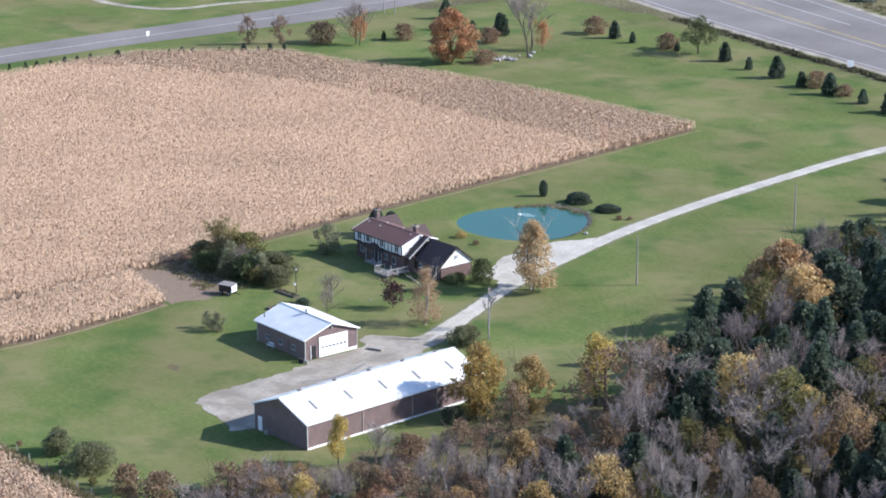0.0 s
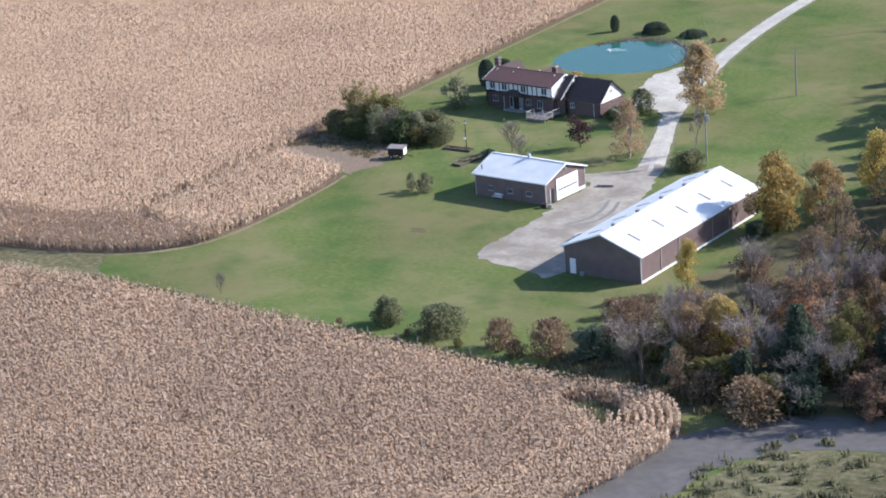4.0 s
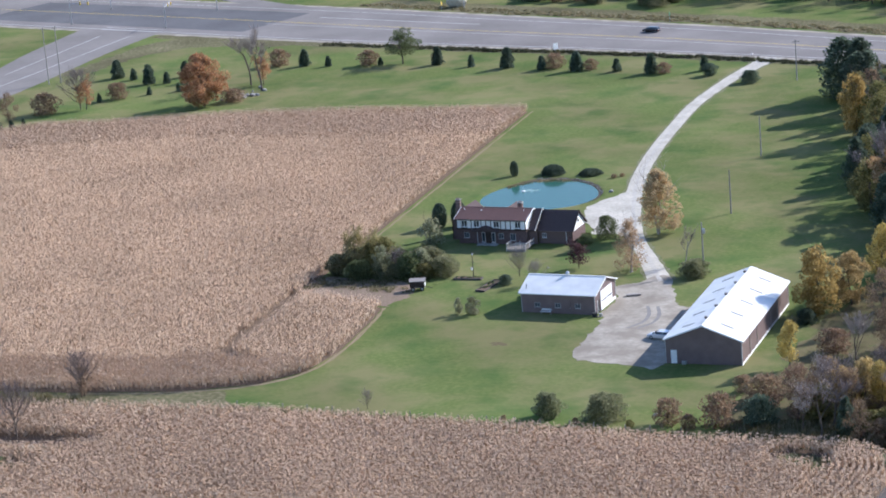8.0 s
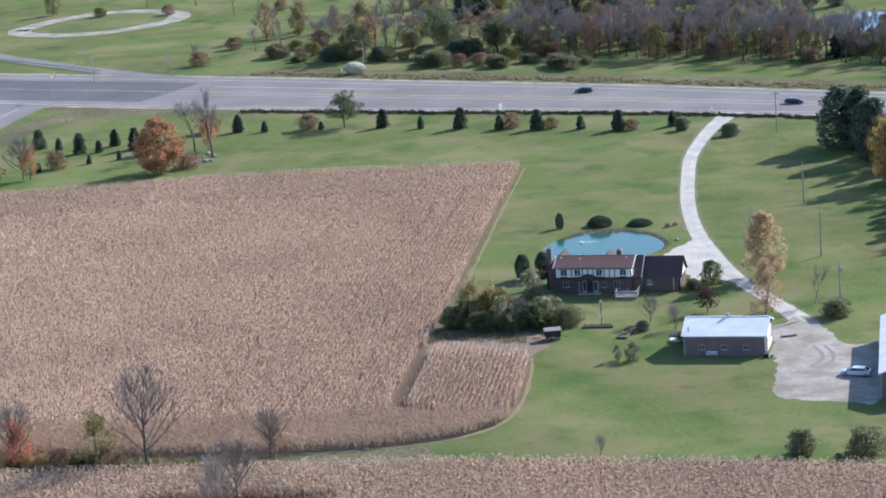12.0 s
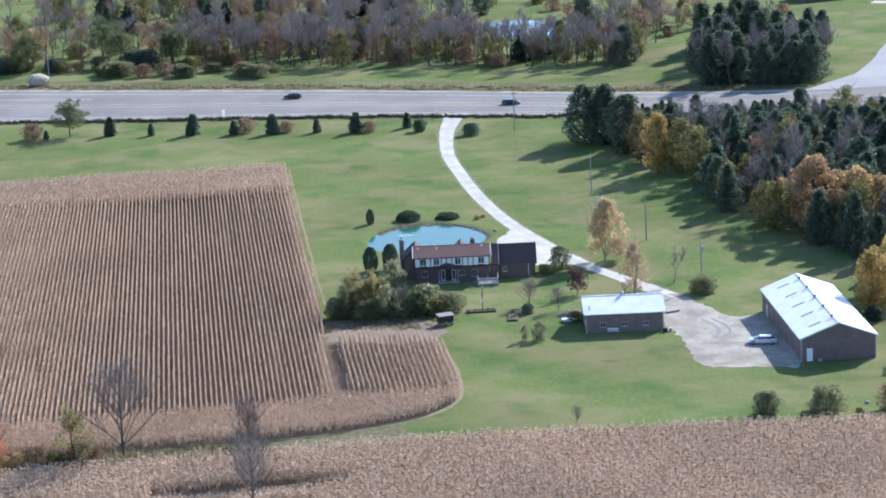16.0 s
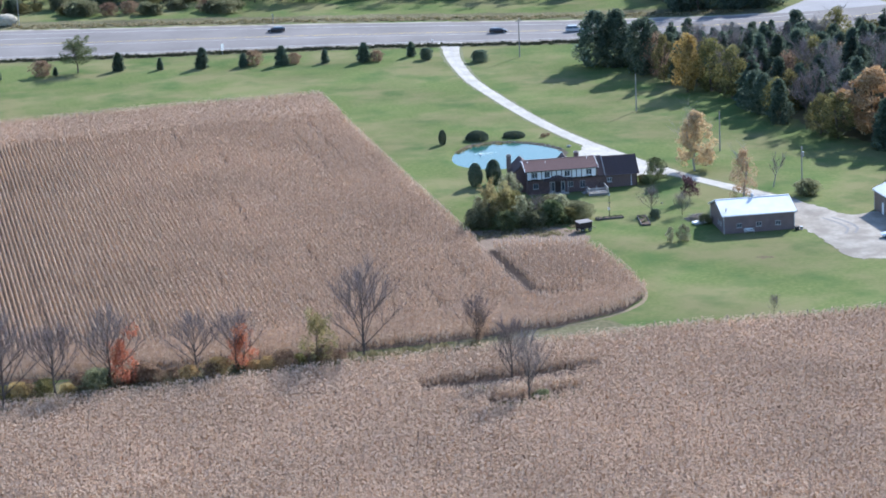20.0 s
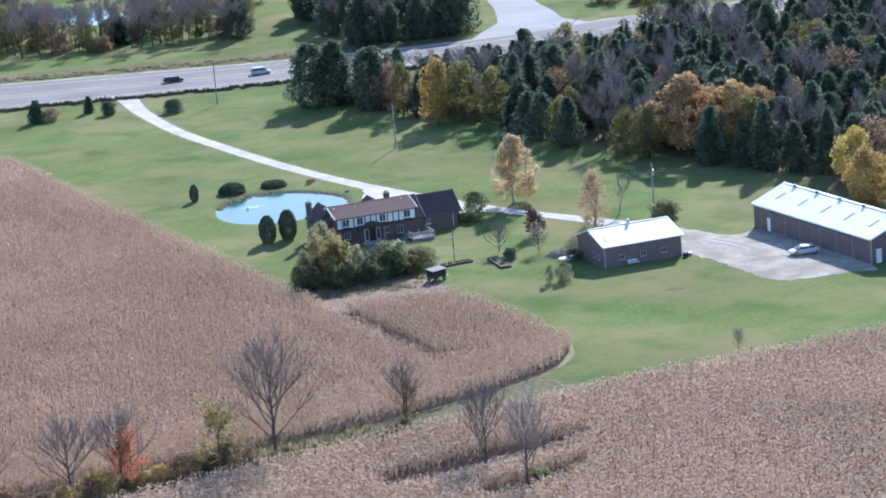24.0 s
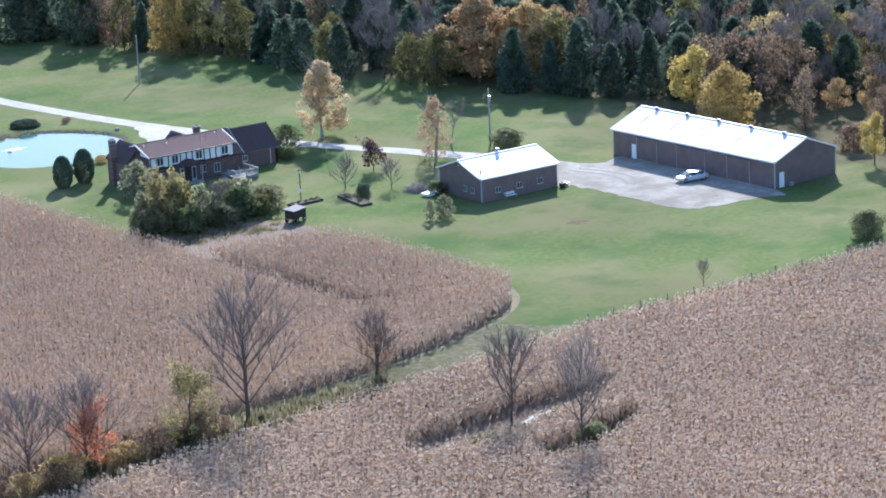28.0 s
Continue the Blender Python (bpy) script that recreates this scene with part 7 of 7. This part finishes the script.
tub(34.9, -39.6, 0.3, 0.45, GALV, "small metal tub by the shed corner")


def board_stack(x, y, rz, w, d, k, mat, label):
    b = thing("board_stack", label, "stack", pose(x, y, 0, 0, 0, rz))
    part("bearer", boxed(-w * 0.35 - 0.05, -w * 0.35 + 0.05, -d / 2, d / 2, 0, 0.1), GREY_WOOD, b)
    part("bearer", boxed(w * 0.35 - 0.05, w * 0.35 + 0.05, -d / 2, d / 2, 0, 0.1), GREY_WOOD, b)
    for i in range(k):
        o = sr.uniform(-0.06, 0.06)
        part("board", boxed(-w / 2 + o, w / 2 + o, -d / 2, d / 2, 0.1 + i * 0.09, 0.18 + i * 0.09), mat, b)


board_stack(19.0, -30.4, 15, 2.4, 1.3, 4, WHITE, "low stack of white boards beside the shed")
board_stack(36.3, -27.8, 25, 2.4, 0.8, 3, GREY_WOOD, "weathered timber lying on the gravel")


def far_house(x, y, rz, w, d, label, roof_mat):
    h = thing("far_house", label, "house", pose(x, y, 0, 0, 0, rz))
    for y0, y1 in ((-d / 2, -d / 2 + 0.25), (d / 2 - 0.25, d / 2)):
        part("wall", boxed(-w / 2, w / 2, y0, y1, 0, 2.9), BRICK, h)
    for xx in (-w / 2, w / 2 - 0.25):
        gable_wall(h, "gable_wall", "x", xx, 0.25, -d / 2 + 0.26, d / 2 - 0.26, 0, 2.9, 0, 5.0, BRICK)
    roof_pair(h, -w / 2 - 0.4, w / 2 + 0.4, -d / 2 - 0.5, d / 2 + 0.5, 2.75, 0, 5.3, 0.15, roof_mat, 14)
    part("chimney", boxed(w * 0.2, w * 0.2 + 0.8, -0.4, 0.4, 4.6, 6.2), BRICK, h)
    for k in range(4):
        window(h, -0.6, 0.6, 0.9, 2.1, (-w / 2 + w * (k + 0.5) / 4, -d / 2 - 0.02, 0), label="")
    return h


far_house(121, 352, 20, 19, 11, "low brick house with grey roof beyond the road", SHINGLE_RED)
far_house(129, 364, 110, 10, 8, "side wing of a brick house beyond the road", SHINGLE_RED)
far_house(-30, 312, -12, 26, 10, "brick house among trees beyond the road", SHINGLE_DARK)
ribbon("house_drive", [(134, 338), (155, 328)], [5, 5], 0.05, DRIVE, "pale concrete drive of the far house", "driveway")
def guard_rail(p, q):
    """A steel barrier of two beams on short posts between two plan points."""
    p, q = Vector((*p, 0)), Vector((*q, 0))
    g = thing("guard_rail", "grey steel guard rail beside the turning road", "guard rail", pose(p.x, p.y, 0, 0, 0, math.degrees(math.atan2(q.y - p.y, q.x - p.x))))
    length = (q - p).length
    for i in range(int(length / 4) + 1):
        part("post", boxed(i * 4 - 0.08, i * 4 + 0.08, -0.08, 0.08, 0, 0.82), GREY_WOOD, g)
    part("beam", boxed(0, length, -0.17, -0.09, 0.45, 0.62, bevel=0.02), GALV, g)
    part("beam", boxed(0, length, -0.17, -0.09, 0.66, 0.83, bevel=0.02), GALV, g)


guard_rail((-240, 294), (-193.5, 263.5))


def street_lamp(x, y, rz, height=9.5):
    s = thing("street_lamp", "tall grey street lamp beside the main road", "street lamp", pose(x, y, 0, 0, 0, rz), "street lamps at the crossing")
    part("post", tube(bmesh.new(), (0, 0, 0), (0, 0, height), 0.12, 0.07, 8), GALV, s)
    part("arm", tube(bmesh.new(), (0, 0, height - 0.1), (2.2, 0, height + 0.35), 0.05, 0.04, 6), GALV, s)
    part("lamp_head", boxed(1.9, 2.7, -0.16, 0.16, height + 0.28, height + 0.44, bevel=0.04), GALV, s)


street_lamp(-108.4, 244.5, 200)
street_lamp(-172, 262, 200)
# loop of pale track west of the side road
ribbon("loop_track", [(-203, 150), (-216, 118), (-219, 100), (-232, 92), (-250, 92), (-275, 105)], [2.6, 2.6], 0.04, GRAVEL, "pale gravel loop track beside the side road", "track", 0.15)


GREY_TRACK = material("damp grey gravel", [(0.17, 0.16, 0.145), (0.25, 0.235, 0.215)], 1.2, 0.95, 0.1, 30.0, spread=0.9)
for o in (0.0, 1.7):
    ribbon("tyre_mark", [(40.5 + o, -33), (42.2 + o, -37.5), (42.6 + o, -41.5), (41.2 + o, -45)], [0.5, 0.7, 0.4], 0.041, GREY_TRACK, "dark tyre mark in the gravel yard", "tyre mark", 0.05, step=0.6)
sheet("bare_patch", [(-27.5, -112.6), (-25, -111.6), (-22.5, -111.5), (-24, -113), (-26.4, -113.6)], 0.03, DRIVE, "pale bare patch in the hollow in the corn", "ground patch", rag=0.2, step=0.7)


# ---- rough growth ----
def tufts(name, centres, h, count, mat, seed, label, size=0.16):
    """Grass and weed blades round plan points, as one object."""
    rng = np.random.default_rng(seed)
    c = np.array(centres, float)[rng.integers(0, len(centres), count)]
    base = np.concatenate([c[:, :2] + rng.normal(0, 0.45, (count, 2)), c[:, 2:3]], 1)
    a = rng.uniform(0, 2 * np.pi, count)
    side = np.stack([np.cos(a), np.sin(a), 0 * a], 1) * (size * rng.uniform(0.4, 1, count))[:, None]
    tip = base + np.stack([rng.normal(0, 0.12, count), rng.normal(0, 0.12, count), h * rng.uniform(0.4, 1.1, count)], 1)
    t = np.stack([base - side, base + side, tip], 1).reshape(-1, 3)
    return tagged(new(name, flat_mesh(name, t, 3, mat)), label, "weeds", kind="stuff")


WEED = leaves("dry weeds and grass", [(0.12, 0.12, 0.05), (0.22, 0.19, 0.1), (0.34, 0.28, 0.18)], 0.0)
tr = random.Random(17)
tufts("boundary_weeds", [(-4 + i * 0.35, -92.6 + tr.uniform(-0.9, 0.7), 0) for i in range(270)], 0.8, 9000, WEED, 3, "dry weeds along the field boundary")
tufts("hedgerow_weeds", [(-30 - i * 0.4, -94 - (i / 190) ** 1.3 * 9 + tr.uniform(-2.2, 2.2), 0) for i in range(190)], 1.0, 6000, WEED, 4, "dry weeds under the hedgerow trees")
hollow = np.random.default_rng(44).uniform((-43, -129), (-15, -109), (900, 2))
hollow = hollow[inside(hollow[:, 0], hollow[:, 1], PITS[0]) | inside(hollow[:, 0], hollow[:, 1], PITS[1])]
tufts("hollow_weeds", [(x, y, 0) for x, y in hollow if y < -113 + (x + 28) * 0.1], 0.45, 4000, WEED, 5, "weeds in the hollow in the corn", 0.15)
tufts("thicket_weeds", [(tr.uniform(-22, -2), tr.uniform(-31, -24), 0) for i in range(70)], 0.4, 2200, WEED, 6, "dry weeds beside the thicket")
tufts("verge_weeds", [(*on_road(-150 + i * 0.7, tr.uniform(3.5, 9), 1), 0) for i in range(330)], 0.6, 9000, WEED, 7, "rough grass along the far verge", 0.3)
tufts("verge_weeds", [(*on_road(-120 + i * 0.8, tr.uniform(-5.5, -3), -1), 0) for i in range(250)], 0.8, 9000, ROUGH_GRASS, 8, "rough grass along the near verge", 0.3)
tufts("pond_reeds", [(POND[0] + (pond_radius(a) + tr.uniform(-0.6, 0.8)) * math.cos(a), POND[1] + (pond_radius(a) + tr.uniform(-0.6, 0.8)) * math.sin(a), -0.35) for a in (tr.uniform(1.3, 2.6) for i in range(50))], 0.4, 700, WEED, 9, "brown reeds along the pond's far edge")


def brush_pile(x, y, r, seed):
    """A heap of cut twigs."""
    rng = np.random.default_rng(seed)
    k = 900
    a = rng.uniform(0, 2 * np.pi, k)
    d = r * np.sqrt(rng.random(k))
    z = 1.1 * (1 - (d / r) ** 2) * rng.random(k)
    p = np.stack([x + d * np.cos(a), y + d * np.sin(a) * 0.8, z + 0.02], 1)
    v = rng.normal(size=(k, 3)) * (0.55, 0.55, 0.16)
    s = rng.normal(size=(k, 3)) * 0.03
    q = p + v
    q[:, 2] = np.maximum(q[:, 2], 0.03)
    t = np.stack([p - s, p + s, q], 1).reshape(-1, 3)
    t[:, 2] = np.maximum(t[:, 2], 0.01)
    return tagged(new("brush_pile", flat_mesh("brush_pile", t, 3, TWIG)), "heap of cut grey branches beside the shed", "brush pile", kind="stuff")


brush_pile(19.4, -27.0, 1.9, 12)

tufts("bank_weeds", [(102.5 + tr.random() * 42, -106 - tr.random() * 40 + tr.random() * 14, 0) for i in range(500)], 0.8, 9000, LEAF_SAGE, 21, "weeds and low scrub on the bank beside the track", 0.22)
tufts("clearing_weeds", [(tr.uniform(80.4, 87.4), tr.uniform(-100.6, -96.6), 0) for i in range(60)], 0.6, 1500, LEAF_SAGE, 22, "green weeds in the clearing in the corn", 0.14)
tufts("woods_edge_weeds", [(tr.uniform(70, 98), tr.uniform(-93.5, -84), 0) for i in range(160)], 0.9, 5000, WEED, 23, "dry weeds between the corn and the woods", 0.18)
